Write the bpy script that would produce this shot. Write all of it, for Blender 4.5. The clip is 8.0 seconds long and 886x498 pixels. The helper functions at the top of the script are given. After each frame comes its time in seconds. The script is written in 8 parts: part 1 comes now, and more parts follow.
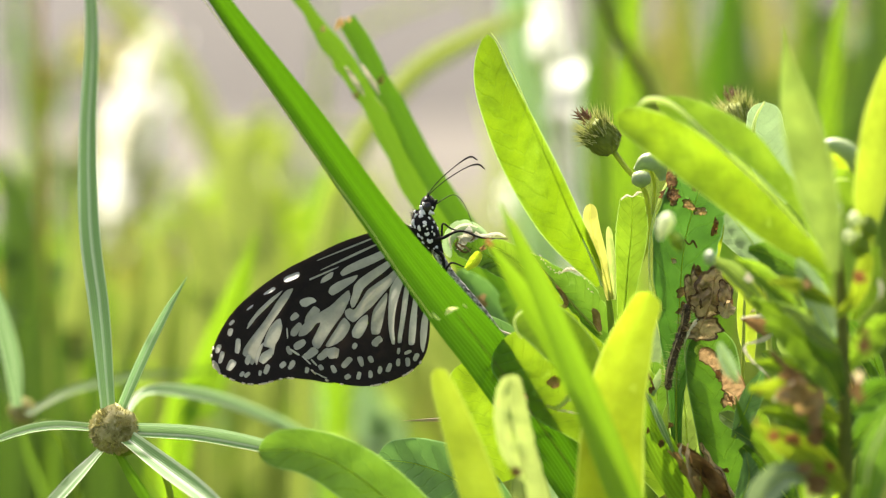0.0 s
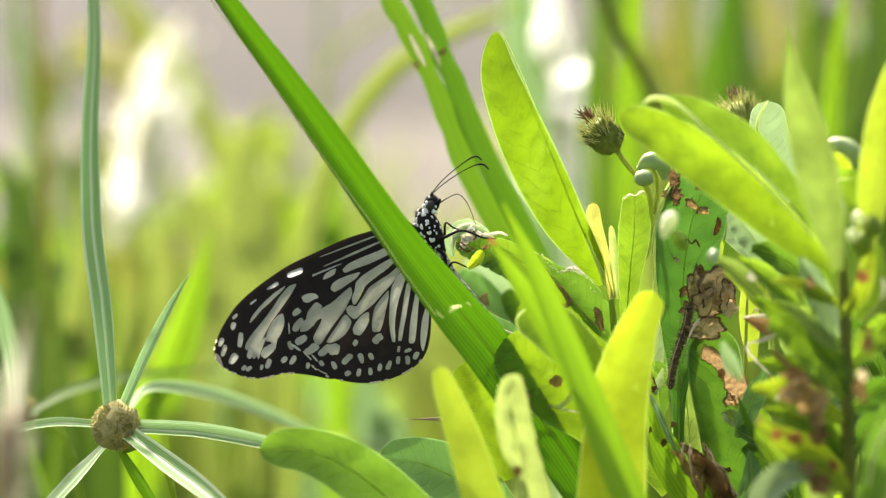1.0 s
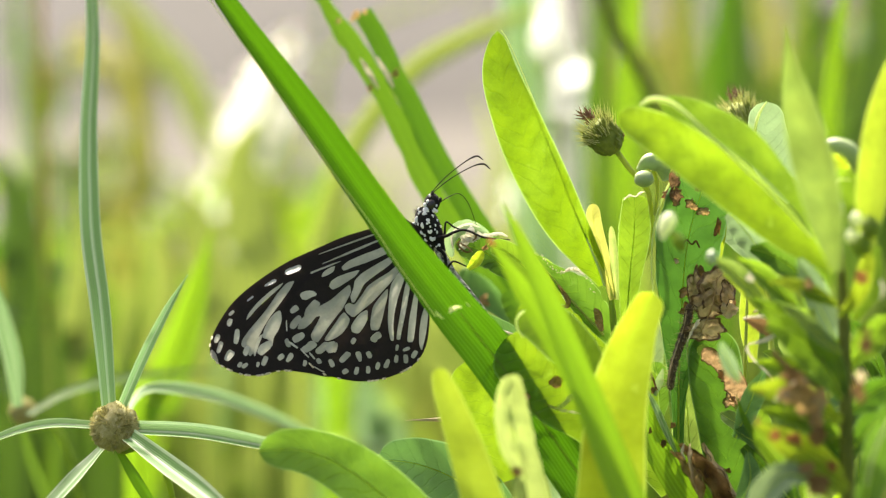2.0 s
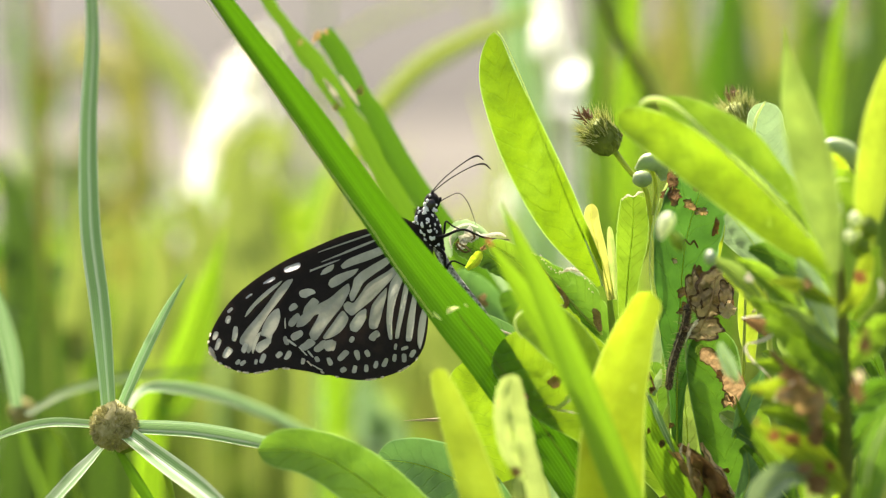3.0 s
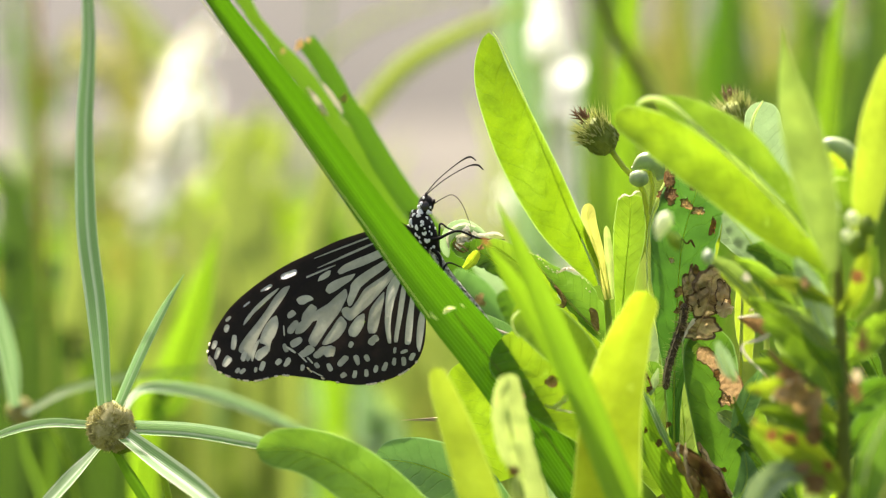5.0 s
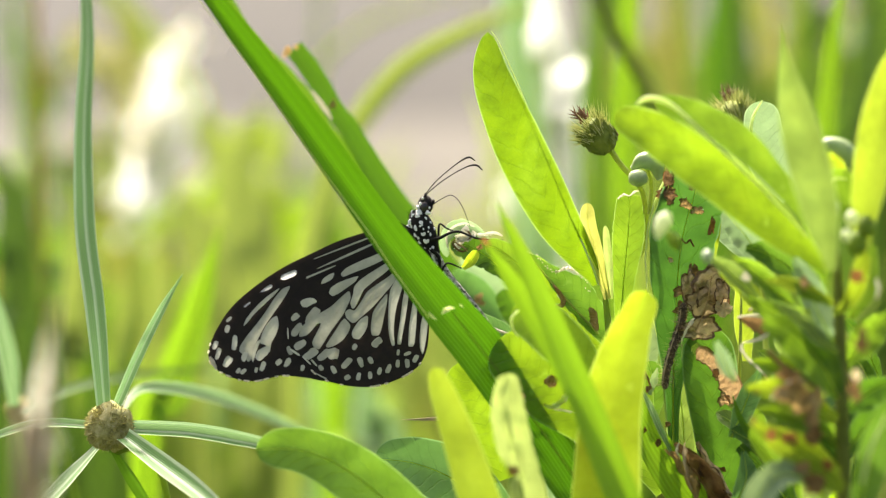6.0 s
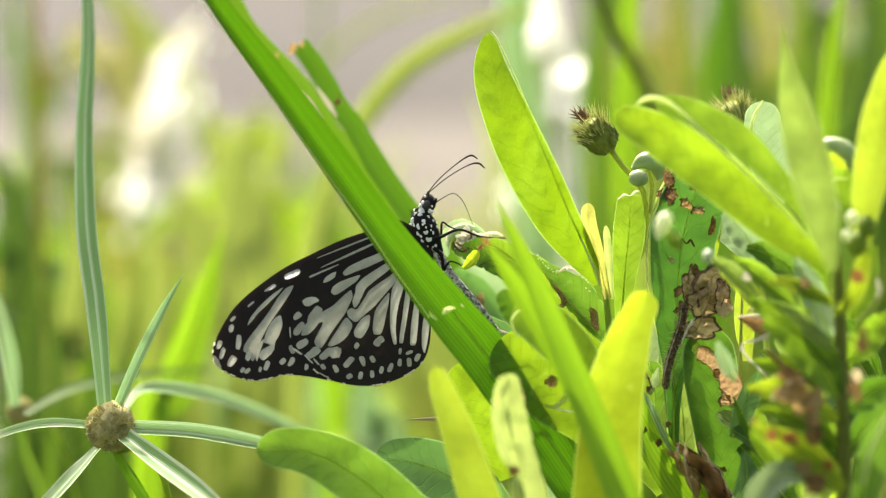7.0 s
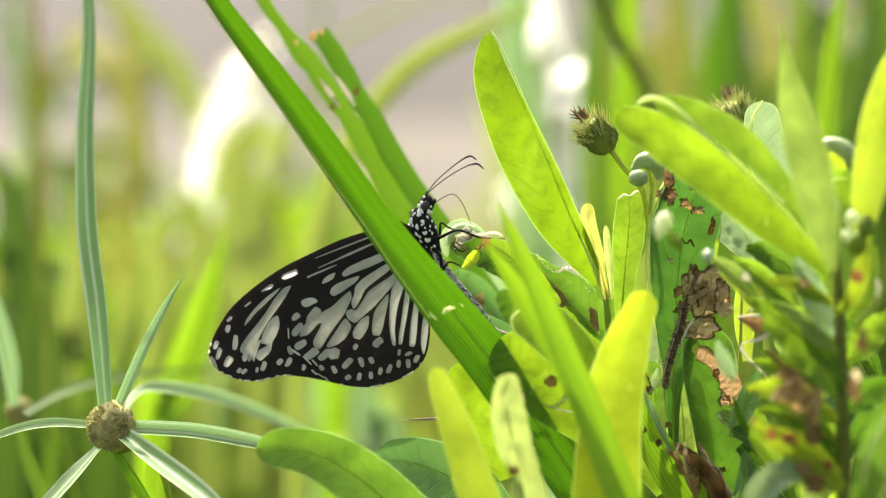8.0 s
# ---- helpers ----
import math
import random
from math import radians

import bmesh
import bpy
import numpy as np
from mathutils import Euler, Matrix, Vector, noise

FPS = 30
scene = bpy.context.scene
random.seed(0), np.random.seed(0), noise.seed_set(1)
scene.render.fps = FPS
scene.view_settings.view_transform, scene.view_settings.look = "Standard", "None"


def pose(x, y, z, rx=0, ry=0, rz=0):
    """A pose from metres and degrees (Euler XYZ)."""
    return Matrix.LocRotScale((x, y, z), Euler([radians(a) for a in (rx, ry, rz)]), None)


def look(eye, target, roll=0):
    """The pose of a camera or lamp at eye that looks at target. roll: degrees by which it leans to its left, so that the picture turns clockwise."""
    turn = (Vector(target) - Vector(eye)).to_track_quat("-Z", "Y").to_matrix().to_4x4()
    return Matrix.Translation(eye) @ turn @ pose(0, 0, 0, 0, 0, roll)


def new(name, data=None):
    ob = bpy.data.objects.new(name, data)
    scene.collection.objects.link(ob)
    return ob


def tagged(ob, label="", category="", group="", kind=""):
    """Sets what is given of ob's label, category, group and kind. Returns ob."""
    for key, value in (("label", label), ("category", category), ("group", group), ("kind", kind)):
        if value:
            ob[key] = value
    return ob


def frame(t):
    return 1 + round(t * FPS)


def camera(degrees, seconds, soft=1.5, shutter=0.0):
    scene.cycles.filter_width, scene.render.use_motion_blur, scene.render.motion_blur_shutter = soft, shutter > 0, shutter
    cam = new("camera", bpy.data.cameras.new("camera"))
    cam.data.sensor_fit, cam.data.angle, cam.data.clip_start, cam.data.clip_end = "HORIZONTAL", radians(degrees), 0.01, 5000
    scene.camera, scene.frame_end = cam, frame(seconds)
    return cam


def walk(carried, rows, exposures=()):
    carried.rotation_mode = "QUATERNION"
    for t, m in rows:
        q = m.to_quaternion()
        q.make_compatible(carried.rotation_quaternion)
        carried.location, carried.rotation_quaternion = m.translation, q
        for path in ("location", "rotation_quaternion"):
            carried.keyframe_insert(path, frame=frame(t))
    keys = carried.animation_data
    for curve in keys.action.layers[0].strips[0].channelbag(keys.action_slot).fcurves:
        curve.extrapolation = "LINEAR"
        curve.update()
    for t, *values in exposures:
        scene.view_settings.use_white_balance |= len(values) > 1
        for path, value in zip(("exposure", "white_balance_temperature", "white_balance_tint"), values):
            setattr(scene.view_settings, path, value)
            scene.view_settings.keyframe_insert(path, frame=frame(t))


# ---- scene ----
cam = camera(20, 8.0, soft=1.2)
EYE = Vector((0.0, 0.0, 0.40))
TILT = -8.0
# the tripod head gives a little in the gusts: seconds, pan, tilt in degrees
DRIFT = [(0.0, 0.04, 0.01), (0.25, 0.09, 0.01), (0.5, 0.10, 0.01), (1.0, 0.075, -0.01), (1.5, 0.07, 0.0), (2.2, 0.05, 0.01), (3.0, 0.035, 0.01),
         (3.5, 0.035, 0.01), (4.0, 0.01, 0.0), (4.5, 0.0, 0.0), (5.2, -0.015, -0.005), (6.0, -0.025, -0.01), (7.0, -0.012, -0.01), (8.0, -0.02, -0.01)]
walk(cam, [(t, pose(*EYE, 90 + TILT + b, 0, a)) for t, a, b in DRIFT])
cam.data.dof.use_dof = True
cam.data.dof.focus_distance = 0.474
cam.data.dof.aperture_fstop = 8.0

# ---- light ----
SUN_HEIGHT, SUN_SIDE = 53.0, -20.0      # degrees up; degrees to the west of straight ahead
world = bpy.data.worlds.new("world")
scene.world = world
world.use_nodes = True
sky = world.node_tree.nodes.new("ShaderNodeTexSky")
sky.sky_type, sky.sun_disc = "NISHITA", False
sky.sun_elevation, sky.sun_rotation = radians(SUN_HEIGHT), radians(SUN_SIDE)
sky.air_density, sky.dust_density, sky.ozone_density = 0.45, 8.0, 0.3
back = world.node_tree.nodes["Background"]
back.inputs["Strength"].default_value = 0.15
world.node_tree.links.new(sky.outputs[0], back.inputs["Color"])
lamp = bpy.data.lights.new("sun", "SUN")
lamp.energy, lamp.angle, lamp.color = 2.95, radians(0.6), (1.0, 0.95, 0.86)
sun = new("sun", lamp)
toward = Vector((math.sin(radians(SUN_SIDE)) * math.cos(radians(SUN_HEIGHT)), math.cos(radians(SUN_SIDE)) * math.cos(radians(SUN_HEIGHT)), math.sin(radians(SUN_HEIGHT))))
sun.matrix_basis = look(toward * 20, (0, 0, 0))
scene.view_settings.exposure = 1.735
scene.view_settings.use_white_balance = True
scene.view_settings.white_balance_temperature, scene.view_settings.white_balance_tint = 6950, 7


# ---- materials ----
def nodes_of(name):
    mat = bpy.data.materials.new(name)
    mat.use_nodes = True
    nt = mat.node_tree
    nt.nodes.clear()
    return mat, nt


def add(nt, kind, values=None, **attrs):
    n = nt.nodes.new(kind)
    for k, v in attrs.items():
        setattr(n, k, v)
    for k, v in (values or {}).items():
        n.inputs[k].default_value = v
    return n


def mixed(nt, fac, a, b, blend="MIX"):
    """A colour mix; fac, a and b are sockets or values."""
    n = nt.nodes.new("ShaderNodeMix")
    n.data_type, n.blend_type = "RGBA", blend
    for i, v in ((0, fac), (6, a), (7, b)):
        if hasattr(v, "is_linked"):
            nt.links.new(v, n.inputs[i])
        else:
            n.inputs[i].default_value = v if i == 0 else (*v[:3], 1.0)
    return n.outputs[2]


def maths(nt, op, a, b=0.0, c=0.0):
    n = nt.nodes.new("ShaderNodeMath")
    n.operation = op
    for i, v in enumerate((a, b, c)):
        if hasattr(v, "is_linked"):
            nt.links.new(v, n.inputs[i])
        else:
            n.inputs[i].default_value = v
    return n.outputs[0]


def ramp(nt, fac, stops):
    n = nt.nodes.new("ShaderNodeValToRGB")
    e = n.color_ramp.elements
    while len(e) < len(stops):
        e.new(0.5)
    for s, (p, c) in zip(e, stops):
        s.position, s.color = p, (*c[:3], 1.0)
    nt.links.new(fac, n.inputs[0])
    return n.outputs[0]


def grain(nt, scale, detail=4.0, rough=0.55, source="Object", stretch=None):
    tex = nt.nodes.new("ShaderNodeTexCoord")
    vec = tex.outputs[source]
    if stretch:
        mp = add(nt, "ShaderNodeMapping", {"Scale": stretch})
        nt.links.new(vec, mp.inputs[0])
        vec = mp.outputs[0]
    n = add(nt, "ShaderNodeTexNoise", {"Scale": scale, "Detail": detail, "Roughness": rough})
    nt.links.new(vec, n.inputs["Vector"])
    return n.outputs[0]


def finish(nt, color, rough, through_color=None, share=0.0, bump=None, bump_depth=0.0001, spec=0.4, metallic=0.0):
    """Principled surface, with light passing through thin tissue where share > 0."""
    out = nt.nodes.new("ShaderNodeOutputMaterial")
    p = add(nt, "ShaderNodeBsdfPrincipled", {"Specular IOR Level": spec, "Metallic": metallic})
    for sock, v in (("Base Color", color), ("Roughness", rough)):
        if hasattr(v, "is_linked"):
            nt.links.new(v, p.inputs[sock])
        else:
            p.inputs[sock].default_value = (*v[:3], 1.0) if sock == "Base Color" else v
    if bump is not None:
        b = add(nt, "ShaderNodeBump", {"Strength": 0.8, "Distance": bump_depth})
        nt.links.new(bump, b.inputs["Height"])
        nt.links.new(b.outputs[0], p.inputs["Normal"])
    last = p.outputs[0]
    if share > 0:
        tr = nt.nodes.new("ShaderNodeBsdfTranslucent")
        if hasattr(through_color, "is_linked"):
            nt.links.new(through_color, tr.inputs[0])
        else:
            tr.inputs[0].default_value = (*through_color, 1.0)
        mx = add(nt, "ShaderNodeMixShader", {0: share})
        nt.links.new(last, mx.inputs[1])
        nt.links.new(tr.outputs[0], mx.inputs[2])
        last = mx.outputs[0]
    nt.links.new(last, out.inputs[0])


def leaf_material(name, top, glow, share=0.55, veins=11.0, vein_strength=0.24, rough=0.42, blotch=None, spots=0.0, spec=0.4, slant=1.6, quilting=1.0):
    """Net-veined leaf: side veins leave the midrib at a slant; pale flecks and blotches."""
    mat, nt = nodes_of(name)
    vein_strength *= 0.55
    glow = [c * 0.80 for c in glow]
    uv = nt.nodes.new("ShaderNodeUVMap")
    sep = nt.nodes.new("ShaderNodeSeparateXYZ")
    nt.links.new(uv.outputs[0], sep.inputs[0])
    side = maths(nt, "ABSOLUTE", sep.outputs[0])
    wob = grain(nt, 160.0, 3.0)
    run = maths(nt, "MULTIPLY_ADD", sep.outputs[1], veins, maths(nt, "MULTIPLY_ADD", wob, 1.5, maths(nt, "MULTIPLY", grain(nt, 600.0, 2.0), 0.35)))
    run = maths(nt, "SUBTRACT", run, maths(nt, "MULTIPLY", side, slant))
    saw = maths(nt, "ABSOLUTE", maths(nt, "SUBTRACT", maths(nt, "FRACT", run), 0.5))
    vein = maths(nt, "SMOOTH_MIN", maths(nt, "MULTIPLY", saw, 9.0), 1.0, 0.3)
    big, fine = grain(nt, 70.0, 5.0), grain(nt, 900.0, 3.0)
    light, dark = [min(1.0, c * 1.35) for c in top], [c * 0.62 for c in top]
    color = ramp(nt, big, [(0.28, dark), (0.5, top), (0.74, light)])
    color = mixed(nt, maths(nt, "MULTIPLY", maths(nt, "SUBTRACT", 1.0, vein), vein_strength), color, [min(1, c * 1.9 + 0.02) for c in top])
    gl = ramp(nt, big, [(0.25, [c * 0.60 for c in glow]), (0.5, glow), (0.76, [min(1, c * 1.28 + 0.02) for c in glow])])
    gl = mixed(nt, maths(nt, "MULTIPLY", fine, 0.35), gl, [c * 0.6 for c in glow])
    gl = mixed(nt, maths(nt, "MULTIPLY", maths(nt, "SUBTRACT", 1.0, vein), vein_strength * 0.8), gl, [c * 0.45 for c in glow])
    cells = add(nt, "ShaderNodeTexVoronoi", {"Scale": 1500.0}, feature="DISTANCE_TO_EDGE")
    nt.links.new(nt.nodes.new("ShaderNodeTexCoord").outputs["Object"], cells.inputs["Vector"])
    net = ramp(nt, cells.outputs["Distance"], [(0.0, (1, 1, 1)), (0.16, (0, 0, 0))])
    gl = mixed(nt, maths(nt, "MULTIPLY", net, 0.2), gl, [c * 0.55 for c in glow])
    quilt = ramp(nt, grain(nt, 240.0, 3.0, 0.6), [(0.34, (0.72, 0.74, 0.70)), (0.5, (1.0, 1.0, 1.0)), (0.68, (1.16, 1.12, 1.1))])
    gl = mixed(nt, quilting, gl, quilt, "MULTIPLY")
    fleck = ramp(nt, grain(nt, 330.0, 2.0), [(0.66, (0, 0, 0)), (0.74, (1, 1, 1))])
    gl = mixed(nt, maths(nt, "MULTIPLY", fleck, 0.5), gl, [min(1, c * 1.25 + 0.05) for c in glow])
    rim = ramp(nt, side, [(0.93, (0, 0, 0)), (1.0, (0.7, 0.7, 0.7))])
    color = mixed(nt, rim, color, [min(1, c * 1.8 + 0.16) for c in top])
    gl = mixed(nt, rim, gl, [min(1, c * 1.4 + 0.16) for c in glow])
    if blotch:
        mask = ramp(nt, grain(nt, 130.0, 6.0, 0.65), [(0.56, (0, 0, 0)), (0.63, (1, 1, 1))])
        mask = maths(nt, "MULTIPLY", mask, spots)
        color = mixed(nt, mask, color, blotch)
        gl = mixed(nt, mask, gl, [c * 0.5 for c in blotch])
    height = maths(nt, "MULTIPLY_ADD", vein, 0.8, maths(nt, "MULTIPLY", fine, 0.5))
    rg = maths(nt, "MULTIPLY_ADD", fine, 0.25, rough - 0.1)
    finish(nt, color, rg, gl, share, height, 0.00015 + 0.0003 * quilting, spec)
    return mat


def blade_material(name, top, glow, share=0.5, lines=9.0, pale=0.3, rough=0.38, spec=0.5, bands=0.5):
    """Grass: fine ribs along the blade, pale midrib, uneven green."""
    mat, nt = nodes_of(name)
    glow = [c * 0.80 for c in glow]
    uv = nt.nodes.new("ShaderNodeUVMap")
    sep = nt.nodes.new("ShaderNodeSeparateXYZ")
    nt.links.new(uv.outputs[0], sep.inputs[0])
    rib = maths(nt, "MULTIPLY_ADD", maths(nt, "SINE", maths(nt, "MULTIPLY", sep.outputs[0], lines * 3.1416)), 0.5, 0.5)
    wide = maths(nt, "MULTIPLY_ADD", maths(nt, "SINE", maths(nt, "MULTIPLY", sep.outputs[0], lines * 0.9)), 0.5, 0.5)
    big, fine = grain(nt, 45.0, 4.0), grain(nt, 700.0, 3.0)
    tone = ramp(nt, big, [(0.3, [c * 0.7 for c in top]), (0.7, [min(1, c * 1.3) for c in top])])
    color = mixed(nt, maths(nt, "MULTIPLY", rib, pale), tone, [min(1, c * 1.8 + 0.03) for c in top])
    gl = mixed(nt, maths(nt, "MULTIPLY", rib, 0.4), [c * 0.82 for c in glow], [min(1, c * 1.25) for c in glow])
    gl = mixed(nt, maths(nt, "MULTIPLY", wide, bands), gl, [c * 0.55 for c in glow])
    gl = mixed(nt, maths(nt, "MULTIPLY", big, 0.4), gl, [c * 0.7 for c in glow])
    height = maths(nt, "MULTIPLY_ADD", rib, 0.8, maths(nt, "MULTIPLY", fine, 0.4))
    finish(nt, color, maths(nt, "MULTIPLY_ADD", fine, 0.2, rough - 0.08), gl, share, height, 0.0002, spec)
    return mat


def sedge_material(name, middle, edge, glow):
    """Keeled bract: green along the keel, sky sheen put into both silvery margins."""
    mat, nt = nodes_of(name)
    glow = [c * 0.80 for c in glow]
    uv = nt.nodes.new("ShaderNodeUVMap")
    sep = nt.nodes.new("ShaderNodeSeparateXYZ")
    nt.links.new(uv.outputs[0], sep.inputs[0])
    shift = maths(nt, "MULTIPLY_ADD", grain(nt, 60.0), 0.5, -0.25)
    rib = maths(nt, "MULTIPLY_ADD", maths(nt, "SINE", maths(nt, "MULTIPLY", sep.outputs[0], 34.0)), 0.5, 0.5)
    run = maths(nt, "MULTIPLY_ADD", maths(nt, "ADD", sep.outputs[0], maths(nt, "MULTIPLY", shift, 0.4)), 0.5, 0.5)
    half = [(a + b) / 2 for a, b in zip(middle, edge)]
    color = ramp(nt, run, [(0.03, edge), (0.09, edge), (0.17, middle), (0.43, middle), (0.50, edge), (0.56, half), (0.63, middle), (0.90, middle), (0.98, edge)])
    color = mixed(nt, maths(nt, "MULTIPLY", rib, 0.3), color, [c * 0.6 for c in middle])
    gl = mixed(nt, maths(nt, "MULTIPLY", rib, 0.5), glow, [c * 0.6 for c in glow])
    finish(nt, color, 0.46, gl, 0.38, rib, 0.0001, 0.3)
    return mat


def rough_material(name, stops, scale, rough=0.75, bump_depth=0.0003, through_color=None, share=0.0, spec=0.25, varied=None):
    """Anything mottled: stops colour a noise of the given scale."""
    mat, nt = nodes_of(name)
    a, b = grain(nt, scale, 6.0, 0.62), grain(nt, scale * 7, 3.0)
    n = len(stops)
    color = ramp(nt, a, [(0.25 + 0.5 * i / max(1, n - 1), c) for i, c in enumerate(stops)])
    color = mixed(nt, maths(nt, "MULTIPLY", b, 0.32), color, [c * 0.45 for c in stops[0]])
    if varied:
        each = nt.nodes.new("ShaderNodeObjectInfo").outputs["Random"]
        color = mixed(nt, 0.5, color, mixed(nt, each, varied[0], varied[1]))
    height = maths(nt, "MULTIPLY_ADD", a, 1.0, maths(nt, "MULTIPLY", b, 0.5))
    finish(nt, color, rough, through_color, share, height, bump_depth, spec)
    return mat


LEAF = leaf_material("leaf_green", (0.13, 0.25, 0.02), (0.36, 0.58, 0.02))
LEAF_CREAM = leaf_material("leaf_cream_green", (0.38, 0.46, 0.18), (0.70, 0.88, 0.22), share=0.52, vein_strength=0.15, rough=0.5)
LEAF_LIME = leaf_material("leaf_lime", (0.20, 0.30, 0.03), (0.46, 0.62, 0.04), share=0.55, vein_strength=0.14, quilting=0.4)
LEAF_UPRIGHT = leaf_material("leaf_upright", (0.10, 0.21, 0.018), (0.235, 0.41, 0.010), veins=16.0, vein_strength=0.42, slant=1.5)
LEAF_MID = leaf_material("leaf_mid_green", (0.12, 0.24, 0.025), (0.28, 0.48, 0.025), vein_strength=0.12)
# deeper green copy that also carries the inner leaves' shade
LEAF_SHADE = leaf_material("leaf_green_shade", (0.09, 0.20, 0.03), (0.20, 0.40, 0.03), share=0.45)
LEAF_PALE = leaf_material("leaf_pale_green", (0.30, 0.38, 0.21), (0.38, 0.58, 0.25), share=0.5, vein_strength=0.03, quilting=0.3, rough=0.5)
LEAF_YELLOW = leaf_material("leaf_yellow_green", (0.26, 0.34, 0.02), (0.47, 0.64, 0.03), share=0.6, vein_strength=0.12, quilting=0.3)
LEAF_GREY = leaf_material("leaf_grey_green", (0.26, 0.36, 0.20), (0.34, 0.48, 0.17), share=0.4, vein_strength=0.2, rough=0.55)
LEAF_BUTTER = leaf_material("leaf_butter", (0.46, 0.46, 0.13), (0.80, 0.80, 0.16), share=0.5, vein_strength=0.1, rough=0.5)
LEAF_SOFT = leaf_material("leaf_soft_green", (0.21, 0.32, 0.07), (0.36, 0.53, 0.085), share=0.5, vein_strength=0.25, rough=0.5)
LEAF_TEAL = leaf_material("leaf_bluish_green", (0.14, 0.27, 0.11), (0.17, 0.37, 0.07), share=0.42, vein_strength=0.04, quilting=0.35, rough=0.5)
# darkest leaf copy; shade among the leaves is put into its colour
LEAF_DEEP_SHADE = leaf_material("leaf_dark_shade", (0.06, 0.14, 0.02), (0.12, 0.27, 0.015), share=0.42, vein_strength=0.08, rough=0.5)
LEAF_EATEN = leaf_material("leaf_eaten", (0.085, 0.20, 0.045), (0.085, 0.235, 0.022), share=0.5, vein_strength=0.08, blotch=(0.17, 0.06, 0.02), spots=0.0)
LEAF_SCARRED = leaf_material("leaf_scarred", (0.10, 0.20, 0.03), (0.125, 0.29, 0.02), share=0.5, vein_strength=0.08)
LEAF_BLIGHT = leaf_material("leaf_blighted", (0.12, 0.23, 0.02), (0.52, 0.70, 0.03), share=0.55, blotch=(0.30, 0.11, 0.04), spots=0.9)
RIB = rough_material("leaf_rib", [(0.30, 0.40, 0.06), (0.44, 0.54, 0.14)], 300.0, 0.5, 0.0001, (0.7, 0.85, 0.12), 0.6)
STEM = rough_material("stem_green", [(0.15, 0.23, 0.03), (0.27, 0.36, 0.06)], 220.0, 0.5, 0.0003, (0.4, 0.55, 0.06), 0.35)
# darker copy of the stem green; the stem's shade is put into it
STEM_SHADE = rough_material("stem_shaded", [(0.12, 0.15, 0.02), (0.24, 0.27, 0.05)], 220.0, 0.6, 0.0003, (0.2, 0.26, 0.03), 0.3)
STEM_PALE = rough_material("stem_pale", [(0.30, 0.38, 0.08), (0.44, 0.50, 0.14)], 220.0, 0.5, 0.0003, (0.5, 0.6, 0.1), 0.35)
BLADE = blade_material("blade_green", (0.080, 0.19, 0.012), (0.15, 0.355, 0.010), pale=0.35)
BLADE_MAIN = blade_material("blade_deep_green", (0.050, 0.125, 0.011), (0.092, 0.265, 0.005), lines=14.0, pale=0.45, rough=0.5, spec=0.25, bands=0.5)
BLADE_SOFT = blade_material("blade_fresh", (0.12, 0.26, 0.02), (0.32, 0.58, 0.02), share=0.55)
BLADE_MID = blade_material("blade_mid_green", (0.07, 0.17, 0.012), (0.105, 0.26, 0.008), share=0.5)
BLADE_TORN = blade_material("blade_worn_green", (0.085, 0.185, 0.014), (0.15, 0.32, 0.013), share=0.5)
BLADE_PALE = sedge_material("blade_sedge", (0.13, 0.28, 0.08), (0.78, 0.85, 0.64), (0.34, 0.56, 0.22))
BLADE_BRACT = sedge_material("blade_bract", (0.12, 0.27, 0.08), (0.70, 0.80, 0.60), (0.31, 0.55, 0.22))
MEADOW = blade_material("meadow_blade", (0.17, 0.22, 0.07), (0.32, 0.41, 0.075), share=0.55, lines=4.0)
# the next two are darker copies of MEADOW with shade put into the green
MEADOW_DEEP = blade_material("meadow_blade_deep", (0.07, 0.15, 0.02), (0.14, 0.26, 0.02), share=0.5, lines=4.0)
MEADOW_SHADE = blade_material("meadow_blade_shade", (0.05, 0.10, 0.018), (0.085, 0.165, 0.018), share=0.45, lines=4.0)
MEADOW_OLIVE = blade_material("meadow_blade_olive", (0.18, 0.20, 0.06), (0.34, 0.34, 0.06), share=0.5, lines=4.0)
# near-white colour holds part of the sun's glint; the gloss mirrors the rest
SHINY = blade_material("blade_glossy_glint", (0.60, 0.66, 0.52), (0.95, 0.98, 0.85), share=0.45, lines=4.0, rough=0.34, spec=1.0)
COLLAR = rough_material("blade_collar", [(0.62, 0.72, 0.16), (0.90, 0.92, 0.55)], 900.0, 0.5, 0.0002, (0.9, 0.95, 0.4), 0.5)
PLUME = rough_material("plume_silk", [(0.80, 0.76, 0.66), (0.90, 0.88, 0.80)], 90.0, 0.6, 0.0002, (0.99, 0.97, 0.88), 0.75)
STRAW = rough_material("straw", [(0.42, 0.34, 0.20), (0.60, 0.50, 0.33)], 120.0, 0.7, 0.0002, (0.5, 0.42, 0.25), 0.3)
SLIT_TONE = rough_material("slit_tone", [(0.34, 0.31, 0.22), (0.52, 0.47, 0.36)], 500.0, 0.7, 0.0002, (0.50, 0.46, 0.34), 0.45)
DEAD = rough_material("dead_tissue", [(0.13, 0.075, 0.03), (0.42, 0.29, 0.14), (0.80, 0.66, 0.42)], 420.0, 0.8, 0.0010, (0.5, 0.33, 0.12), 0.35)
TAN = rough_material("dead_tan", [(0.24, 0.17, 0.10), (0.60, 0.50, 0.34), (0.84, 0.76, 0.60)], 600.0, 0.8, 0.0010, (0.78, 0.64, 0.40), 0.5)
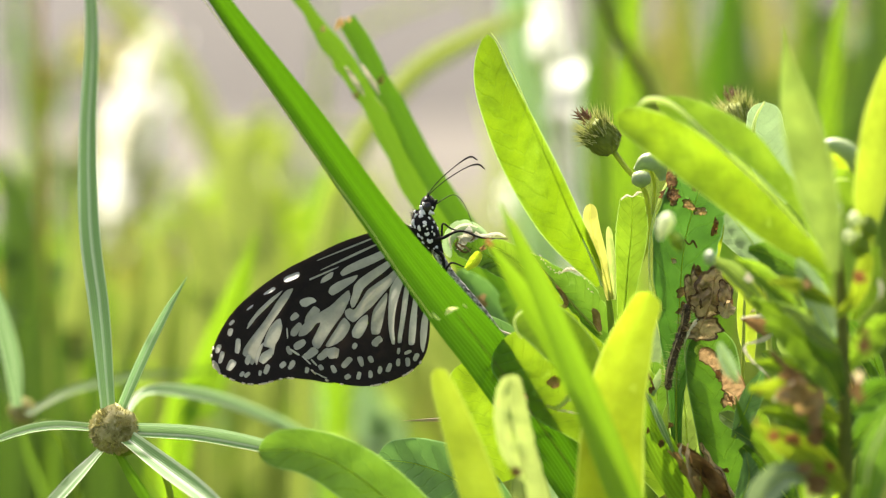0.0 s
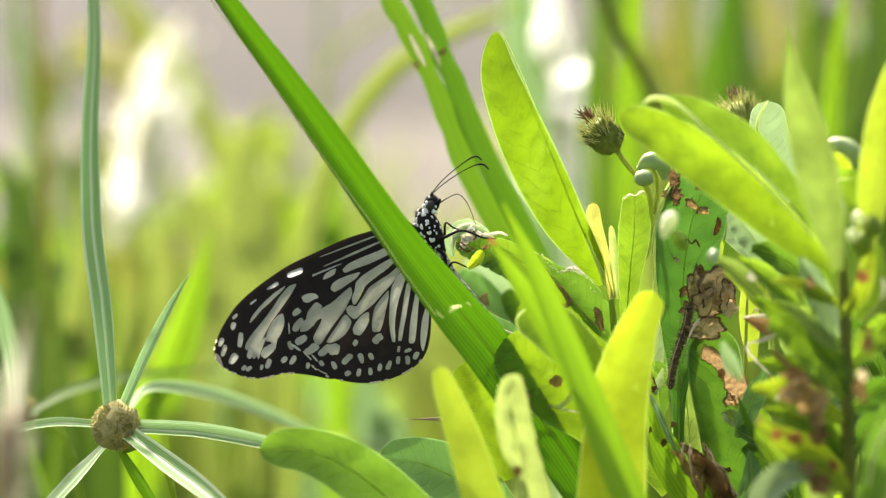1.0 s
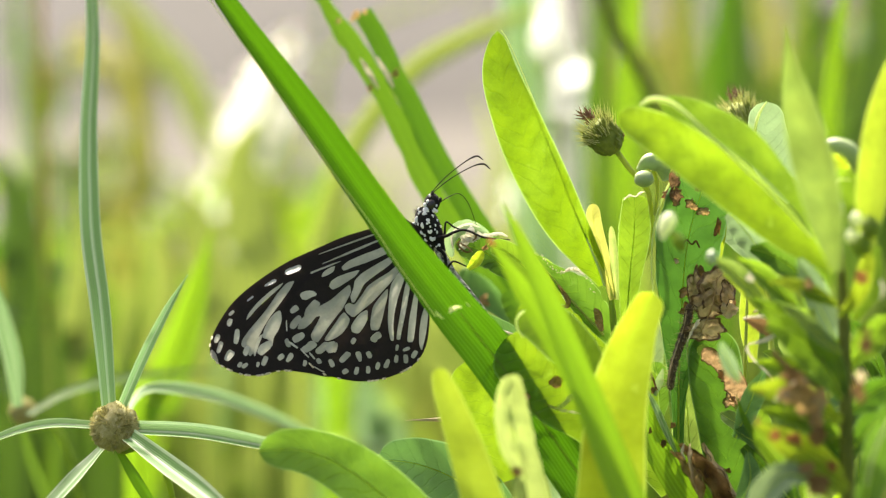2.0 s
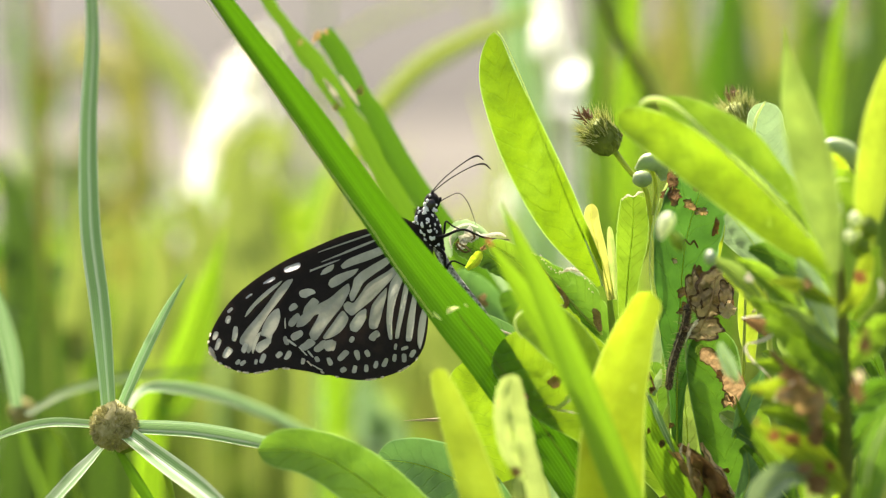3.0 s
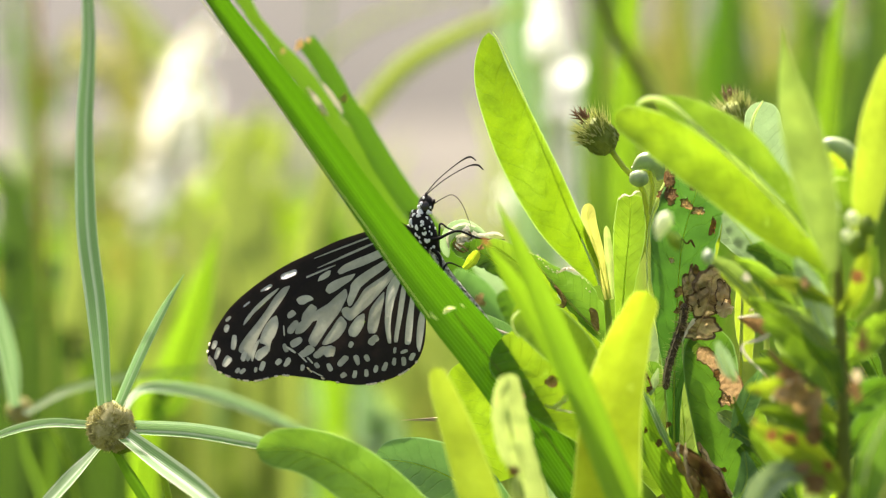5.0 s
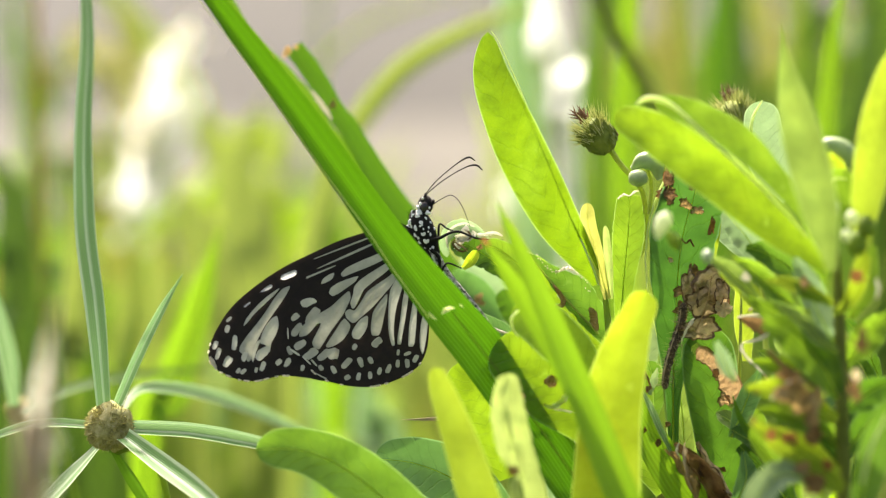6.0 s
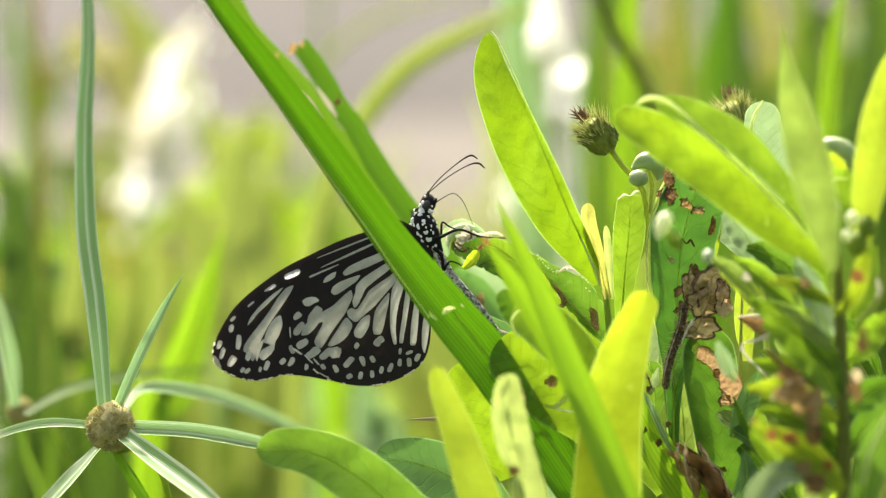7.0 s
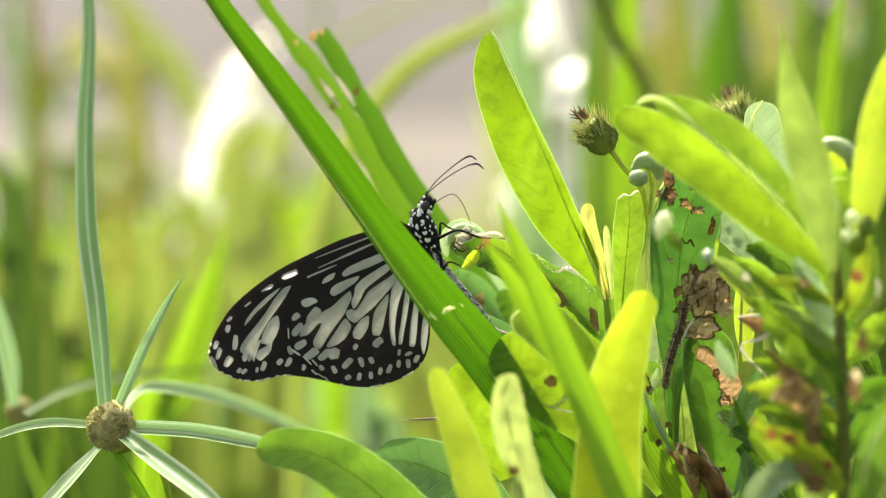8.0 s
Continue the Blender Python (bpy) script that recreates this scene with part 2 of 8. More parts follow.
CHEWED = rough_material("chewed_tissue", [(0.035, 0.02, 0.012), (0.16, 0.10, 0.055), (0.50, 0.40, 0.27)], 1500.0, 0.8, 0.0006, (0.22, 0.13, 0.06), 0.3)
SCAR = rough_material("dried_scar", [(0.07, 0.03, 0.014), (0.33, 0.21, 0.10), (0.66, 0.50, 0.30)], 1000.0, 0.8, 0.0010, (0.55, 0.36, 0.17), 0.35)
BROWN = rough_material("dead_brown", [(0.05, 0.028, 0.012), (0.20, 0.12, 0.05), (0.38, 0.26, 0.12)], 300.0, 0.8, 0.0008, (0.3, 0.18, 0.07), 0.3)
CURL = rough_material("bleached_margin", [(0.60, 0.56, 0.46), (0.86, 0.83, 0.74)], 500.0, 0.6, 0.0003, (0.7, 0.66, 0.5), 0.3)
MARGIN = rough_material("pale_margin", [(0.50, 0.60, 0.24), (0.80, 0.86, 0.55)], 400.0, 0.5, 0.0002, (0.8, 0.92, 0.4), 0.5)


def crumpled_material(name, pale, dark, scale):
    """Dry crumpled tissue: thin tan sheets with brown wavy creases and a scorched rim."""
    mat, nt = nodes_of(name)
    uv = nt.nodes.new("ShaderNodeUVMap")
    sep = nt.nodes.new("ShaderNodeSeparateXYZ")
    nt.links.new(uv.outputs[0], sep.inputs[0])
    rough_edge = maths(nt, "MULTIPLY_ADD", grain(nt, 700.0, 3.0), 0.24, maths(nt, "ABSOLUTE", sep.outputs[0]))
    rim = ramp(nt, rough_edge, [(0.93, (0, 0, 0)), (1.06, (1, 1, 1))])
    fold = maths(nt, "ABSOLUTE", maths(nt, "SUBTRACT", grain(nt, scale, 2.0, 0.4), 0.5))
    crease = ramp(nt, fold, [(0.0, (1, 1, 1)), (0.012, (0.5, 0.5, 0.5)), (0.05, (0, 0, 0))])
    tone = ramp(nt, grain(nt, 380.0, 6.0, 0.65), [(0.3, [c * 0.34 for c in pale]), (0.48, [c * 0.7 for c in pale]), (0.68, pale)])
    color = mixed(nt, maths(nt, "MULTIPLY", crease, 0.55), tone, dark)
    color = mixed(nt, maths(nt, "MULTIPLY", rim, 0.85), color, dark)
    glow = mixed(nt, maths(nt, "MAXIMUM", maths(nt, "MULTIPLY", crease, 0.5), rim), tone, dark)
    height = maths(nt, "SUBTRACT", grain(nt, 900.0, 4.0), crease)
    finish(nt, color, 0.5, glow, 0.45, height, 0.0009, 0.5)
    return mat


CRUMPLED = crumpled_material("crumpled_tissue", (0.76, 0.57, 0.31), (0.085, 0.042, 0.018), 260.0)
DEAD_DARK = rough_material("scorched_rim", [(0.06, 0.03, 0.015), (0.22, 0.11, 0.05)], 500.0, 0.8, 0.0004, (0.3, 0.14, 0.05), 0.3)
RUST = rough_material("rust_spot", [(0.13, 0.045, 0.02), (0.36, 0.17, 0.07)], 700.0, 0.8, 0.0004, (0.42, 0.19, 0.06), 0.3)
BUD = rough_material("pod_green", [(0.24, 0.35, 0.13), (0.56, 0.64, 0.34)], 200.0, 0.38, 0.0002, (0.4, 0.6, 0.3), 0.2, 0.6)
BUD_GLOSSY = rough_material("pod_glossy", [(0.30, 0.40, 0.20), (0.60, 0.66, 0.46)], 200.0, 0.28, 0.0002, (0.4, 0.6, 0.3), 0.25, 1.0)
# this pale bud colour holds the sun's white highlights
BUD_HIGHLIGHT = rough_material("bud_highlight", [(0.70, 0.74, 0.48), (0.96, 0.96, 0.84)], 200.0, 0.5, 0.0002, (0.78, 0.88, 0.5), 0.42)
INVOLUCRE = rough_material("bract_green", [(0.10, 0.14, 0.02), (0.32, 0.36, 0.06)], 400.0, 0.65)
BRISTLE = rough_material("bract_tip", [(0.52, 0.54, 0.20), (0.84, 0.82, 0.50)], 500.0, 0.6, 0.0001, (0.66, 0.68, 0.30), 0.4)
FLORET = rough_material("dried_floret", [(0.09, 0.04, 0.02), (0.28, 0.15, 0.07)], 800.0, 0.8)
SPIKELET = rough_material("spikelet", [(0.26, 0.235, 0.07), (0.60, 0.56, 0.22), (0.88, 0.84, 0.52)], 900.0, 0.7, 0.0003, (0.55, 0.52, 0.22), 0.3)
WING_DARK = rough_material("wing_scale_dark", [(0.008, 0.005, 0.004), (0.022, 0.014, 0.011)], 900.0, 0.65, 0.00004, (0.03, 0.02, 0.015), 0.12, 0.3)
WING_PALE = rough_material("wing_window", [(0.28, 0.275, 0.22), (0.54, 0.53, 0.43), (0.90, 0.88, 0.74)], 330.0, 0.45, 0.00004, (0.46, 0.46, 0.34), 0.14, 0.4, varied=((0.36, 0.355, 0.29), (0.72, 0.70, 0.57)))
WING_CREAM = rough_material("wing_window_cream", [(0.56, 0.55, 0.44), (0.82, 0.80, 0.68)], 260.0, 0.45, 0.00004, (0.66, 0.66, 0.56), 0.2, 0.4)
WING_WHITE = rough_material("wing_white", [(0.90, 0.91, 0.90), (0.95, 0.95, 0.94)], 900.0, 0.5, 0.00003, (0.97, 0.97, 0.97), 0.45)
CHITIN = rough_material("body_black", [(0.005, 0.0045, 0.004), (0.012, 0.010, 0.009)], 1500.0, 0.75, 0.0001, spec=0.2)
ABDOMEN = rough_material("abdomen_mottled", [(0.010, 0.010, 0.010), (0.02, 0.02, 0.02), (0.34, 0.34, 0.31), (0.80, 0.80, 0.74), (0.92, 0.92, 0.87)], 1500.0, 0.6, 0.0002)
EYE_BLACK = rough_material("eye_brown", [(0.018, 0.014, 0.012), (0.045, 0.036, 0.032)], 900.0, 0.22, 0.00001, spec=0.6)
FRINGE = rough_material("wing_fringe", [(0.95, 0.88, 0.70), (0.98, 0.93, 0.78)], 900.0, 0.6, 0.00003, (0.99, 0.96, 0.86), 0.7)
DOT = rough_material("body_white_dot", [(0.90, 0.90, 0.88), (0.97, 0.97, 0.95)], 1500.0, 0.7, 0.0001)
LARVA = rough_material("larva_skin", [(0.02, 0.016, 0.012), (0.08, 0.055, 0.03), (0.20, 0.14, 0.08)], 700.0, 0.6)
SOIL = rough_material("lane", [(0.049, 0.045, 0.039), (0.083, 0.076, 0.065), (0.122, 0.111, 0.095)], 1.3, 0.9, 0.004)
# darkened lane tone for the strip added farther off
LANE_FAR_DARK = rough_material("gravel", [(0.015, 0.0138, 0.0128), (0.025, 0.023, 0.0215), (0.040, 0.037, 0.034)], 2.0, 0.9, 0.006)
TURF = rough_material("turf", [(0.03, 0.04, 0.018), (0.06, 0.07, 0.028), (0.10, 0.095, 0.055)], 9.0, 0.9, 0.01)


# ---- shapes ----
ORIGIN = {}


def spline(points, n):
    """n + 1 points on a smooth curve through the given ones."""
    p = [Vector(q) for q in points]
    p = [2 * p[0] - p[1]] + p + [2 * p[-1] - p[-2]]
    out, segs = [], len(points) - 1
    for i in range(n + 1):
        g = i / n * segs
        k = min(int(g), segs - 1)
        t = g - k
        a, b, c, d = p[k:k + 4]
        out.append(0.5 * ((2 * b) + (c - a) * t + (2 * a - 5 * b + 4 * c - d) * t * t + (3 * b - a - 3 * c + d) * t ** 3))
    return out


def along(values, u):
    """Smooth value at u in 0..1 of evenly spaced values."""
    g = u * (len(values) - 1)
    k = min(int(g), len(values) - 2)
    t = g - k
    a, b = values[max(0, k - 1)], values[k]
    c, d = values[k + 1], values[min(len(values) - 1, k + 2)]
    return max(0.00002, 0.5 * (2 * b + (c - a) * t + (2 * a - 5 * b + 4 * c - d) * t * t + (3 * b - a - 3 * c + d) * t ** 3))


def strip(points, widths, turn=0.0, fold=0.0, n=28, m=8, wave=0.0, ridge=0.0, seed=0, bm=None, nick=0.0, face=(0.0, -1.0, 0.14), cap=0.0, keel=0.0):
    """A leaf or blade: a sheet along a curve, folded at its midrib, turned about its length, with wavy margins."""
    bm = bm or bmesh.new()
    uv = bm.loops.layers.uv.verify()
    line = spline(points, n)
    face = Vector(face).normalized()
    rows = []
    for i, c in enumerate(line):
        u = i / n
        T = (line[min(n, i + 1)] - line[max(0, i - 1)]).normalized()
        S = T.cross(face)
        S = S.normalized() if S.length > 0.05 else Vector((1, 0, 0))
        N = S.cross(T)
        R = Matrix.Rotation(radians(turn), 3, T)
        S, N = R @ S, R @ N
        w = along(widths, u) * 0.5
        if cap and u > 1 - cap:
            w *= math.sqrt(max(0.002, 1 - ((u - 1 + cap) / cap) ** 2))
        row = []
        for j in range(m + 1):
            s = 2 * j / m - 1
            g = s - keel
            a = radians(along(fold, u) if isinstance(fold, tuple) else fold) * abs(g) ** 0.5
            off = S * (w * (keel + g * math.cos(a))) + N * (w * abs(g) * math.sin(a))
            if wave:
                off += N * (w * wave * abs(s) * noise.noise(Vector((u * 7, s * 1.3, seed * 3.7))))
            if ridge:
                off += N * (w * ridge * 0.12 * math.sin(s * 17.0))
            if nick and abs(s) > 0.99:
                off *= 1 - nick * max(0.0, noise.noise(Vector((u * 19, s, seed * 1.7))))
            row.append(bm.verts.new(c + off))
        rows.append(row)
    for i in range(n):
        for j in range(m):
            f = bm.faces.new((rows[i][j], rows[i][j + 1], rows[i + 1][j + 1], rows[i + 1][j]))
            f.smooth = True
            for loop, (ii, jj) in zip(f.loops, ((i, j), (i, j + 1), (i + 1, j + 1), (i + 1, j))):
                loop[uv].uv = (2 * jj / m - 1, ii / n)
    return bm


def tube(points, widths, n=24, sides=8, bm=None, flat=1.0):
    """A round tapered stalk along a curve, closed at both ends."""
    bm = bm or bmesh.new()
    line = spline(points, n)
    rings = []
    ref = Vector((0.13, -0.9, 0.31)).normalized()
    for i, c in enumerate(line):
        T = (line[min(n, i + 1)] - line[max(0, i - 1)]).normalized()
        A = T.cross(ref).normalized()
        B = T.cross(A)
        w = along(widths, i / n) * 0.5
        rings.append([bm.verts.new(c + A * (w * math.cos(k * math.tau / sides)) + B * (w * flat * math.sin(k * math.tau / sides))) for k in range(sides)])
    for a, b in zip(rings, rings[1:]):
        for k in range(sides):
            bm.faces.new((a[k], a[(k + 1) % sides], b[(k + 1) % sides], b[k])).smooth = True
    bm.faces.new(rings[0])
    bm.faces.new(rings[-1][::-1])
    return bm


def blob(center, radii, turn=None, seg=14, rings=9, lump=0.0, seed=0, bm=None):
    bm = bm or bmesh.new()
    made = bmesh.ops.create_uvsphere(bm, u_segments=seg, v_segments=rings, radius=1.0)["verts"]
    R = turn or Matrix.Identity(3)
    for v in made:
        k = 1 + lump * noise.noise(v.co * 2.3 + Vector((seed * 5.1, 0, 0)))
        v.co = Vector(center) + R @ Vector((v.co.x * radii[0] * k, v.co.y * radii[1] * k, v.co.z * radii[2] * k))
        for f in v.link_faces:
            f.smooth = True
    return bm


def spike(bm, a, b, r, sides=4):
    """A thin pointed hair or bristle from a to b."""
    a, b = Vector(a), Vector(b)
    T = (b - a).normalized()
    A = T.orthogonal().normalized()
    B = T.cross(A)
    ring = [bm.verts.new(a + (A * math.cos(k * math.tau / sides) + B * math.sin(k * math.tau / sides)) * r) for k in range(sides)]
    tip = bm.verts.new(b)
    for k in range(sides):
        bm.faces.new((ring[k], ring[(k + 1) % sides], tip))


def thing(name, base, label, category, group=""):
    ob = tagged(new(name), label, category, group)
    ob.location = base
    ob.empty_display_size = 0.01
    ORIGIN[ob.name] = Vector(base)
    return ob


def part(name, bm, material, parent, label="", pivot=None):
    """Links a bmesh as one mesh under a thing or part; pivot is where it turns."""
    start = ORIGIN[parent.name]
    origin = Vector(pivot) if pivot is not None else start
    bmesh.ops.translate(bm, vec=-origin, verts=bm.verts)
    me = bpy.data.meshes.new(name)
    bm.to_mesh(me)
    bm.free()
    me.materials.append(material)
    ob = new(name, me)
    ob.parent = parent
    ob.location = origin - start
    ORIGIN[ob.name] = origin
    if label:
        ob["label"] = label
    return ob


def rooted(ob, radius):
    """The bare lower stem of a shrub, from its leafy part down into the soil."""
    top = ORIGIN[ob.name]
    foot = Vector((top.x + 0.006, top.y + 0.012, -0.01))
    part("lower_stem", tube([foot, (foot + top) / 2 + Vector((0.004, 0, 0)), top + Vector((0, 0, 0.004))], (radius * 2.3, radius * 2.1, radius * 2.0), 16, 8), STEM, ob, "bare lower stem")


def leaf(parent, points, widths, material, turn=0.0, fold=12.0, wave=0.12, rib=0.0005, label="", seed=0, n=44, nick=0.0, name="leaf", pivot=True, cap=0.14, m=8):
    """One leaf with its raised midrib; cap: how much of its length the rounded tip takes."""
    if cap and widths[-1] < 0.55 * widths[-2]:
        widths = (*widths[:-1], widths[-2] * 0.78)
    ob = part(name, strip(points, widths, turn, fold, n, m, wave, 0.0, seed, None, nick, (0.0, -1.0, 0.14), cap), material, parent, label, points[0] if pivot else None)
    if rib:
        lift = [Vector(p) + Vector((0, -0.00025, 0)) for p in points]
        part("midrib", tube(lift, (rib * 0.8, rib * 0.45, rib * 0.3, rib * 0.1), n, 5), RIB, ob, "pale raised midrib")
    return ob


def patch(parent, at, size, material, name="dead_patch", seed=0, crumple=0.25, label="", depth=0.0006, aspect=1.0, lean=0.0, rim=None, rag=1.0):
    """An irregular dried patch lying on a leaf, crumpled and ragged, with a scorched rim."""
    bm = bmesh.new()
    rings, sides = 14, 48
    mid = Vector(at)
    rot = Matrix.Rotation(radians(lean), 3, "Y")
    prev = [bm.verts.new(mid + Vector((0, -depth, 0)))]
    for r in range(1, rings + 1):
        ring = []
        for k in range(sides):
            a = k * math.tau / sides
            d = Vector((math.cos(a), math.sin(a), seed * 2.3))
            edge = 1 + rag * (0.62 * noise.noise(d * 1.3) + 0.30 * noise.noise(d * 3.1) + 0.16 * noise.noise(d * 7.0))
            q = Vector((math.cos(a) * size * aspect, 0, math.sin(a) * size)) * (edge * r / rings) * 0.5
            s = Vector((q.x / size, q.z / size, seed))
            q.y = -depth + crumple * size * (0.45 * noise.noise(s * 2.2) + 0.55 * abs(noise.noise(s * 3.4)) + 0.3 * abs(noise.noise(s * 8.0)) - 0.2)
            if rim and r == rings:
                q.y += depth * 0.8
            ring.append(bm.verts.new(mid + rot @ q))
        for k in range(sides):
            f = bm.faces.new((prev[0], ring[k], ring[(k + 1) % sides]) if r == 1 else (prev[k], ring[k], ring[(k + 1) % sides], prev[(k + 1) % sides]))
            f.smooth = True
            f.material_index = 1 if rim and r >= rings - 1 else 0
        prev = ring
    ob = part(name, bm, material, parent, label)
    if rim:
        ob.data.materials.append(rim)
    return ob


def pierce(ob, spots):
    """Eats holes through a leaf: centre, size, aspect, lean of each."""
    bm = bmesh.new()
    bm.from_mesh(ob.data)
    gone = []
    for f in bm.faces:
        c = f.calc_center_median() + ORIGIN[ob.name]
        for at, size, aspect, lean in spots:
            d = Matrix.Rotation(radians(-lean), 3, "Y") @ (c - Vector(at))
            if math.hypot(d.x / aspect, d.z) < 0.40 * size:
                gone.append(f)
                break
    bmesh.ops.delete(bm, geom=gone, context="FACES")
    bm.to_mesh(ob.data)
    bm.free()


def scar(parent, points, widths, material, rim, seed, name="feeding_scar", label="dried tan feeding scar"):
    """A long ragged patch of dried tissue along a curve, with a darker rim."""
    bm = bmesh.new()
    n, m = 60, 18
    line = spline(points, n)
    rows = []
    for i, c in enumerate(line):
        T = (line[min(n, i + 1)] - line[max(0, i - 1)]).normalized()
        S = T.cross(Vector((0, -1, 0.14))).normalized()
        w = along(widths, i / n) * 0.5 * math.sqrt(max(0.04, 1 - (2 * i / n - 1) ** 8))
        row = []
        for j in range(m + 1):
            g = 2 * j / m - 1
            edge = 1 + 0.24 * noise.noise(Vector((i * 0.17, math.copysign(3, g), seed))) + 0.16 * noise.noise(Vector((i * 0.5, math.copysign(5, g), seed)))
            lift = 0.0002 * noise.noise(Vector((i * 0.3, g * 2.0, seed))) + 0.00015 * noise.noise(Vector((i * 0.9, g * 5.0, seed)))
            row.append(bm.verts.new(c + S * (w * g * edge) + Vector((0, lift - (0.0003 if j in (0, m) else 0.0), 0))))
        rows.append(row)
    for i in range(n):
        for j in range(m):
            f = bm.faces.new((rows[i][j], rows[i][j + 1], rows[i + 1][j + 1], rows[i + 1][j]))
            f.smooth = True
            f.material_index = 1 if j in (0, m - 1) or i in (0, n - 1) else 0
    ob = part(name, bm, material, parent, label)
    ob.data.materials.append(rim)
    return ob


# ---- ground ----
def ground():
    bm = bmesh.new()
    bmesh.ops.create_grid(bm, x_segments=60, y_segments=60, size=0.5)
    for v in bm.verts:
        v.co.x *= 400
        v.co.y = (v.co.y + 0.5) ** 3 * 600 - 8
        if v.co.y < 3.4:
            v.co.z = 0.012 * noise.noise(Vector((v.co.x, v.co.y, 0)))
    me = bpy.data.meshes.new("ground")
    bm.to_mesh(me)
    bm.free()
    me.materials.append(TURF)
    ob = tagged(new("ground", me), "grassy ground with thin turf and bare soil", "ground", kind="structure")
    return ob


def lane():
    bm = bmesh.new()
    nx, ny = 40, 12
    grid = [[bm.verts.new((-30 + 60 * i / nx, 2.75 + 1.5 * j / ny + (0.3 * noise.noise(Vector((i * 0.9, 0, 3))) if j == 0 else 0), 0.03 if 0 < j < ny else 0.002)) for i in range(nx + 1)] for j in range(ny + 1)]
    for j in range(ny):
        for i in range(nx):
            bm.faces.new((grid[j][i], grid[j][i + 1], grid[j + 1][i + 1], grid[j + 1][i])).smooth = True
    me = bpy.data.meshes.new("lane")
    bm.to_mesh(me)
    bm.free()
    me.materials.append(SOIL)
    return tagged(new("road", me), "pale greyish-pink gravel lane behind the meadow", "road", kind="structure")



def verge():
    """Darker strip added beyond the lane; its far-off darkening is put into the colour."""
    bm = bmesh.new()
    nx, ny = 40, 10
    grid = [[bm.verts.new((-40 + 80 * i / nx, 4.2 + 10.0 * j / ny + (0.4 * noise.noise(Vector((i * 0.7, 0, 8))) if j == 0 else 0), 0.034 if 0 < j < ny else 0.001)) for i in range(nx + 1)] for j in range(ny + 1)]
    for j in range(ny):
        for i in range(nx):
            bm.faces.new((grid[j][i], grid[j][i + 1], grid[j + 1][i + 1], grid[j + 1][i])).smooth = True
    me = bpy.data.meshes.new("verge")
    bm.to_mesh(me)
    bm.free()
    me.materials.append(LANE_FAR_DARK)
    return tagged(new("far_dark_strip", me), "darker grey-brown strip added for the darkening beyond the lane", "verge", kind="structure")


def meadow(name, count, box, tall, material, seed, label, bend=0.5, width=0.006):
    """Many grass blades in one mesh over a stretch of ground."""
    rng = random.Random(seed)
    bm = bmesh.new()
    uv = bm.loops.layers.uv.verify()
    for _ in range(count):
        y = rng.uniform(box[2], box[3])
        x = rng.uniform(box[0], box[1]) * y
        h = tall(x / y, y) * rng.uniform(0.45, 1.0)
        if h < 0.01:
            continue
        a = rng.uniform(0, math.tau)
        dx, dy = math.cos(a), math.sin(a)
        lean = rng.uniform(0.1, bend) * h
        f = rng.uniform(0, math.pi)
        sx, sy = math.cos(f), math.sin(f) * 0.6
        w = width * rng.uniform(0.5, 1.2)
        rows = []
        for i in range(5):
            u = i / 4
            c = Vector((x + dx * lean * u * u, y + dy * lean * u * u, -0.01 + h * (u - 0.25 * bend * u * u)))
            ww = w * (1 - u) ** 0.6 * 0.5 + 0.0002
            rows.append((bm.verts.new(c - Vector((sx, sy, 0)) * ww), bm.verts.new(c + Vector((sx, sy, 0)) * ww)))
        for i in range(4):
            fc = bm.faces.new((rows[i][0], rows[i][1], rows[i + 1][1], rows[i + 1][0]))
            fc.smooth = True
            for loop, q in zip(fc.loops, ((-1, i), (1, i), (1, i + 1), (-1, i + 1))):
                loop[uv].uv = (q[0], q[1] / 4)
    me = bpy.data.meshes.new(name)
    bm.to_mesh(me)
    bm.free()
    me.materials.append(material)
    return tagged(new(name, me), label, "grass", kind="stuff")


ground()
lane()
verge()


def crest(low, high):
    """Grass height that keeps the lane in sight over the middle of the meadow and rises to the sides."""
    def tall(b, y):
        rise = low + (high - low) * max(0.0, min(1.0, (b + 0.02) / 0.09)) if b > -0.02 else low + 0.30 * (high - low) * min(1.0, (-0.02 - b) / 0.05)
        return max(0.03, 0.40 - y * math.tan(radians(13.2 - 11.5 * rise)))
    return tall


meadow("meadow_grass", 2400, (-0.24, 0.24, 0.9, 2.75), crest(0.36, 0.86), MEADOW, 3, "backlit yellow-green meadow grass before the lane", 0.5, 0.009)
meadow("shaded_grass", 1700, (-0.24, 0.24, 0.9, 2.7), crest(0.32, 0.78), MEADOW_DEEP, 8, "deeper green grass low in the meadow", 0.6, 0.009)


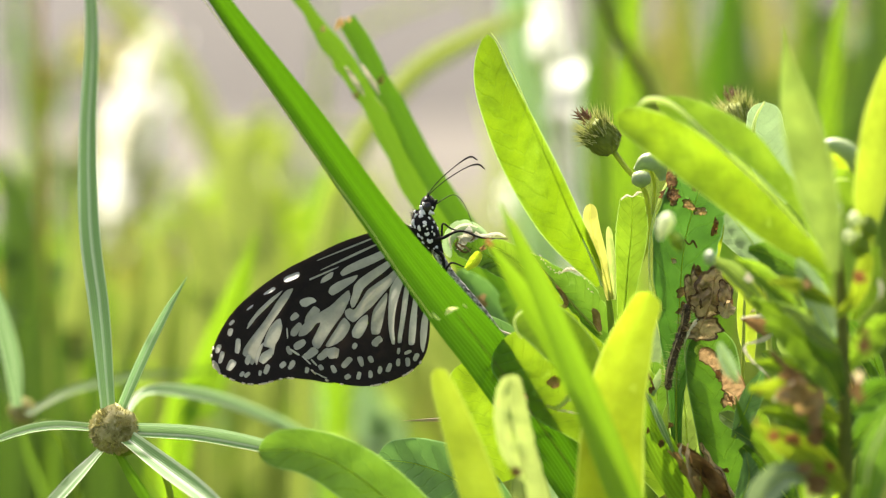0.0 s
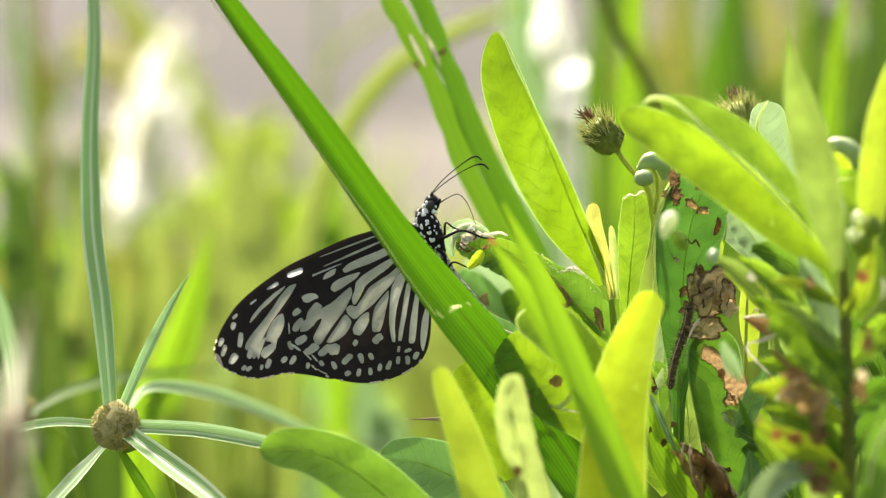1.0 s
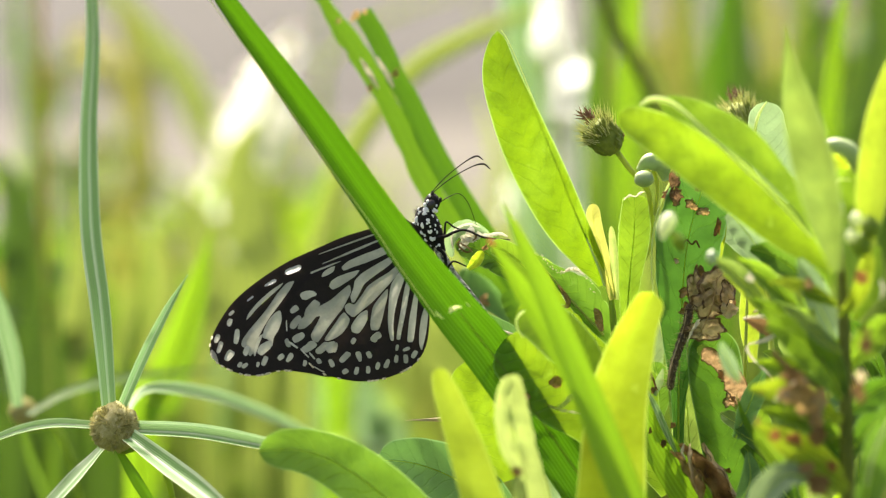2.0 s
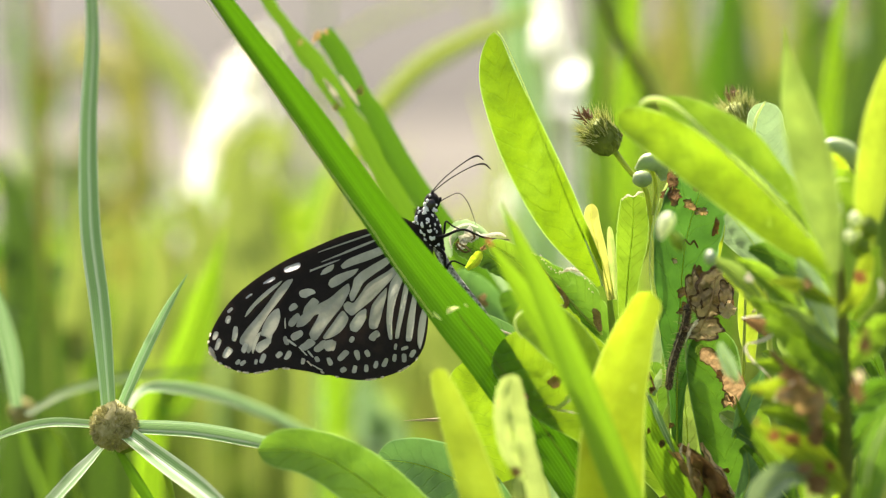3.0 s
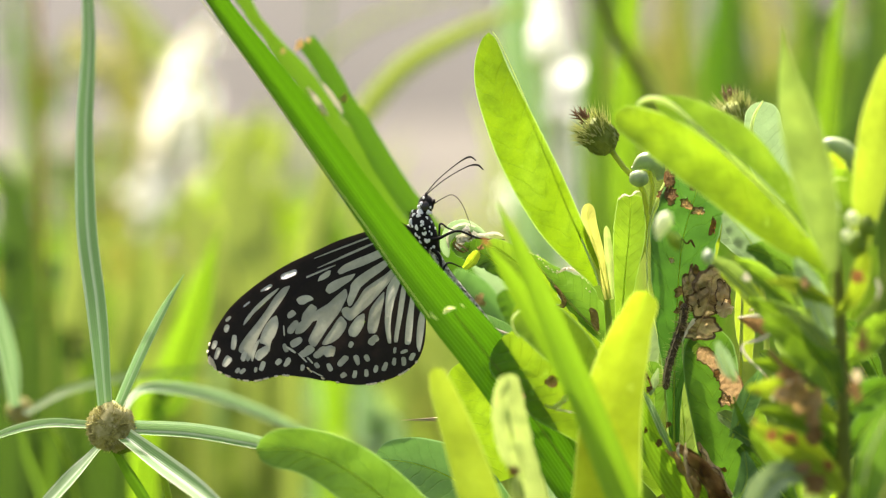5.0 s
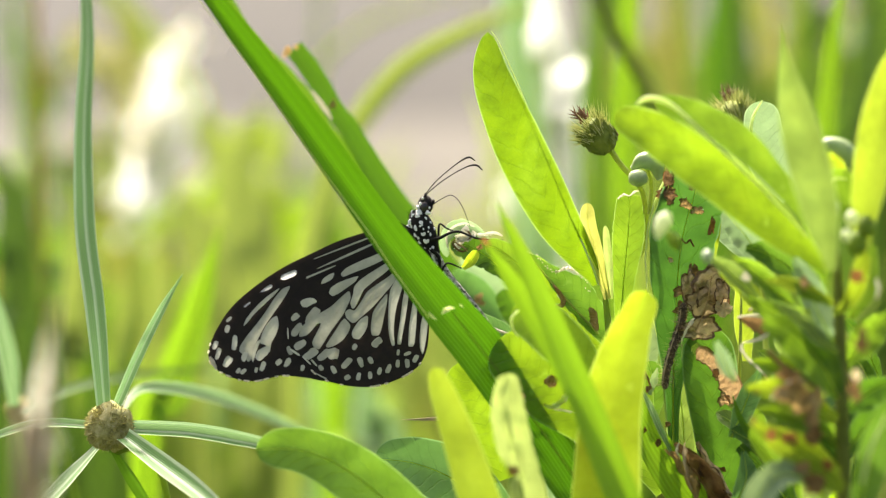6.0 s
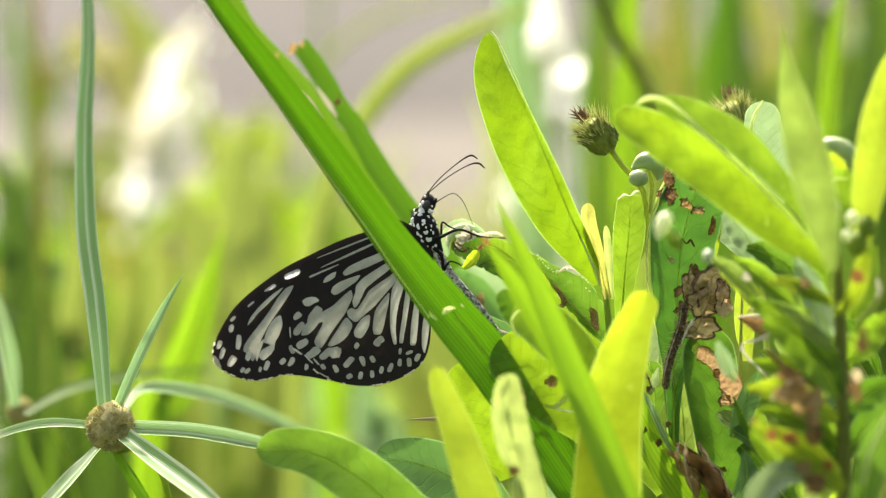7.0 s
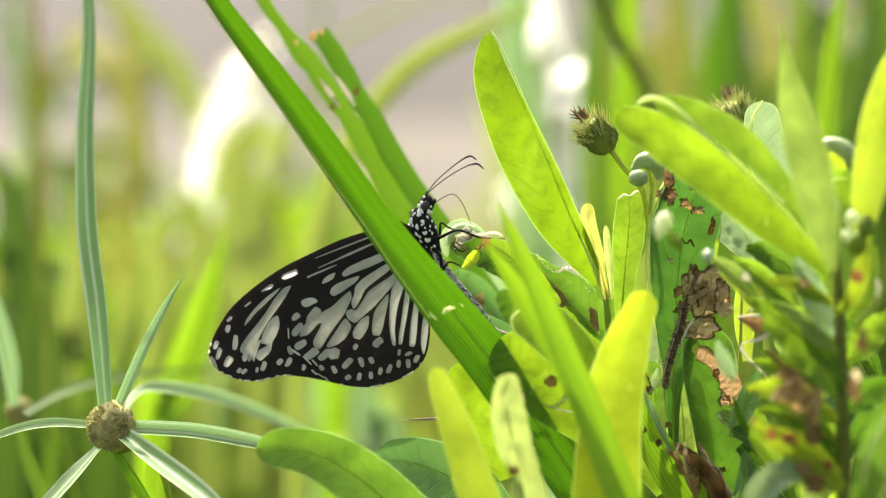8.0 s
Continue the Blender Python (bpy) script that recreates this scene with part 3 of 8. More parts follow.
def lawn(count, seed):
    """Lower grass all round, as far as the lane, outside the strip that the tufts fill."""
    rng = random.Random(seed)
    verts, faces = [], []
    while count:
        x, y = rng.gauss(0, 1.7), rng.gauss(0.9, 1.3)
        if y > 2.85 or (y > -0.1 and abs(x) < 0.24 * y + 0.06) or math.hypot(x, y) < 0.25:
            continue
        count -= 1
        h = rng.uniform(0.08, 0.29) * (0.8 + 0.5 * noise.noise(Vector((x * 1.7, y * 1.7, 4))))
        a, f = rng.uniform(0, math.tau), rng.uniform(0, math.pi)
        lean, w = rng.uniform(0.1, 0.6) * h, rng.uniform(0.003, 0.008)
        sx, sy = math.cos(f) * w, math.sin(f) * w
        k = len(verts)
        for u in (0.0, 0.4, 0.75):
            c = (x + math.cos(a) * lean * u * u, y + math.sin(a) * lean * u * u, -0.01 + h * u)
            ww = 0.5 * (1 - u) ** 0.5
            verts += [(c[0] - sx * ww, c[1] - sy * ww, c[2]), (c[0] + sx * ww, c[1] + sy * ww, c[2])]
        verts.append((x + math.cos(a) * lean, y + math.sin(a) * lean, h * 0.96))
        faces += [(k, k + 1, k + 3, k + 2), (k + 2, k + 3, k + 5, k + 4), (k + 4, k + 5, k + 6)]
    me = bpy.data.meshes.new("lawn_grass")
    me.from_pydata(verts, [], faces)
    me.uv_layers.new(name="UVMap")
    me.materials.append(MEADOW)
    return tagged(new("lawn_grass", me), "uneven green meadow grass up to the lane", "grass", kind="stuff")


lawn(26000, 12)


def tuft(at, height, blades, spread, material, seed, label):
    """A clump of arching grass blades from one root."""
    rng = random.Random(seed)
    base = Vector((at[0], at[1], 0.0))
    ob = thing("grass_tuft", base, label, "grass", "grass tufts in the meadow")
    for i in range(blades):
        a = rng.uniform(0, math.tau)
        out = Vector((math.cos(a), math.sin(a) * 0.6, 0)) * spread * rng.uniform(0.15, 1.0)
        h = height * rng.uniform(0.6, 1.0)
        foot = base + Vector((rng.uniform(-1, 1), rng.uniform(-1, 1), 0)) * 0.02
        w = rng.uniform(0.006, 0.012) * (0.6 + at[1] * 0.4)
        part("blade", strip([foot, foot + out * 0.2 + Vector((0, 0, h * 0.5)), foot + out * 0.6 + Vector((0, 0, h * 0.88)), foot + out * 1.1 + Vector((0, 0, h))], (w * 0.6, w, w * 0.8, w * 0.1), rng.uniform(-50, 50), 20, 14, 4, 0.1, 0, i), material, ob)
    return ob


def tufts():
    rng = random.Random(41)
    kinds = ((MEADOW, "backlit yellow-green grass tuft in the meadow"), (MEADOW_DEEP, "shaded deep green grass tuft in the meadow"), (BLADE_SOFT, "fresh green grass tuft in the meadow"), (MEADOW_OLIVE, "olive drying grass tuft in the meadow"))
    for i in range(34):
        b = -0.20 + 0.40 * (i + rng.random()) / 34
        y = rng.uniform(0.85, 1.9)
        low = 0.56 if -0.07 < b < 0.02 else 0.70
        h = 0.40 - y * math.tan(radians(13.2 - 11.5 * (low + rng.uniform(-0.18, 0.12 + (0.16 if b > 0.02 else 0.0)))))
        m, label = kinds[(0, 3, 1, 2, 1, 0, 1)[i % 7] if abs(b + 0.02) > 0.08 else (0, 2, 3, 0, 1, 0, 3)[i % 7]]
        tuft((b * y, y), h, rng.randint(7, 11), rng.uniform(0.04, 0.10), m, i, label)


tufts()
for k, (b, y, h, m) in enumerate(((-0.155, 0.80, 0.30, MEADOW), (-0.172, 0.72, 0.305, MEADOW_DEEP), (-0.13, 0.9, 0.28, MEADOW_OLIVE), (-0.10, 0.85, 0.285, MEADOW), (-0.07, 0.95, 0.275, MEADOW_DEEP), (-0.05, 0.8, 0.285, BLADE_SOFT), (-0.03, 0.9, 0.265, MEADOW), (0.0, 0.8, 0.27, MEADOW_OLIVE), (-0.118, 0.7, 0.285, BLADE_SOFT), (0.03, 0.9, 0.30, MEADOW))):
    far = y * 1.3
    tuft((b * far, far), 0.40 - (0.40 - h) * 1.3, 6, 0.08, m, 400 + k, "soft green grass tuft close behind the subject")
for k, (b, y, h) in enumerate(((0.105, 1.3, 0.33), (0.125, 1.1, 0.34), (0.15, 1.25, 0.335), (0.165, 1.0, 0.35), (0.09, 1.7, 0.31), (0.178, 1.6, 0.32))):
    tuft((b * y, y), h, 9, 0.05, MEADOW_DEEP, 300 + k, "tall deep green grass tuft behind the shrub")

# tufts at the far left hold the edge's shade in their colour
for k, (b, y, h, m, label) in enumerate(((-0.180, 0.72, 0.31, MEADOW_SHADE, "grass tuft at the meadow's edge, shade put into its deep green"), (-0.166, 0.66, 0.30, MEADOW_SHADE, "grass tuft at the meadow's edge, shade put into its deep green"), (-0.174, 0.80, 0.31, MEADOW_SHADE, "grass tuft at the meadow's edge, shade put into its deep green"), (-0.156, 0.70, 0.275, MEADOW_DEEP, "grass tuft at the meadow's edge, shade put into its deep green"),
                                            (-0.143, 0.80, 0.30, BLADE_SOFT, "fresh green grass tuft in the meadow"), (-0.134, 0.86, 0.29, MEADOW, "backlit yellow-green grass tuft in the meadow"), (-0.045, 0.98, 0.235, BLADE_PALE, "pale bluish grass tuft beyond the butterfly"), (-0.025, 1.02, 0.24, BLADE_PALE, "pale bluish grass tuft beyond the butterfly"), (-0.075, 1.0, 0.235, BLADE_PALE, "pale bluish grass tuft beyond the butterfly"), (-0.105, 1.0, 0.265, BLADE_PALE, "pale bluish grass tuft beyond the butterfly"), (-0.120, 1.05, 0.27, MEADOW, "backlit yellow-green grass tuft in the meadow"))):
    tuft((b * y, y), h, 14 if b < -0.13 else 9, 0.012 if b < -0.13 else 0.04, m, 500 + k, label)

# ---- main grass blade and the blade behind ----
big_blade = thing("arching_grass_plant", (0.05772, 0.44985, 0.22374), "long arching green grass blade crossing before the butterfly", "grass")
part("blade", strip([(0.05772, 0.44985, 0.22374), (0.03836, 0.45214, 0.26883), (0.02556, 0.45123, 0.29105), (0.00975, 0.45347, 0.31418), (0.00134, 0.45395, 0.32481), (-0.00970, 0.45498, 0.33929), (-0.02534, 0.45704, 0.36115), (-0.04050, 0.45886, 0.38128), (-0.05477, 0.46071, 0.40164)], (0.00320, 0.00760, 0.00850, 0.00960, 0.00930, 0.00830, 0.00745, 0.00505, 0.00290,), 4, (6.0, 6.0, 8.0, 14.0, 24.0, 38.0, 42.0, 44.0, 44.0), 110, 18, 0.0, 0.06, keel=-0.34), BLADE_MAIN, big_blade, "folded ribbed green blade")
part("blade_margin", tube([(-0.00224, 0.44737, 0.32466), (-0.00857, 0.44858, 0.33325), (-0.01367, 0.44964, 0.34082), (-0.01989, 0.45080, 0.34911), (-0.02835, 0.45248, 0.36102), (-0.03611, 0.45398, 0.37173), (-0.04345, 0.45535, 0.38143), (-0.04712, 0.45606, 0.38648)], (0.00020, 0.00020, 0.00020, 0.00020, 0.00020, 0.00018, 0.00015, 0.00010,), 70, 6), COLLAR, big_blade, "thin pale margin")
part("ligule", strip([(0.00020, 0.44597, 0.32552), (0.00071, 0.44606, 0.32612), (0.00152, 0.44612, 0.32652), (0.00244, 0.44613, 0.32662)], (0.00030, 0.00102, 0.00081, 0.00020,), 10, 20, 16, 5, 0.6, 0, 1, None, 0.5), COLLAR, big_blade, "pale torn collar of the blade")
part("ligule", strip([(-0.00224, 0.44603, 0.32592), (-0.00163, 0.44592, 0.32511), (-0.00081, 0.44583, 0.32451)], (0.00020, 0.00051, 0.00020,), 10, 20, 16, 5, 0.6, 0, 2, None, 0.5), COLLAR, big_blade, "pale torn collar of the blade")
part("ligule", strip([(0.00328, 0.44968, 0.32677), (0.00369, 0.44964, 0.32646), (0.00410, 0.44958, 0.32606)], (0.00020, 0.00041, 0.00010,), 10, 20, 10, 4, 0.6, 0, 3, None, 0.5), COLLAR, big_blade, "pale torn collar of the blade")
part("sheath_edge", tube([(0.00224, 0.44745, 0.32527), (0.00673, 0.44666, 0.31961), (0.01183, 0.44575, 0.31315), (0.01795, 0.44456, 0.30467), (0.02509, 0.44314, 0.29456), (0.03121, 0.44186, 0.28547)], (0.00016, 0.00020, 0.00020, 0.00020, 0.00020, 0.00010,), 60, 5), STEM_SHADE, big_blade, "dark edge of the overlapping sheath")

torn_blade = thing("torn_grass_plant", (0.04631, 0.50340, 0.24552), "green grass blade with a torn, browned tip", "grass")
part("half_blade", strip([(0.04690, 0.50350, 0.24621), (0.02398, 0.50957, 0.28941), (0.00936, 0.51318, 0.31512), (-0.00830, 0.51649, 0.33863), (-0.01485, 0.51793, 0.34894), (-0.01743, 0.51855, 0.35334), (-0.02070, 0.51917, 0.35774), (-0.02327, 0.51985, 0.36261), (-0.02596, 0.52044, 0.36677), (-0.02854, 0.52091, 0.37013)], (0.00187, 0.00363, 0.00444, 0.00491, 0.00470, 0.00455, 0.00450, 0.00445, 0.00430, 0.00410), 6, 12, 90, 6, 0.06, 0.1, 5, None, 0.15), BLADE_MID, torn_blade, "half of the blade, broken off short")
part("half_blade", strip([(0.04539, 0.50353, 0.24500), (0.02153, 0.50952, 0.28763), (0.00608, 0.51307, 0.31289), (-0.01193, 0.51634, 0.33618), (-0.01825, 0.51784, 0.34683), (-0.02094, 0.51846, 0.35124), (-0.02504, 0.51929, 0.35715), (-0.02855, 0.51994, 0.36178), (-0.03229, 0.52056, 0.36618), (-0.03580, 0.52118, 0.37059), (-0.03954, 0.52186, 0.37545), (-0.04212, 0.52248, 0.37985), (-0.04446, 0.52313, 0.38449)], (0.00187, 0.00363, 0.00444, 0.00491, 0.00456, 0.00409, 0.00421, 0.00468, 0.00421, 0.00281, 0.00281, 0.00351, 0.00257,), -6, 10, 110, 6, 0.1, 0.1, 7, None, 0.4), BLADE_TORN, torn_blade, "ragged lighter half of the blade")
for k, (q, s, asp, ln) in enumerate((((-0.02950, 0.51933, 0.36964), 0.0015, 1.1, 0), ((-0.02787, 0.51944, 0.37045), 0.0011, 1.0, 0), ((-0.03020, 0.51922, 0.36883), 0.0014, 0.6, 20), ((-0.02064, 0.51775, 0.35844), 0.0020, 0.6, 30), ((-0.03312, 0.51912, 0.36814), 0.0013, 0.7, 30), ((-0.02542, 0.51728, 0.35509), 0.0014, 0.8, 20))):
    patch(torn_blade, q, s, DEAD, "browned_tip", k, 0.3, "browned torn edge", 0.0003, asp, ln)
# pale strips stand in for slits through the blade, toned like the background
part("slit_strip", strip([(-0.02781, 0.51258, 0.36117), (-0.02642, 0.51233, 0.35934), (-0.02492, 0.51204, 0.35728), (-0.02354, 0.51178, 0.35545)], (0.0004, 0.0011, 0.0011, 0.0004), 0, 10, 24, 5, 0.4, 0, 4, None, 0.3), SLIT_TONE, torn_blade, "pale strip standing in for a slit through the blade")
part("slit_strip", strip([(-0.02446, 0.51268, 0.36185), (-0.02308, 0.51239, 0.35980), (-0.02169, 0.51210, 0.35774), (-0.02054, 0.51185, 0.35591)], (0.0004, 0.0010, 0.0011, 0.0004), 0, 10, 24, 5, 0.4, 0, 6, None, 0.3), SLIT_TONE, torn_blade, "pale strip standing in for a slit through the blade")

# ---- sedge ----
def sedge(name, at, scale, seed, label, material_head=SPIKELET):
    """A round sedge head on its stalk; bracts are added by the caller."""
    at = Vector(at)
    ob = thing(name, (at.x + 0.020, at.y + 0.01, 0.0), label, "sedge")
    rng = random.Random(seed)
    bm = blob(at, (0.0043 * scale, 0.0043 * scale, 0.0046 * scale), None, 16, 10, 0.3, seed)
    for i in range(1500):
        z = rng.uniform(-1, 1)
        a = rng.uniform(0, math.tau)
        d = Vector((math.sqrt(1 - z * z) * math.cos(a), math.sqrt(1 - z * z) * math.sin(a), z))
        e = (d + Vector((rng.uniform(-0.25, 0.25), rng.uniform(-0.25, 0.25), rng.uniform(-0.1, 0.3)))).normalized()
        spike(bm, at + d * 0.0041 * scale, at + d * 0.0041 * scale + e * 0.0009 * scale * rng.uniform(0.4, 1.2), 0.00022 * scale * rng.uniform(0.7, 1.3), 4)
    part("flower_head", bm, material_head, ob, "round tan head of packed spikelets")
    part("stalk", tube([ob.location, (at.x + 0.024, at.y + 0.010, at.z * 0.5), (at.x + 0.011, at.y + 0.004, at.z - 0.018), at - Vector((0, 0, 0.004 * scale))], (0.0016, 0.0014, 0.0012), 20, 7), STEM, ob)
    return ob


sedge_near = sedge("sedge", (-0.06300, 0.46864, 0.29994), 1.0, 4, "sedge with a round tan flower head and long green bracts")
def bract(ob, points, widths, turn=0, fold=26, material=None, seed=0):
    return part("bract", strip(points, widths, turn, fold, 34, 8, 0.04, 0.08, seed), material or BLADE_PALE, ob, "long keeled bract", points[0])


bract(sedge_near, [(-0.06397, 0.46910, 0.30324), (-0.06629, 0.47749, 0.31981), (-0.06963, 0.48885, 0.33600), (-0.07138, 0.50158, 0.35475), (-0.07200, 0.51413, 0.37214), (-0.07498, 0.52911, 0.39253)], (0.00331, 0.00463, 0.00485, 0.00419, 0.00331, 0.00198,), 4, 34, BLADE_BRACT)
bract(sedge_near, [(-0.06197, 0.47111, 0.30316), (-0.05777, 0.47347, 0.31281), (-0.05355, 0.47566, 0.32122), (-0.04964, 0.47861, 0.32779)], (0.00194, 0.00215, 0.00161, 0.00022,), 0, 20, BLADE_BRACT)
bract(sedge_near, [(-0.05902, 0.46855, 0.29930), (-0.04813, 0.47238, 0.29782), (-0.03760, 0.47604, 0.29513), (-0.02479, 0.48153, 0.29109)], (0.00387, 0.00409, 0.00387, 0.00172,), -42, 30)
bract(sedge_near, [(-0.05959, 0.46443, 0.29877), (-0.05177, 0.45586, 0.29529), (-0.04471, 0.44739, 0.29250), (-0.03451, 0.43462, 0.28787)], (0.00381, 0.00465, 0.00444, 0.00211,), -30, 32)
bract(sedge_near, [(-0.06655, 0.46865, 0.30005), (-0.07492, 0.47066, 0.29995), (-0.08282, 0.47241, 0.29803), (-0.09225, 0.47581, 0.29350)], (0.00215, 0.00258, 0.00237, 0.00129,), 45, 26)
bract(sedge_near, [(-0.06465, 0.46218, 0.29710), (-0.06854, 0.45557, 0.29322), (-0.07283, 0.44891, 0.28896)], (0.00169, 0.00317, 0.00317,), 30, 26)
bract(sedge_near, [(-0.06251, 0.47001, 0.29535), (-0.05848, 0.46723, 0.28993), (-0.05289, 0.46408, 0.28191)], (0.00148, 0.00275, 0.00211,), 20, 26, BLADE)
bract(sedge_near, [(-0.06399, 0.49038, 0.29656), (-0.06105, 0.51085, 0.29856), (-0.05028, 0.53033, 0.29346), (-0.03801, 0.54535, 0.28535), (-0.02615, 0.55823, 0.27637)], (0.00143, 0.00334, 0.00381, 0.00358, 0.00167,), -48, 24)
sedge_far = sedge("sedge", (-0.09421, 0.54952, 0.28627), 0.65, 9, "blurred sedge with a small tan head beyond the near one")
bract(sedge_far, [(-0.09182, 0.53003, 0.29129), (-0.09279, 0.53138, 0.30091), (-0.09522, 0.53273, 0.31053), (-0.09765, 0.53409, 0.32016)], (0.00243, 0.00413, 0.00364, 0.00073,), 0, 20)
bract(sedge_far, [(-0.08975, 0.52978, 0.28949), (-0.08237, 0.55019, 0.29101), (-0.07219, 0.58012, 0.28845), (-0.05633, 0.60981, 0.28416)], (0.00176, 0.00277, 0.00252, 0.00101,), -40, 20, MEADOW_DEEP)
bract(sedge_far, [(-0.09097, 0.52944, 0.28708), (-0.08854, 0.52834, 0.27927), (-0.08429, 0.52665, 0.26724)], (0.00170, 0.00316, 0.00243,), 10, 20, MEADOW_DEEP)

sedge("sedge", (-0.14070, 1.14982, 0.31833), 2.2, 15, "tall sedge with an olive head, far out of focus", BRISTLE)

# ---- the shrub that carries the upright leaf ----
shrub = thing("legume_shrub", (0.03681, 0.45341, 0.17722), "bright green shrub with oblong, insect-eaten leaves", "shrub")
B = ORIGIN[shrub.name]
part("stem", tube([(0.03681, 0.45341, 0.17722), (0.03591, 0.46199, 0.25267), (0.03390, 0.46580, 0.28698), (0.03229, 0.46939, 0.31247), (0.03090, 0.47140, 0.32682)], (0.00366, 0.00323, 0.00237, 0.00172, 0.00097,), 40, 8), STEM, shrub)
LEAF_UP = leaf(shrub, [(0.02939, 0.47140, 0.32682), (0.02741, 0.47097, 0.33089), (0.02201, 0.47111, 0.33908), (0.01642, 0.47160, 0.34976), (0.01245, 0.47182, 0.35851), (0.00936, 0.47300, 0.36693), (0.00872, 0.47407, 0.37452)], (0.00149, 0.00320, 0.00554, 0.00789, 0.00938, 0.00981, 0.00959, 0.00874, 0.00746, 0.00554, 0.00107,), LEAF_UPRIGHT, -8, 8, 0.10, 0.0, "upright oblong backlit leaf with faint side veins")
part("midrib", tube([(0.02976, 0.47041, 0.32697), (0.02845, 0.47044, 0.33075), (0.02414, 0.47136, 0.34087), (0.01964, 0.47242, 0.35203), (0.01494, 0.47406, 0.36366), (0.01110, 0.47524, 0.37211), (0.00950, 0.47560, 0.37465)], (0.00043, 0.00043, 0.00032, 0.00032, 0.00021, 0.00021,), 40, 6), MARGIN, LEAF_UP, "raised midrib")
leaf(shrub, [(0.03147, 0.47004, 0.32432), (0.02933, 0.47123, 0.33280), (0.02783, 0.47198, 0.33810), (0.02762, 0.47257, 0.34234)], (0.00150, 0.00278, 0.00321, 0.00107,), LEAF_BUTTER, 0, 20, 0.1, 0.0003, "small yellowish young leaf")
leaf(shrub, [(0.03212, 0.47004, 0.32432), (0.03169, 0.47094, 0.33068), (0.03105, 0.47198, 0.33810)], (0.00086, 0.00182, 0.00054,), LEAF_CREAM, 0, 30, 0.1, 0.0)
leaf(shrub, [(0.03419, 0.47157, 0.32081), (0.03483, 0.47276, 0.32932), (0.03558, 0.47381, 0.33678), (0.03580, 0.47480, 0.34380)], (0.00280, 0.00495, 0.00645, 0.00495,), LEAF_MID, 0, 14, 0.1, 0.0005, "short leaf with a nibbled tip", 3, nick=0.15, cap=0.04)
part("chewed_margin", strip([(0.03347, 0.47367, 0.34296), (0.03454, 0.47379, 0.34381), (0.03572, 0.47376, 0.34360), (0.03669, 0.47387, 0.34434), (0.03755, 0.47388, 0.34445)], (0.00032, 0.00064, 0.00032, 0.00064, 0.00021,), 25, 40, 44, 6, 1.1, 0, 4, None, 0.7), CURL, shrub, "pale chewed margin")
EATEN = leaf(shrub, [(0.04380, 0.46519, 0.29697), (0.04380, 0.46669, 0.30766), (0.04423, 0.46861, 0.32130), (0.04540, 0.47056, 0.33516), (0.04839, 0.47204, 0.34574), (0.04968, 0.47279, 0.35103)], (0.0020, 0.0034, 0.0087, 0.01303, 0.01197, 0.00320), LEAF_EATEN, 4, 8, 0.1, 0.0006, "large leaf riddled with brown feeding holes", 5, nick=0.12, n=150, m=30)
EATEN_SPOTS = [((0.04291, 0.47175, 0.34653), 0.0044, 0.42, 8), ((0.04312, 0.47145, 0.34441), 0.0024, 1.3, 0), ((0.04312, 0.47123, 0.34283), 0.0013, 1.0, 0), ((0.04611, 0.47117, 0.34240), 0.0019, 1.1, 0), ((0.04857, 0.47098, 0.34103), 0.0018, 1.4, 20),
               ((0.04729, 0.47159, 0.34536), 0.0010, 1.1, 0), ((0.05117, 0.46997, 0.33815), 0.0032, 0.32, 5), ((0.04339, 0.46908, 0.33182), 0.0009, 1.2, 30), ((0.04733, 0.46872, 0.32928), 0.0038, 0.42, 12), ((0.04563, 0.46829, 0.32622), 0.0030, 0.8, 30), ((0.04563, 0.46774, 0.32231), 0.0026, 1.0, 0)]
pierce(EATEN, EATEN_SPOTS)
for k, (q, size, asp, ln) in enumerate(EATEN_SPOTS):
    patch(EATEN, q, size, (CHEWED, CHEWED, DEAD, DEAD, DEAD, CHEWED, RUST, STRAW, BROWN, SCAR, BROWN)[k], "feeding_hole", 50 + k, 0.3, "brown-rimmed feeding hole", 0.0003, asp, ln, DEAD_DARK, 1.5)
part("chewed_line", tube([(0.04456, 0.46955, 0.33519), (0.04520, 0.46964, 0.33583), (0.04616, 0.46952, 0.33498), (0.04691, 0.46961, 0.33562), (0.04765, 0.46943, 0.33435)], (0.00021, 0.00032, 0.00032, 0.00043, 0.00032,), 20, 5), DEAD_DARK, EATEN, "dark chewed line")
part("leaf_margin", tube([(0.04391, 0.47249, 0.34892), (0.04198, 0.47210, 0.34616), (0.04028, 0.47155, 0.34225), (0.03899, 0.47084, 0.33717), (0.03867, 0.46995, 0.33082), (0.03921, 0.46905, 0.32448), (0.04049, 0.46824, 0.31866), (0.04188, 0.46742, 0.31284)], (0.00021, 0.00043, 0.00043, 0.00032, 0.00032, 0.00032, 0.00021, 0.00021,), 50, 6), MARGIN, EATEN, "pale thickened margin")
LOWER = leaf(shrub, [(0.05501, 0.46169, 0.27924), (0.05330, 0.46332, 0.29085), (0.05160, 0.46495, 0.30247), (0.05053, 0.46629, 0.31197), (0.05010, 0.46732, 0.31936)], (0.00533, 0.00789, 0.00938, 0.01045, 0.00426,), LEAF_SCARRED, 0, 8, 0.08, 0.0, "leaf with a dried tan scar", 7, n=130, m=30)
SCAR_LINE = [(0.04819, 0.46676, 0.31535), (0.04947, 0.46661, 0.31429), (0.05138, 0.46639, 0.31271), (0.05352, 0.46608, 0.31049), (0.05480, 0.46569, 0.30775), (0.05480, 0.46531, 0.30500)]
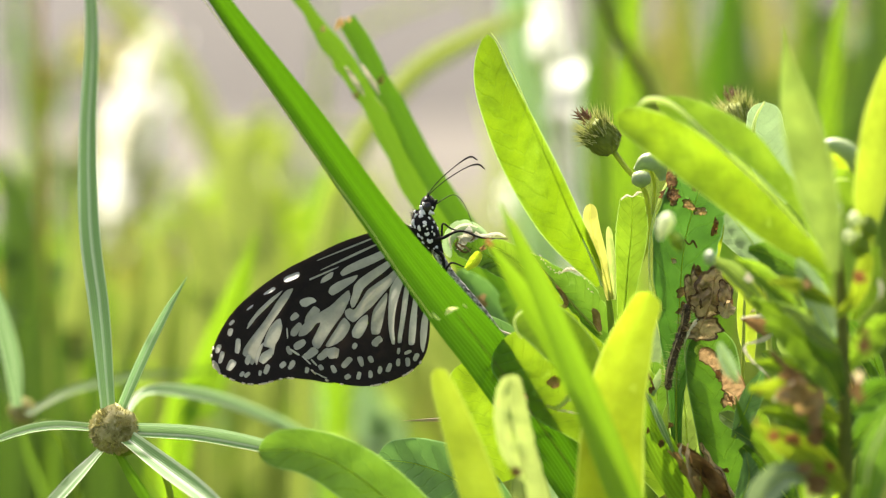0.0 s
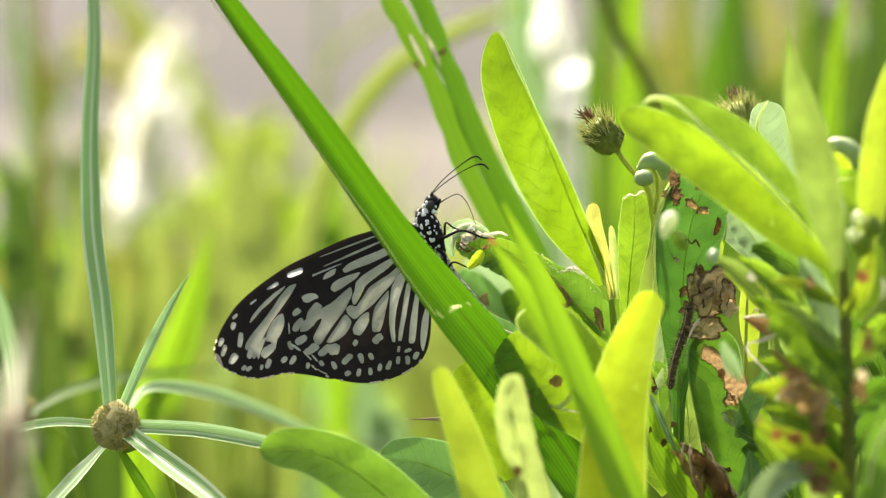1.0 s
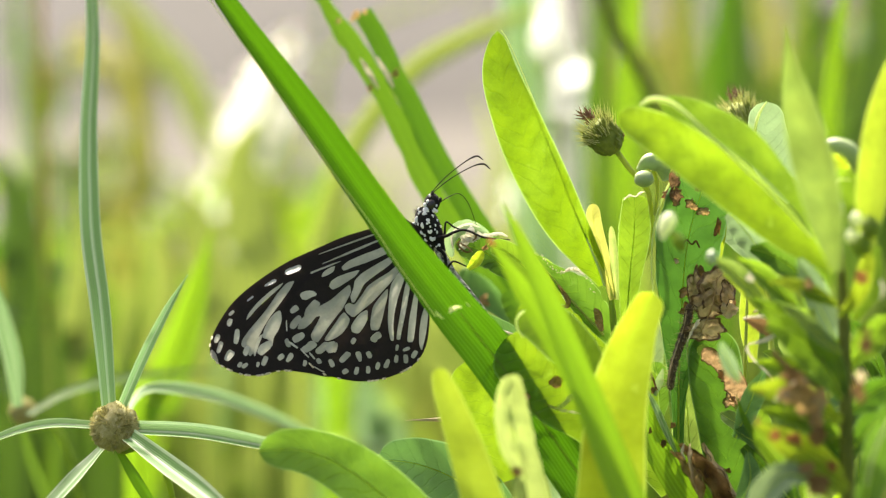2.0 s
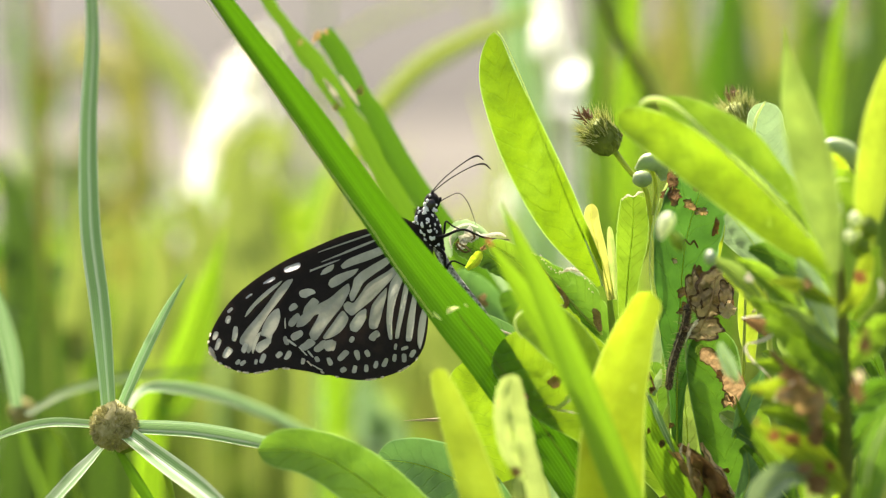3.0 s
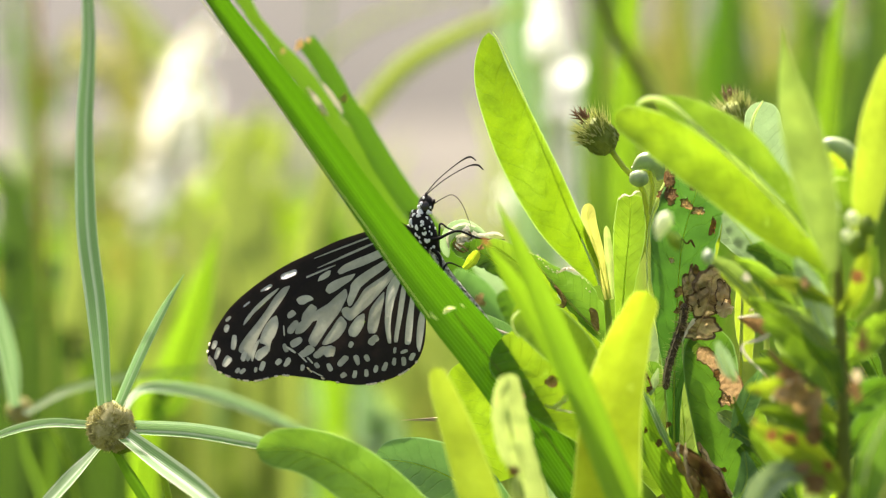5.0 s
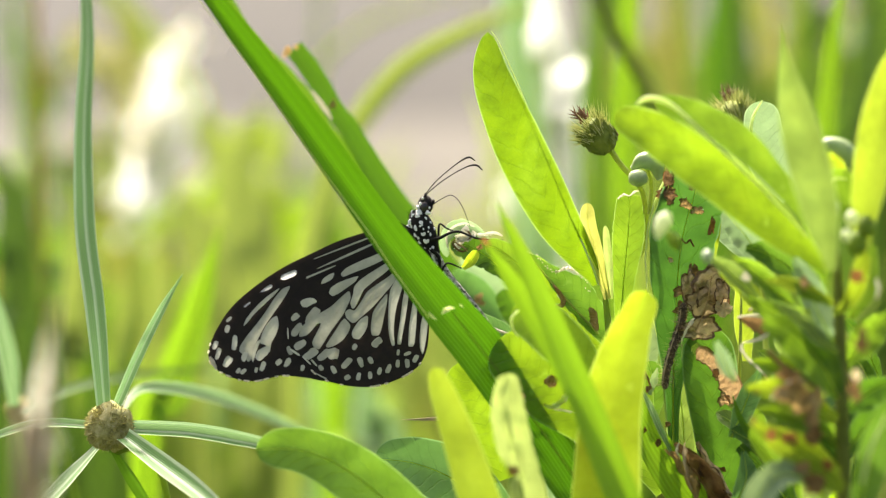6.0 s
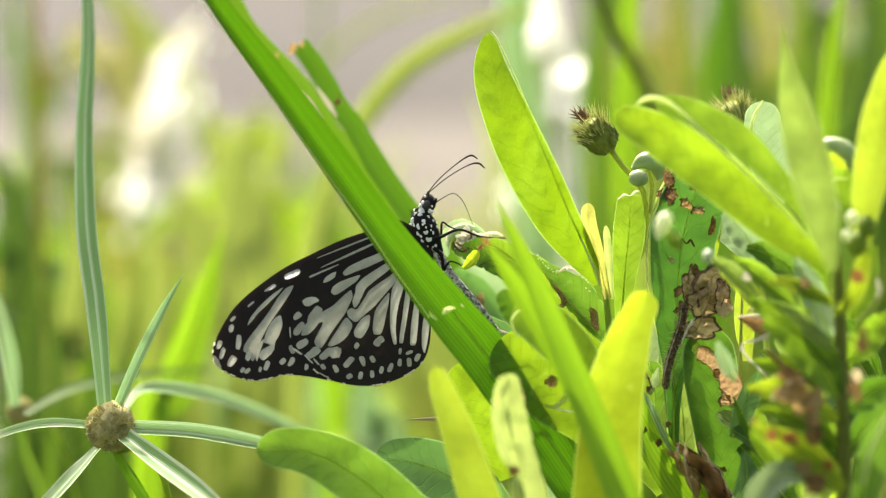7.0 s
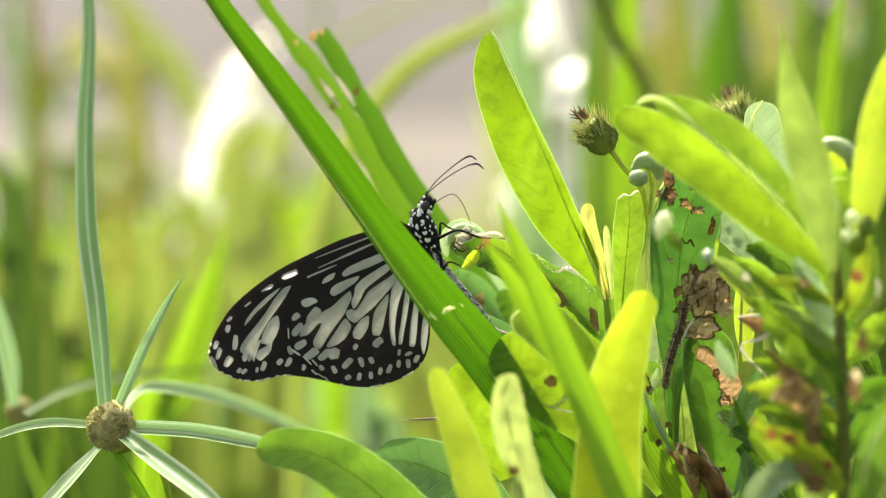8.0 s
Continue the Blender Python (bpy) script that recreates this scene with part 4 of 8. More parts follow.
pierce(LOWER, [(q, along([0.0022, 0.0031, 0.0027, 0.0040, 0.0040, 0.0018], k / 24) * 1.15, 1.0, 0) for k, q in enumerate(spline(SCAR_LINE, 24))] + [((0.05330, 0.46543, 0.30585), 0.0020, 1.1, 0), ((0.05384, 0.46482, 0.30152), 0.0010, 0.8, 0), ((0.05192, 0.46611, 0.31070), 0.0016, 0.7, 0)])
scar(LOWER, [(0.04812, 0.46617, 0.31545), (0.04940, 0.46602, 0.31440), (0.05132, 0.46580, 0.31282), (0.05345, 0.46549, 0.31060), (0.05473, 0.46510, 0.30786), (0.05473, 0.46472, 0.30512)], (0.00235, 0.00320, 0.00277, 0.00405, 0.00405, 0.00171,), SCAR, BROWN, 3)
for k, (q, size, asp, ln, mt) in enumerate((((0.05326, 0.46503, 0.30592), 0.0024, 1.2, 20, SCAR), ((0.05177, 0.46571, 0.31078), 0.0018, 0.7, 0, SCAR), ((0.05379, 0.46443, 0.30160), 0.0011, 0.8, 0, CURL), ((0.05294, 0.46319, 0.29285), 0.0010, 1, 0, RUST))):
    patch(LOWER, q, size, mt, "feeding_hole", 22 + k, 0.3, "dried tan feeding scar", 0.0003, asp, ln, CHEWED)
part("leaf_margin", tube([(0.04531, 0.46703, 0.31725), (0.04552, 0.46643, 0.31302), (0.04669, 0.46569, 0.30775), (0.04819, 0.46495, 0.30247), (0.04861, 0.46406, 0.29613), (0.05096, 0.46287, 0.28769)], (0.00032, 0.00043, 0.00043, 0.00043, 0.00032, 0.00032,), 40, 6), MARGIN, LOWER, "pale thickened margin")
part("stem", tube([(0.05438, 0.46304, 0.27449), (0.05481, 0.46453, 0.28509), (0.05567, 0.46602, 0.29569), (0.05631, 0.46751, 0.30630), (0.05663, 0.46900, 0.31690), (0.05695, 0.47049, 0.32750)], (0.00096, 0.00096, 0.00086, 0.00075, 0.00064, 0.00043,), 40, 7), STEM_PALE, shrub, "slender pale side stem")
leaf(shrub, [(0.06353, 0.46948, 0.27720), (0.06027, 0.47069, 0.28579), (0.05811, 0.47189, 0.29438), (0.05973, 0.47310, 0.30297)], (0.00542, 0.00976, 0.00867, 0.00217,), LEAF_MID, 0, 14, 0.1, 0.0005)
leaf(shrub, [(0.05828, 0.47135, 0.31211), (0.05774, 0.47210, 0.31744), (0.05753, 0.47285, 0.32277), (0.05796, 0.47375, 0.32918)], (0.00172, 0.00366, 0.00366, 0.00108,), LEAF_LIME, 0, 14, 0.1, 0.0)
leaf(shrub, [(0.04653, 0.46873, 0.28627), (0.04620, 0.47054, 0.29909), (0.04491, 0.47234, 0.31192), (0.04361, 0.47354, 0.32048)], (0.00432, 0.00691, 0.00648, 0.00173,), LEAF_SOFT, 0, 16, 0.1, 0.0005)
leaf(shrub, [(0.03959, 0.47152, 0.29888), (0.04068, 0.47257, 0.30638), (0.03959, 0.47332, 0.31174)], (0.00216, 0.00476, 0.00108,), LEAF_SHADE, 10, 20, 0.1, 0.0005)
leaf(shrub, [(0.06027, 0.47687, 0.32981), (0.05702, 0.47763, 0.33517), (0.05377, 0.47815, 0.33893), (0.05182, 0.47868, 0.34269)], (0.00325, 0.00715, 0.00759, 0.00217,), LEAF_PALE, 10, 16, 0.1, 0.0005)
leaf(shrub, [(0.05139, 0.47489, 0.33010), (0.05160, 0.47564, 0.33544), (0.05247, 0.47640, 0.34079), (0.05409, 0.47685, 0.34399)], (0.00173, 0.00324, 0.00281, 0.00065,), LEAF_YELLOW, 0, 16, 0.1, 0.0004)
leaf(shrub, [(0.04239, 0.46498, 0.28827), (0.03811, 0.46602, 0.29569), (0.03768, 0.46721, 0.30418), (0.03811, 0.46825, 0.31160)], (0.00428, 0.00707, 0.00535, 0.00171,), LEAF_MID, 0, 16, 0.1, 0.0005)

leaf(shrub, [(0.04050, 0.48292, 0.30095), (0.04006, 0.48415, 0.30972), (0.04028, 0.48507, 0.31630), (0.04072, 0.48600, 0.32287)], (0.0030, 0.0046, 0.0050, 0.0030), LEAF_GREY, 0, 12, 0.1, 0.0, "pale greyish leaf behind the eaten one", 71)
part("twig", tube([(0.03745, 0.46474, 0.30815), (0.03915, 0.46433, 0.30520), (0.04106, 0.46379, 0.30141), (0.04340, 0.46320, 0.29719)], (0.00064, 0.00074, 0.00074, 0.00053,), 16, 6), STEM_PALE, shrub, "pale thin side shoot")
for k, (q, size, asp) in enumerate((((0.04016, 0.45548, 0.29976), 0.0013, 0.9), ((0.03765, 0.45580, 0.30204), 0.0012, 0.5), ((0.03808, 0.46504, 0.31026), 0.0014, 1.0), ((0.04228, 0.46085, 0.30203), 0.0012, 0.7), ((0.03885, 0.46373, 0.30813), 0.0016, 0.6))):
    patch(shrub, q, size, (CHEWED, BROWN)[k % 2], "dead_speck", 140 + k, 0.4, "small brown dead speck", 0.0003, asp, 15, DEAD_DARK)
part("leaf_scrap", strip([(0.03923, 0.46554, 0.30669), (0.04008, 0.46596, 0.30965), (0.04072, 0.46626, 0.31176)], (0.00085, 0.00171, 0.00043,), 20, 20, 16, 4, 0.4, 0, 2, None, 0.3), LEAF_GREY, shrub, "grey-green curled leaf scrap")
part("twig", tube([(0.03660, 0.46545, 0.31321), (0.03840, 0.46512, 0.31089), (0.03957, 0.46471, 0.30794)], (0.00032, 0.00043, 0.00032,), 12, 5), DEAD, shrub, "dry brown twig")

part("narrow_leaf", strip([(0.04249, 0.45320, 0.29792), (0.04019, 0.45387, 0.30267), (0.03811, 0.45452, 0.30731), (0.03645, 0.45497, 0.31051)], (0.00062, 0.00146, 0.00125, 0.00031,), 20, 30, 24, 6, 0.05), BLADE_PALE, shrub, "thin bluish blade-like leaf")

# ---- the leaves under the butterfly ----
perch = thing("perch_shrub", (0.02741, 0.44963, 0.17908), "leafy shoot with chewed leaves on which the butterfly rests", "shrub")
part("stem", tube([(0.02752, 0.45152, 0.17815), (0.02860, 0.46199, 0.25267), (0.02752, 0.46798, 0.29526), (0.02312, 0.46870, 0.31478), (0.01556, 0.46851, 0.32780), (0.00807, 0.46757, 0.33547)], (0.00321, 0.00278, 0.00193, 0.00128, 0.00096, 0.00075,), 40, 8), STEM, perch)
leaf(perch, [(0.01427, 0.47889, 0.32620), (0.00992, 0.47947, 0.33030), (0.00588, 0.47980, 0.33268), (0.00174, 0.47998, 0.33397)], (0.00240, 0.00567, 0.00610, 0.00305,), LEAF_DEEP_SHADE, 6, 20, 0.3, 0.0004, "curled young leaf, dark inside", 11, nick=0.3)
leaf(perch, [(0.00954, 0.47748, 0.33410), (0.00672, 0.47778, 0.33625), (0.00390, 0.47791, 0.33721), (0.00173, 0.47778, 0.33625), (0.00065, 0.47744, 0.33388), (0.00108, 0.47708, 0.33131)], (0.00065, 0.00195, 0.00282, 0.00282, 0.00217, 0.00087,), LEAF_PALE, 10, 24, 0.3, 0.0, "pale rolled edge of the young leaf", 10, nick=0.3)
leaf(perch, ([(0.00403, 0.46639, 0.33070), (0.00551, 0.46660, 0.33217), (0.00668, 0.46685, 0.33396)]), (0.00106, 0.00233, 0.00170,), LEAF_YELLOW, 0, 24, 0.2, 0.0004, "tiny yellow-green leaflet", 12)
patch(perch, (0.00717, 0.46448, 0.33504), 0.0012, BROWN, "dry_tip", 30, 0.6, "brown dry tip")
patch(perch, (0.00453, 0.47518, 0.33572), 0.0030, CURL, "dry_hair", 31, 0.7, "dry crumpled leaf tip")
patch(perch, (0.00313, 0.47494, 0.33401), 0.0022, CURL, "dry_hair", 33, 0.7, "dry crumpled leaf tip", 0.0004, 0.7, 20)
part("curled_rim", strip([(0.00584, 0.47629, 0.33644), (0.00713, 0.47620, 0.33580), (0.00886, 0.47623, 0.33602), (0.01037, 0.47626, 0.33623), (0.01167, 0.47617, 0.33559)], (0.00086, 0.00108, 0.00097, 0.00108, 0.00043,), 25, 40, 40, 6, 0.9, 0, 8, None, 0.6), CURL, perch, "pale crinkled rim")
part("curled_rim", strip([(0.00119, 0.47584, 0.33323), (0.00086, 0.47614, 0.33537), (0.00195, 0.47638, 0.33709), (0.00432, 0.47650, 0.33794), (0.00627, 0.47641, 0.33730)], (0.00032, 0.00065, 0.00076, 0.00065, 0.00032,), 25, 40, 30, 6, 0.8, 0, 9, None, 0.5), CURL, perch, "pale crinkled rim")
for k, path in enumerate(([(0.00258, 0.47410, 0.33522), (0.00215, 0.47398, 0.33436), (0.00301, 0.47383, 0.33330), (0.00409, 0.47377, 0.33287), (0.00495, 0.47386, 0.33351)], [(0.00237, 0.47404, 0.33479), (0.00323, 0.47395, 0.33415), (0.00409, 0.47389, 0.33373), (0.00495, 0.47377, 0.33287)], [(0.00409, 0.47437, 0.33714), (0.00517, 0.47428, 0.33650), (0.00560, 0.47416, 0.33564), (0.00495, 0.47407, 0.33500)])):
    part("dry_vein", tube(path, (0.0002, 0.0004, 0.0004, 0.0002), 24, 5), (BROWN, DEAD, BROWN)[k], perch, "brown vein of the crumpled leaf")
leaf(perch, [(0.01895, 0.45982, 0.32702), (0.01445, 0.46052, 0.33200), (0.01089, 0.46093, 0.33490), (0.00817, 0.46107, 0.33594)], (0.00293, 0.00482, 0.00398, 0.00105,), LEAF_MID, 0, 16, 0.15, 0.0005)
leaf(perch, [(0.01901, 0.51695, 0.30600), (0.01429, 0.51835, 0.31594), (0.01039, 0.51900, 0.32062), (0.00638, 0.51935, 0.32308), (0.00366, 0.51945, 0.32378)], (0.00472, 0.00992, 0.00992, 0.00661, 0.00236,), LEAF_PALE, 0, 12, 0.15, 0.0, "pale broad leaf behind the butterfly", 13)
SPOTTED = leaf(perch, [(0.01268, 0.50104, 0.31493), (0.00811, 0.50172, 0.31980), (0.00388, 0.50207, 0.32229), (0.00137, 0.50221, 0.32330)], (0.00229, 0.00548, 0.00594, 0.00297,), LEAF_TEAL, 10, 20, 0.3, 0.0, "bluish-green leaf with a tan scar", 19)
patch(SPOTTED, (0.00750, 0.49917, 0.31963), 0.0020, SCAR, "dead_patch", 35, 0.3, "faded tan scar", 0.0004, 1.1, 20)
leaf(perch, [(0.01658, 0.49757, 0.31183), (0.01408, 0.49839, 0.31768), (0.01204, 0.49893, 0.32151)], (0.00295, 0.00500, 0.00386,), LEAF_DEEP_SHADE, -10, 20, 0.2, 0.0)
UNDERSIDE = leaf(perch, [(0.01634, 0.47383, 0.31538), (0.01168, 0.47411, 0.31731), (0.00779, 0.47438, 0.31924), (0.00563, 0.47459, 0.32074)], (0.00108, 0.00346, 0.00325, 0.00087,), LEAF_TEAL, 20, 24, 0.2, 0.0)
part("leaf_margin", tube([(0.00668, 0.47255, 0.32064), (0.00840, 0.47234, 0.31915), (0.01077, 0.47216, 0.31787), (0.01379, 0.47204, 0.31701)], (0.00022, 0.00043, 0.00054, 0.00022,), 20, 6), CURL, UNDERSIDE, "whitish margin")
HALF = leaf(perch, [(0.03317, 0.47431, 0.31156), (0.02721, 0.47514, 0.31746), (0.02179, 0.47604, 0.32390), (0.01669, 0.47710, 0.33142)], (0.00325, 0.00671, 0.00606, 0.00216,), LEAF, 6, 10, 0.1, 0.0, "near half of a chewed leaf", 14, nick=0.1, n=100, m=20)
pierce(HALF, [((0.02266, 0.47603, 0.32379), 0.0022, 0.5, -30), ((0.02233, 0.47579, 0.32208), 0.0012, 1.5, 0), ((0.02916, 0.47542, 0.31950), 0.0034, 0.42, -15)])
HALF_FAR = leaf(perch, [(0.03282, 0.47282, 0.31534), (0.02872, 0.47357, 0.32069), (0.02559, 0.47414, 0.32475), (0.02235, 0.47452, 0.32742), (0.01911, 0.47491, 0.33020), (0.01663, 0.47524, 0.33256)], (0.00367, 0.00583, 0.00648, 0.00432, 0.00173, 0.00043,), LEAF_SHADE, 0, 6, 0.15, 0.0, "chewed half of a leaf with a ragged pale margin", 15, nick=0.2, n=100, m=20, cap=0.0)
pierce(HALF_FAR, [((0.02904, 0.47345, 0.31983), 0.0036, 0.45, -15), ((0.02289, 0.47399, 0.32368), 0.0020, 0.6, -30)])
part("midrib", tube([(0.02992, 0.47158, 0.31731), (0.02540, 0.47224, 0.32200), (0.02163, 0.47284, 0.32627), (0.01786, 0.47347, 0.33074), (0.01679, 0.47368, 0.33223)], (0.00043, 0.00043, 0.00043, 0.00032, 0.00022,), 30, 6), STEM_PALE, perch, "raised midrib")
rng = random.Random(65)
fringe_bm = bmesh.new()
rim_line = spline([(0.01636, 0.47377, 0.33287), (0.01786, 0.47368, 0.33223), (0.01937, 0.47347, 0.33074), (0.02088, 0.47323, 0.32904), (0.02238, 0.47326, 0.32925), (0.02368, 0.47335, 0.32989), (0.02518, 0.47330, 0.32957), (0.02690, 0.47305, 0.32776), (0.02820, 0.47266, 0.32499)], 40)
for q in rim_line:
    blob(q + Vector((rng.uniform(-3, 3), 0, rng.uniform(-3, 3))) * 0.0001, (rng.uniform(0.00008, 0.00022), 0.00015, rng.uniform(0.00008, 0.00020)), None, 8, 6, 0.6, rng.random() * 9, fringe_bm)
part("chewed_margin", fringe_bm, CURL, perch, "pale frayed margin")
part("leaf_tip", strip([(0.02219, 0.47372, 0.32896), (0.02349, 0.47383, 0.32971), (0.02499, 0.47381, 0.32960), (0.02629, 0.47366, 0.32854)], (0.00043, 0.00097, 0.00097, 0.00032,), 25, 40, 44, 6, 1.1, 0, 4, None, 0.7), CURL, perch, "pale rolled tip")
scar(perch, [(0.02116, 0.47191, 0.32684), (0.02212, 0.47173, 0.32557), (0.02309, 0.47149, 0.32387), (0.02277, 0.47136, 0.32291), (0.02105, 0.47131, 0.32259)], (0.00044, 0.00079, 0.00096, 0.00088, 0.00044), SCAR, CHEWED, 33, "feeding_hole", "tan chewed margin")
scar(perch, [(0.02814, 0.47130, 0.32248), (0.02878, 0.47113, 0.32131), (0.02900, 0.47092, 0.31983), (0.02964, 0.47069, 0.31812)], (0.00088, 0.00149, 0.00149, 0.00088), SCAR, CHEWED, 34, "feeding_hole", "brown feeding hole")
ROUNDED = leaf(perch, [(0.02826, 0.44436, 0.31404), (0.02318, 0.44504, 0.31887), (0.01769, 0.44575, 0.32391), (0.01281, 0.44612, 0.32652)], (0.00407, 0.00854, 0.00874, 0.00720,), LEAF_MID, 6, 10, 0.08, 0.0, "broad leaf with a rounded tip and pale margin", 16, cap=0.12)
part("leaf_margin", tube([(0.01375, 0.44292, 0.32172), (0.01274, 0.44314, 0.32333), (0.01254, 0.44337, 0.32493), (0.01355, 0.44355, 0.32623), (0.01527, 0.44366, 0.32703), (0.01779, 0.44365, 0.32693)], (0.00020, 0.00040, 0.00045, 0.00045, 0.00035, 0.00020,), 30, 6), MARGIN, ROUNDED, "pale thickened margin")
SHADED = leaf(perch, [(0.02743, 0.44924, 0.30208), (0.02227, 0.45015, 0.30852), (0.01609, 0.45097, 0.31434), (0.01042, 0.45173, 0.31975)], (0.00515, 0.01154, 0.01257, 0.00268,), LEAF, 0, 4, 0.04, 0.0, "broad leaf with the blade's shadow on it", 17, n=110, m=26)
pierce(SHADED, [((0.02001, 0.45067, 0.31219), 0.0024, 1.2, 0), ((0.01454, 0.45029, 0.30954), 0.0014, 1.2, 0), ((0.02227, 0.45021, 0.30892), 0.0014, 1.0, 0), ((0.02083, 0.45003, 0.30770), 0.0012, 1.5, 0)])
for q, s, sd in (((0.01996, 0.44968, 0.31238), 0.0024, 41), ((0.01451, 0.44931, 0.30973), 0.0015, 42)):
    patch(SHADED, q, s * 0.85, SCAR, "rust_spot", sd, 0.3, "rusty round spot", 0.0003, 1.2, 0, RUST, 0.35)
scar(SHADED, [(0.01852, 0.44901, 0.30833), (0.02016, 0.44893, 0.30772), (0.02171, 0.44907, 0.30874), (0.02273, 0.44924, 0.30996), (0.02345, 0.44913, 0.30914)], (0.00041, 0.00062, 0.00082, 0.00093, 0.00051,), MARGIN, SCAR, 43, "feeding_hole", "pale chewed margin")
part("chewed_margin", strip([(0.02057, 0.44887, 0.30731), (0.02181, 0.44887, 0.30731), (0.02325, 0.44883, 0.30700), (0.02428, 0.44878, 0.30670)], (0.00031, 0.00051, 0.00041, 0.00021,), 25, 40, 44, 6, 1.1, 0, 4, None, 0.7), CURL, SHADED, "pale chewed margin")
leaf(perch, [(0.01183, 0.46332, 0.29085), (0.00895, 0.46451, 0.29930), (0.00618, 0.46554, 0.30669), (0.00362, 0.46643, 0.31302)], (0.00746, 0.01237, 0.01151, 0.00746,), LEAF, 0, 12, 0.1, 0.0, "", 18)
leaf(perch, [(0.02558, 0.47144, 0.29116), (0.01908, 0.47189, 0.29438), (0.01257, 0.47182, 0.29384), (0.00715, 0.47174, 0.29331)], (0.00434, 0.00650, 0.00542, 0.00108,), LEAF_SHADE, 0, 12, 0.1, 0.0005)
spine_bm = bmesh.new()
spike(spine_bm, (0.00064, 0.46492, 0.30226), (-0.00810, 0.46489, 0.30204), 0.0006)
part("thorn", spine_bm, STRAW, perch, "dry reddish thorn")

# ---- low leaves before and below the butterfly ----
low = thing("low_shrub", (0.01148, 0.41700, 0.20559), "low shoot with broad rounded green leaves", "shrub")
part("stem", tube([(0.01161, 0.42174, 0.20338), (0.01061, 0.42870, 0.25293), (0.00961, 0.43344, 0.28663)], (0.00260, 0.00240, 0.00180,), 30, 8), STEM, low)
leaf(low, [(0.00769, 0.43669, 0.27383), (-0.00496, 0.43866, 0.28786), (-0.01559, 0.43997, 0.29718), (-0.02469, 0.44058, 0.30149), (-0.03340, 0.44062, 0.30179)], (0.00607, 0.01053, 0.01053, 0.00850, 0.00202,), LEAF_SHADE, 6, 14, 0.1, 0.0008, "broad rounded bright green leaf", 21)
leaf(low, [(0.01301, 0.46213, 0.28241), (0.00384, 0.46320, 0.29001), (-0.00469, 0.46373, 0.29381), (-0.01279, 0.46388, 0.29487)], (0.00640, 0.01151, 0.01023, 0.00682,), LEAF_TEAL, 10, 12, 0.1, 0.0006, "broad rounded bluish-green leaf", 22)
leaf(low, [(0.00981, 0.42051, 0.28802), (0.00641, 0.42172, 0.29668), (0.00272, 0.42328, 0.30774), (0.00010, 0.42429, 0.31496), (-0.00136, 0.42494, 0.31958)], (0.00700, 0.00780, 0.00640, 0.00490, 0.00300,), LEAF_LIME, 10, 22, 0.1, 0.0, "narrow yellow-green leaf with a rounded tip", 23, cap=0.07)
leaf(low, [(0.01376, 0.42129, 0.30076), (0.01144, 0.42188, 0.30498), (0.01008, 0.42266, 0.31055), (0.01008, 0.42331, 0.31515), (0.01105, 0.42380, 0.31861)], (0.00136, 0.00291, 0.00310, 0.00271, 0.00116,), LEAF_CREAM, -14, 20, 0.4, 0.0, "yellowish half of a folded young leaf", 24, nick=0.25, cap=0.08)
leaf(low, [(0.01634, 0.42201, 0.29511), (0.01459, 0.42308, 0.30272), (0.01303, 0.42405, 0.30966), (0.01226, 0.42476, 0.31467), (0.01148, 0.42530, 0.31852)], (0.00428, 0.00389, 0.00370, 0.00311, 0.00097,), LEAF_CREAM, 18, 26, 0.5, 0.0, "pale half of a folded young leaf", 28, nick=0.2, cap=0.08)
leaf(low, [(0.01309, 0.41742, 0.29477), (0.01251, 0.41795, 0.29859), (0.01232, 0.41841, 0.30183)], (0.00231, 0.00231, 0.00096,), LEAF_CREAM, 0, 24, 0.3, 0.0, "", 29)
patch(low, (0.01189, 0.41710, 0.30331), 0.0016, BROWN, "rust_spot", 44, 0.5, "brown scar", 0.0004, 1.3, 20)

front = thing("yellow_shrub", (0.02979, 0.41838, 0.21539), "shoot with a glowing yellow-green leaf and a narrow blade", "shrub")
part("stem", tube([(0.02979, 0.41838, 0.21539), (0.02929, 0.42389, 0.25459), (0.02830, 0.42829, 0.28594)], (0.00257, 0.00238, 0.00178,), 30, 8), STEM, front)
leaf(front, [(0.02791, 0.42802, 0.28398), (0.02850, 0.42995, 0.29770), (0.02949, 0.43188, 0.31142), (0.03246, 0.43353, 0.32318), (0.03602, 0.43469, 0.33141)], (0.01188, 0.01286, 0.01227, 0.01108, 0.00950, 0.00693, 0.00336,), LEAF_YELLOW, 6, 18, 0.08, 0.0, "glowing yellow-green oblong leaf", 25, cap=0.07)
part("narrow_leaf", strip([(0.03498, 0.41343, 0.28794), (0.02877, 0.41556, 0.30308), (0.02160, 0.41808, 0.32107), (0.01443, 0.42041, 0.33763), (0.00918, 0.42194, 0.34852)], (0.00600, 0.00640, 0.00520, 0.00370, 0.00050,), 8, 24, 40, 8, 0.05, 0.2), BLADE_SOFT, front, "narrow keeled blade-like leaf", (0.03498, 0.41343, 0.28794))
part("narrow_leaf", strip([(0.02821, 0.42196, 0.30556), (0.01948, 0.42439, 0.32283), (0.01241, 0.42594, 0.33387), (0.00698, 0.42706, 0.34184)], (0.00388, 0.00446, 0.00330, 0.00029,), -6, 20, 36, 6, 0.05, 0.2), BLADE_SOFT, front, "narrow blade with a reddened tip", (0.02821, 0.42196, 0.30556))
patch(front, (0.00735, 0.42599, 0.34140), 0.0016, RUST, "red_tip", 61, 0.2, "reddish withered tip", 0.0003, 0.6, -35)
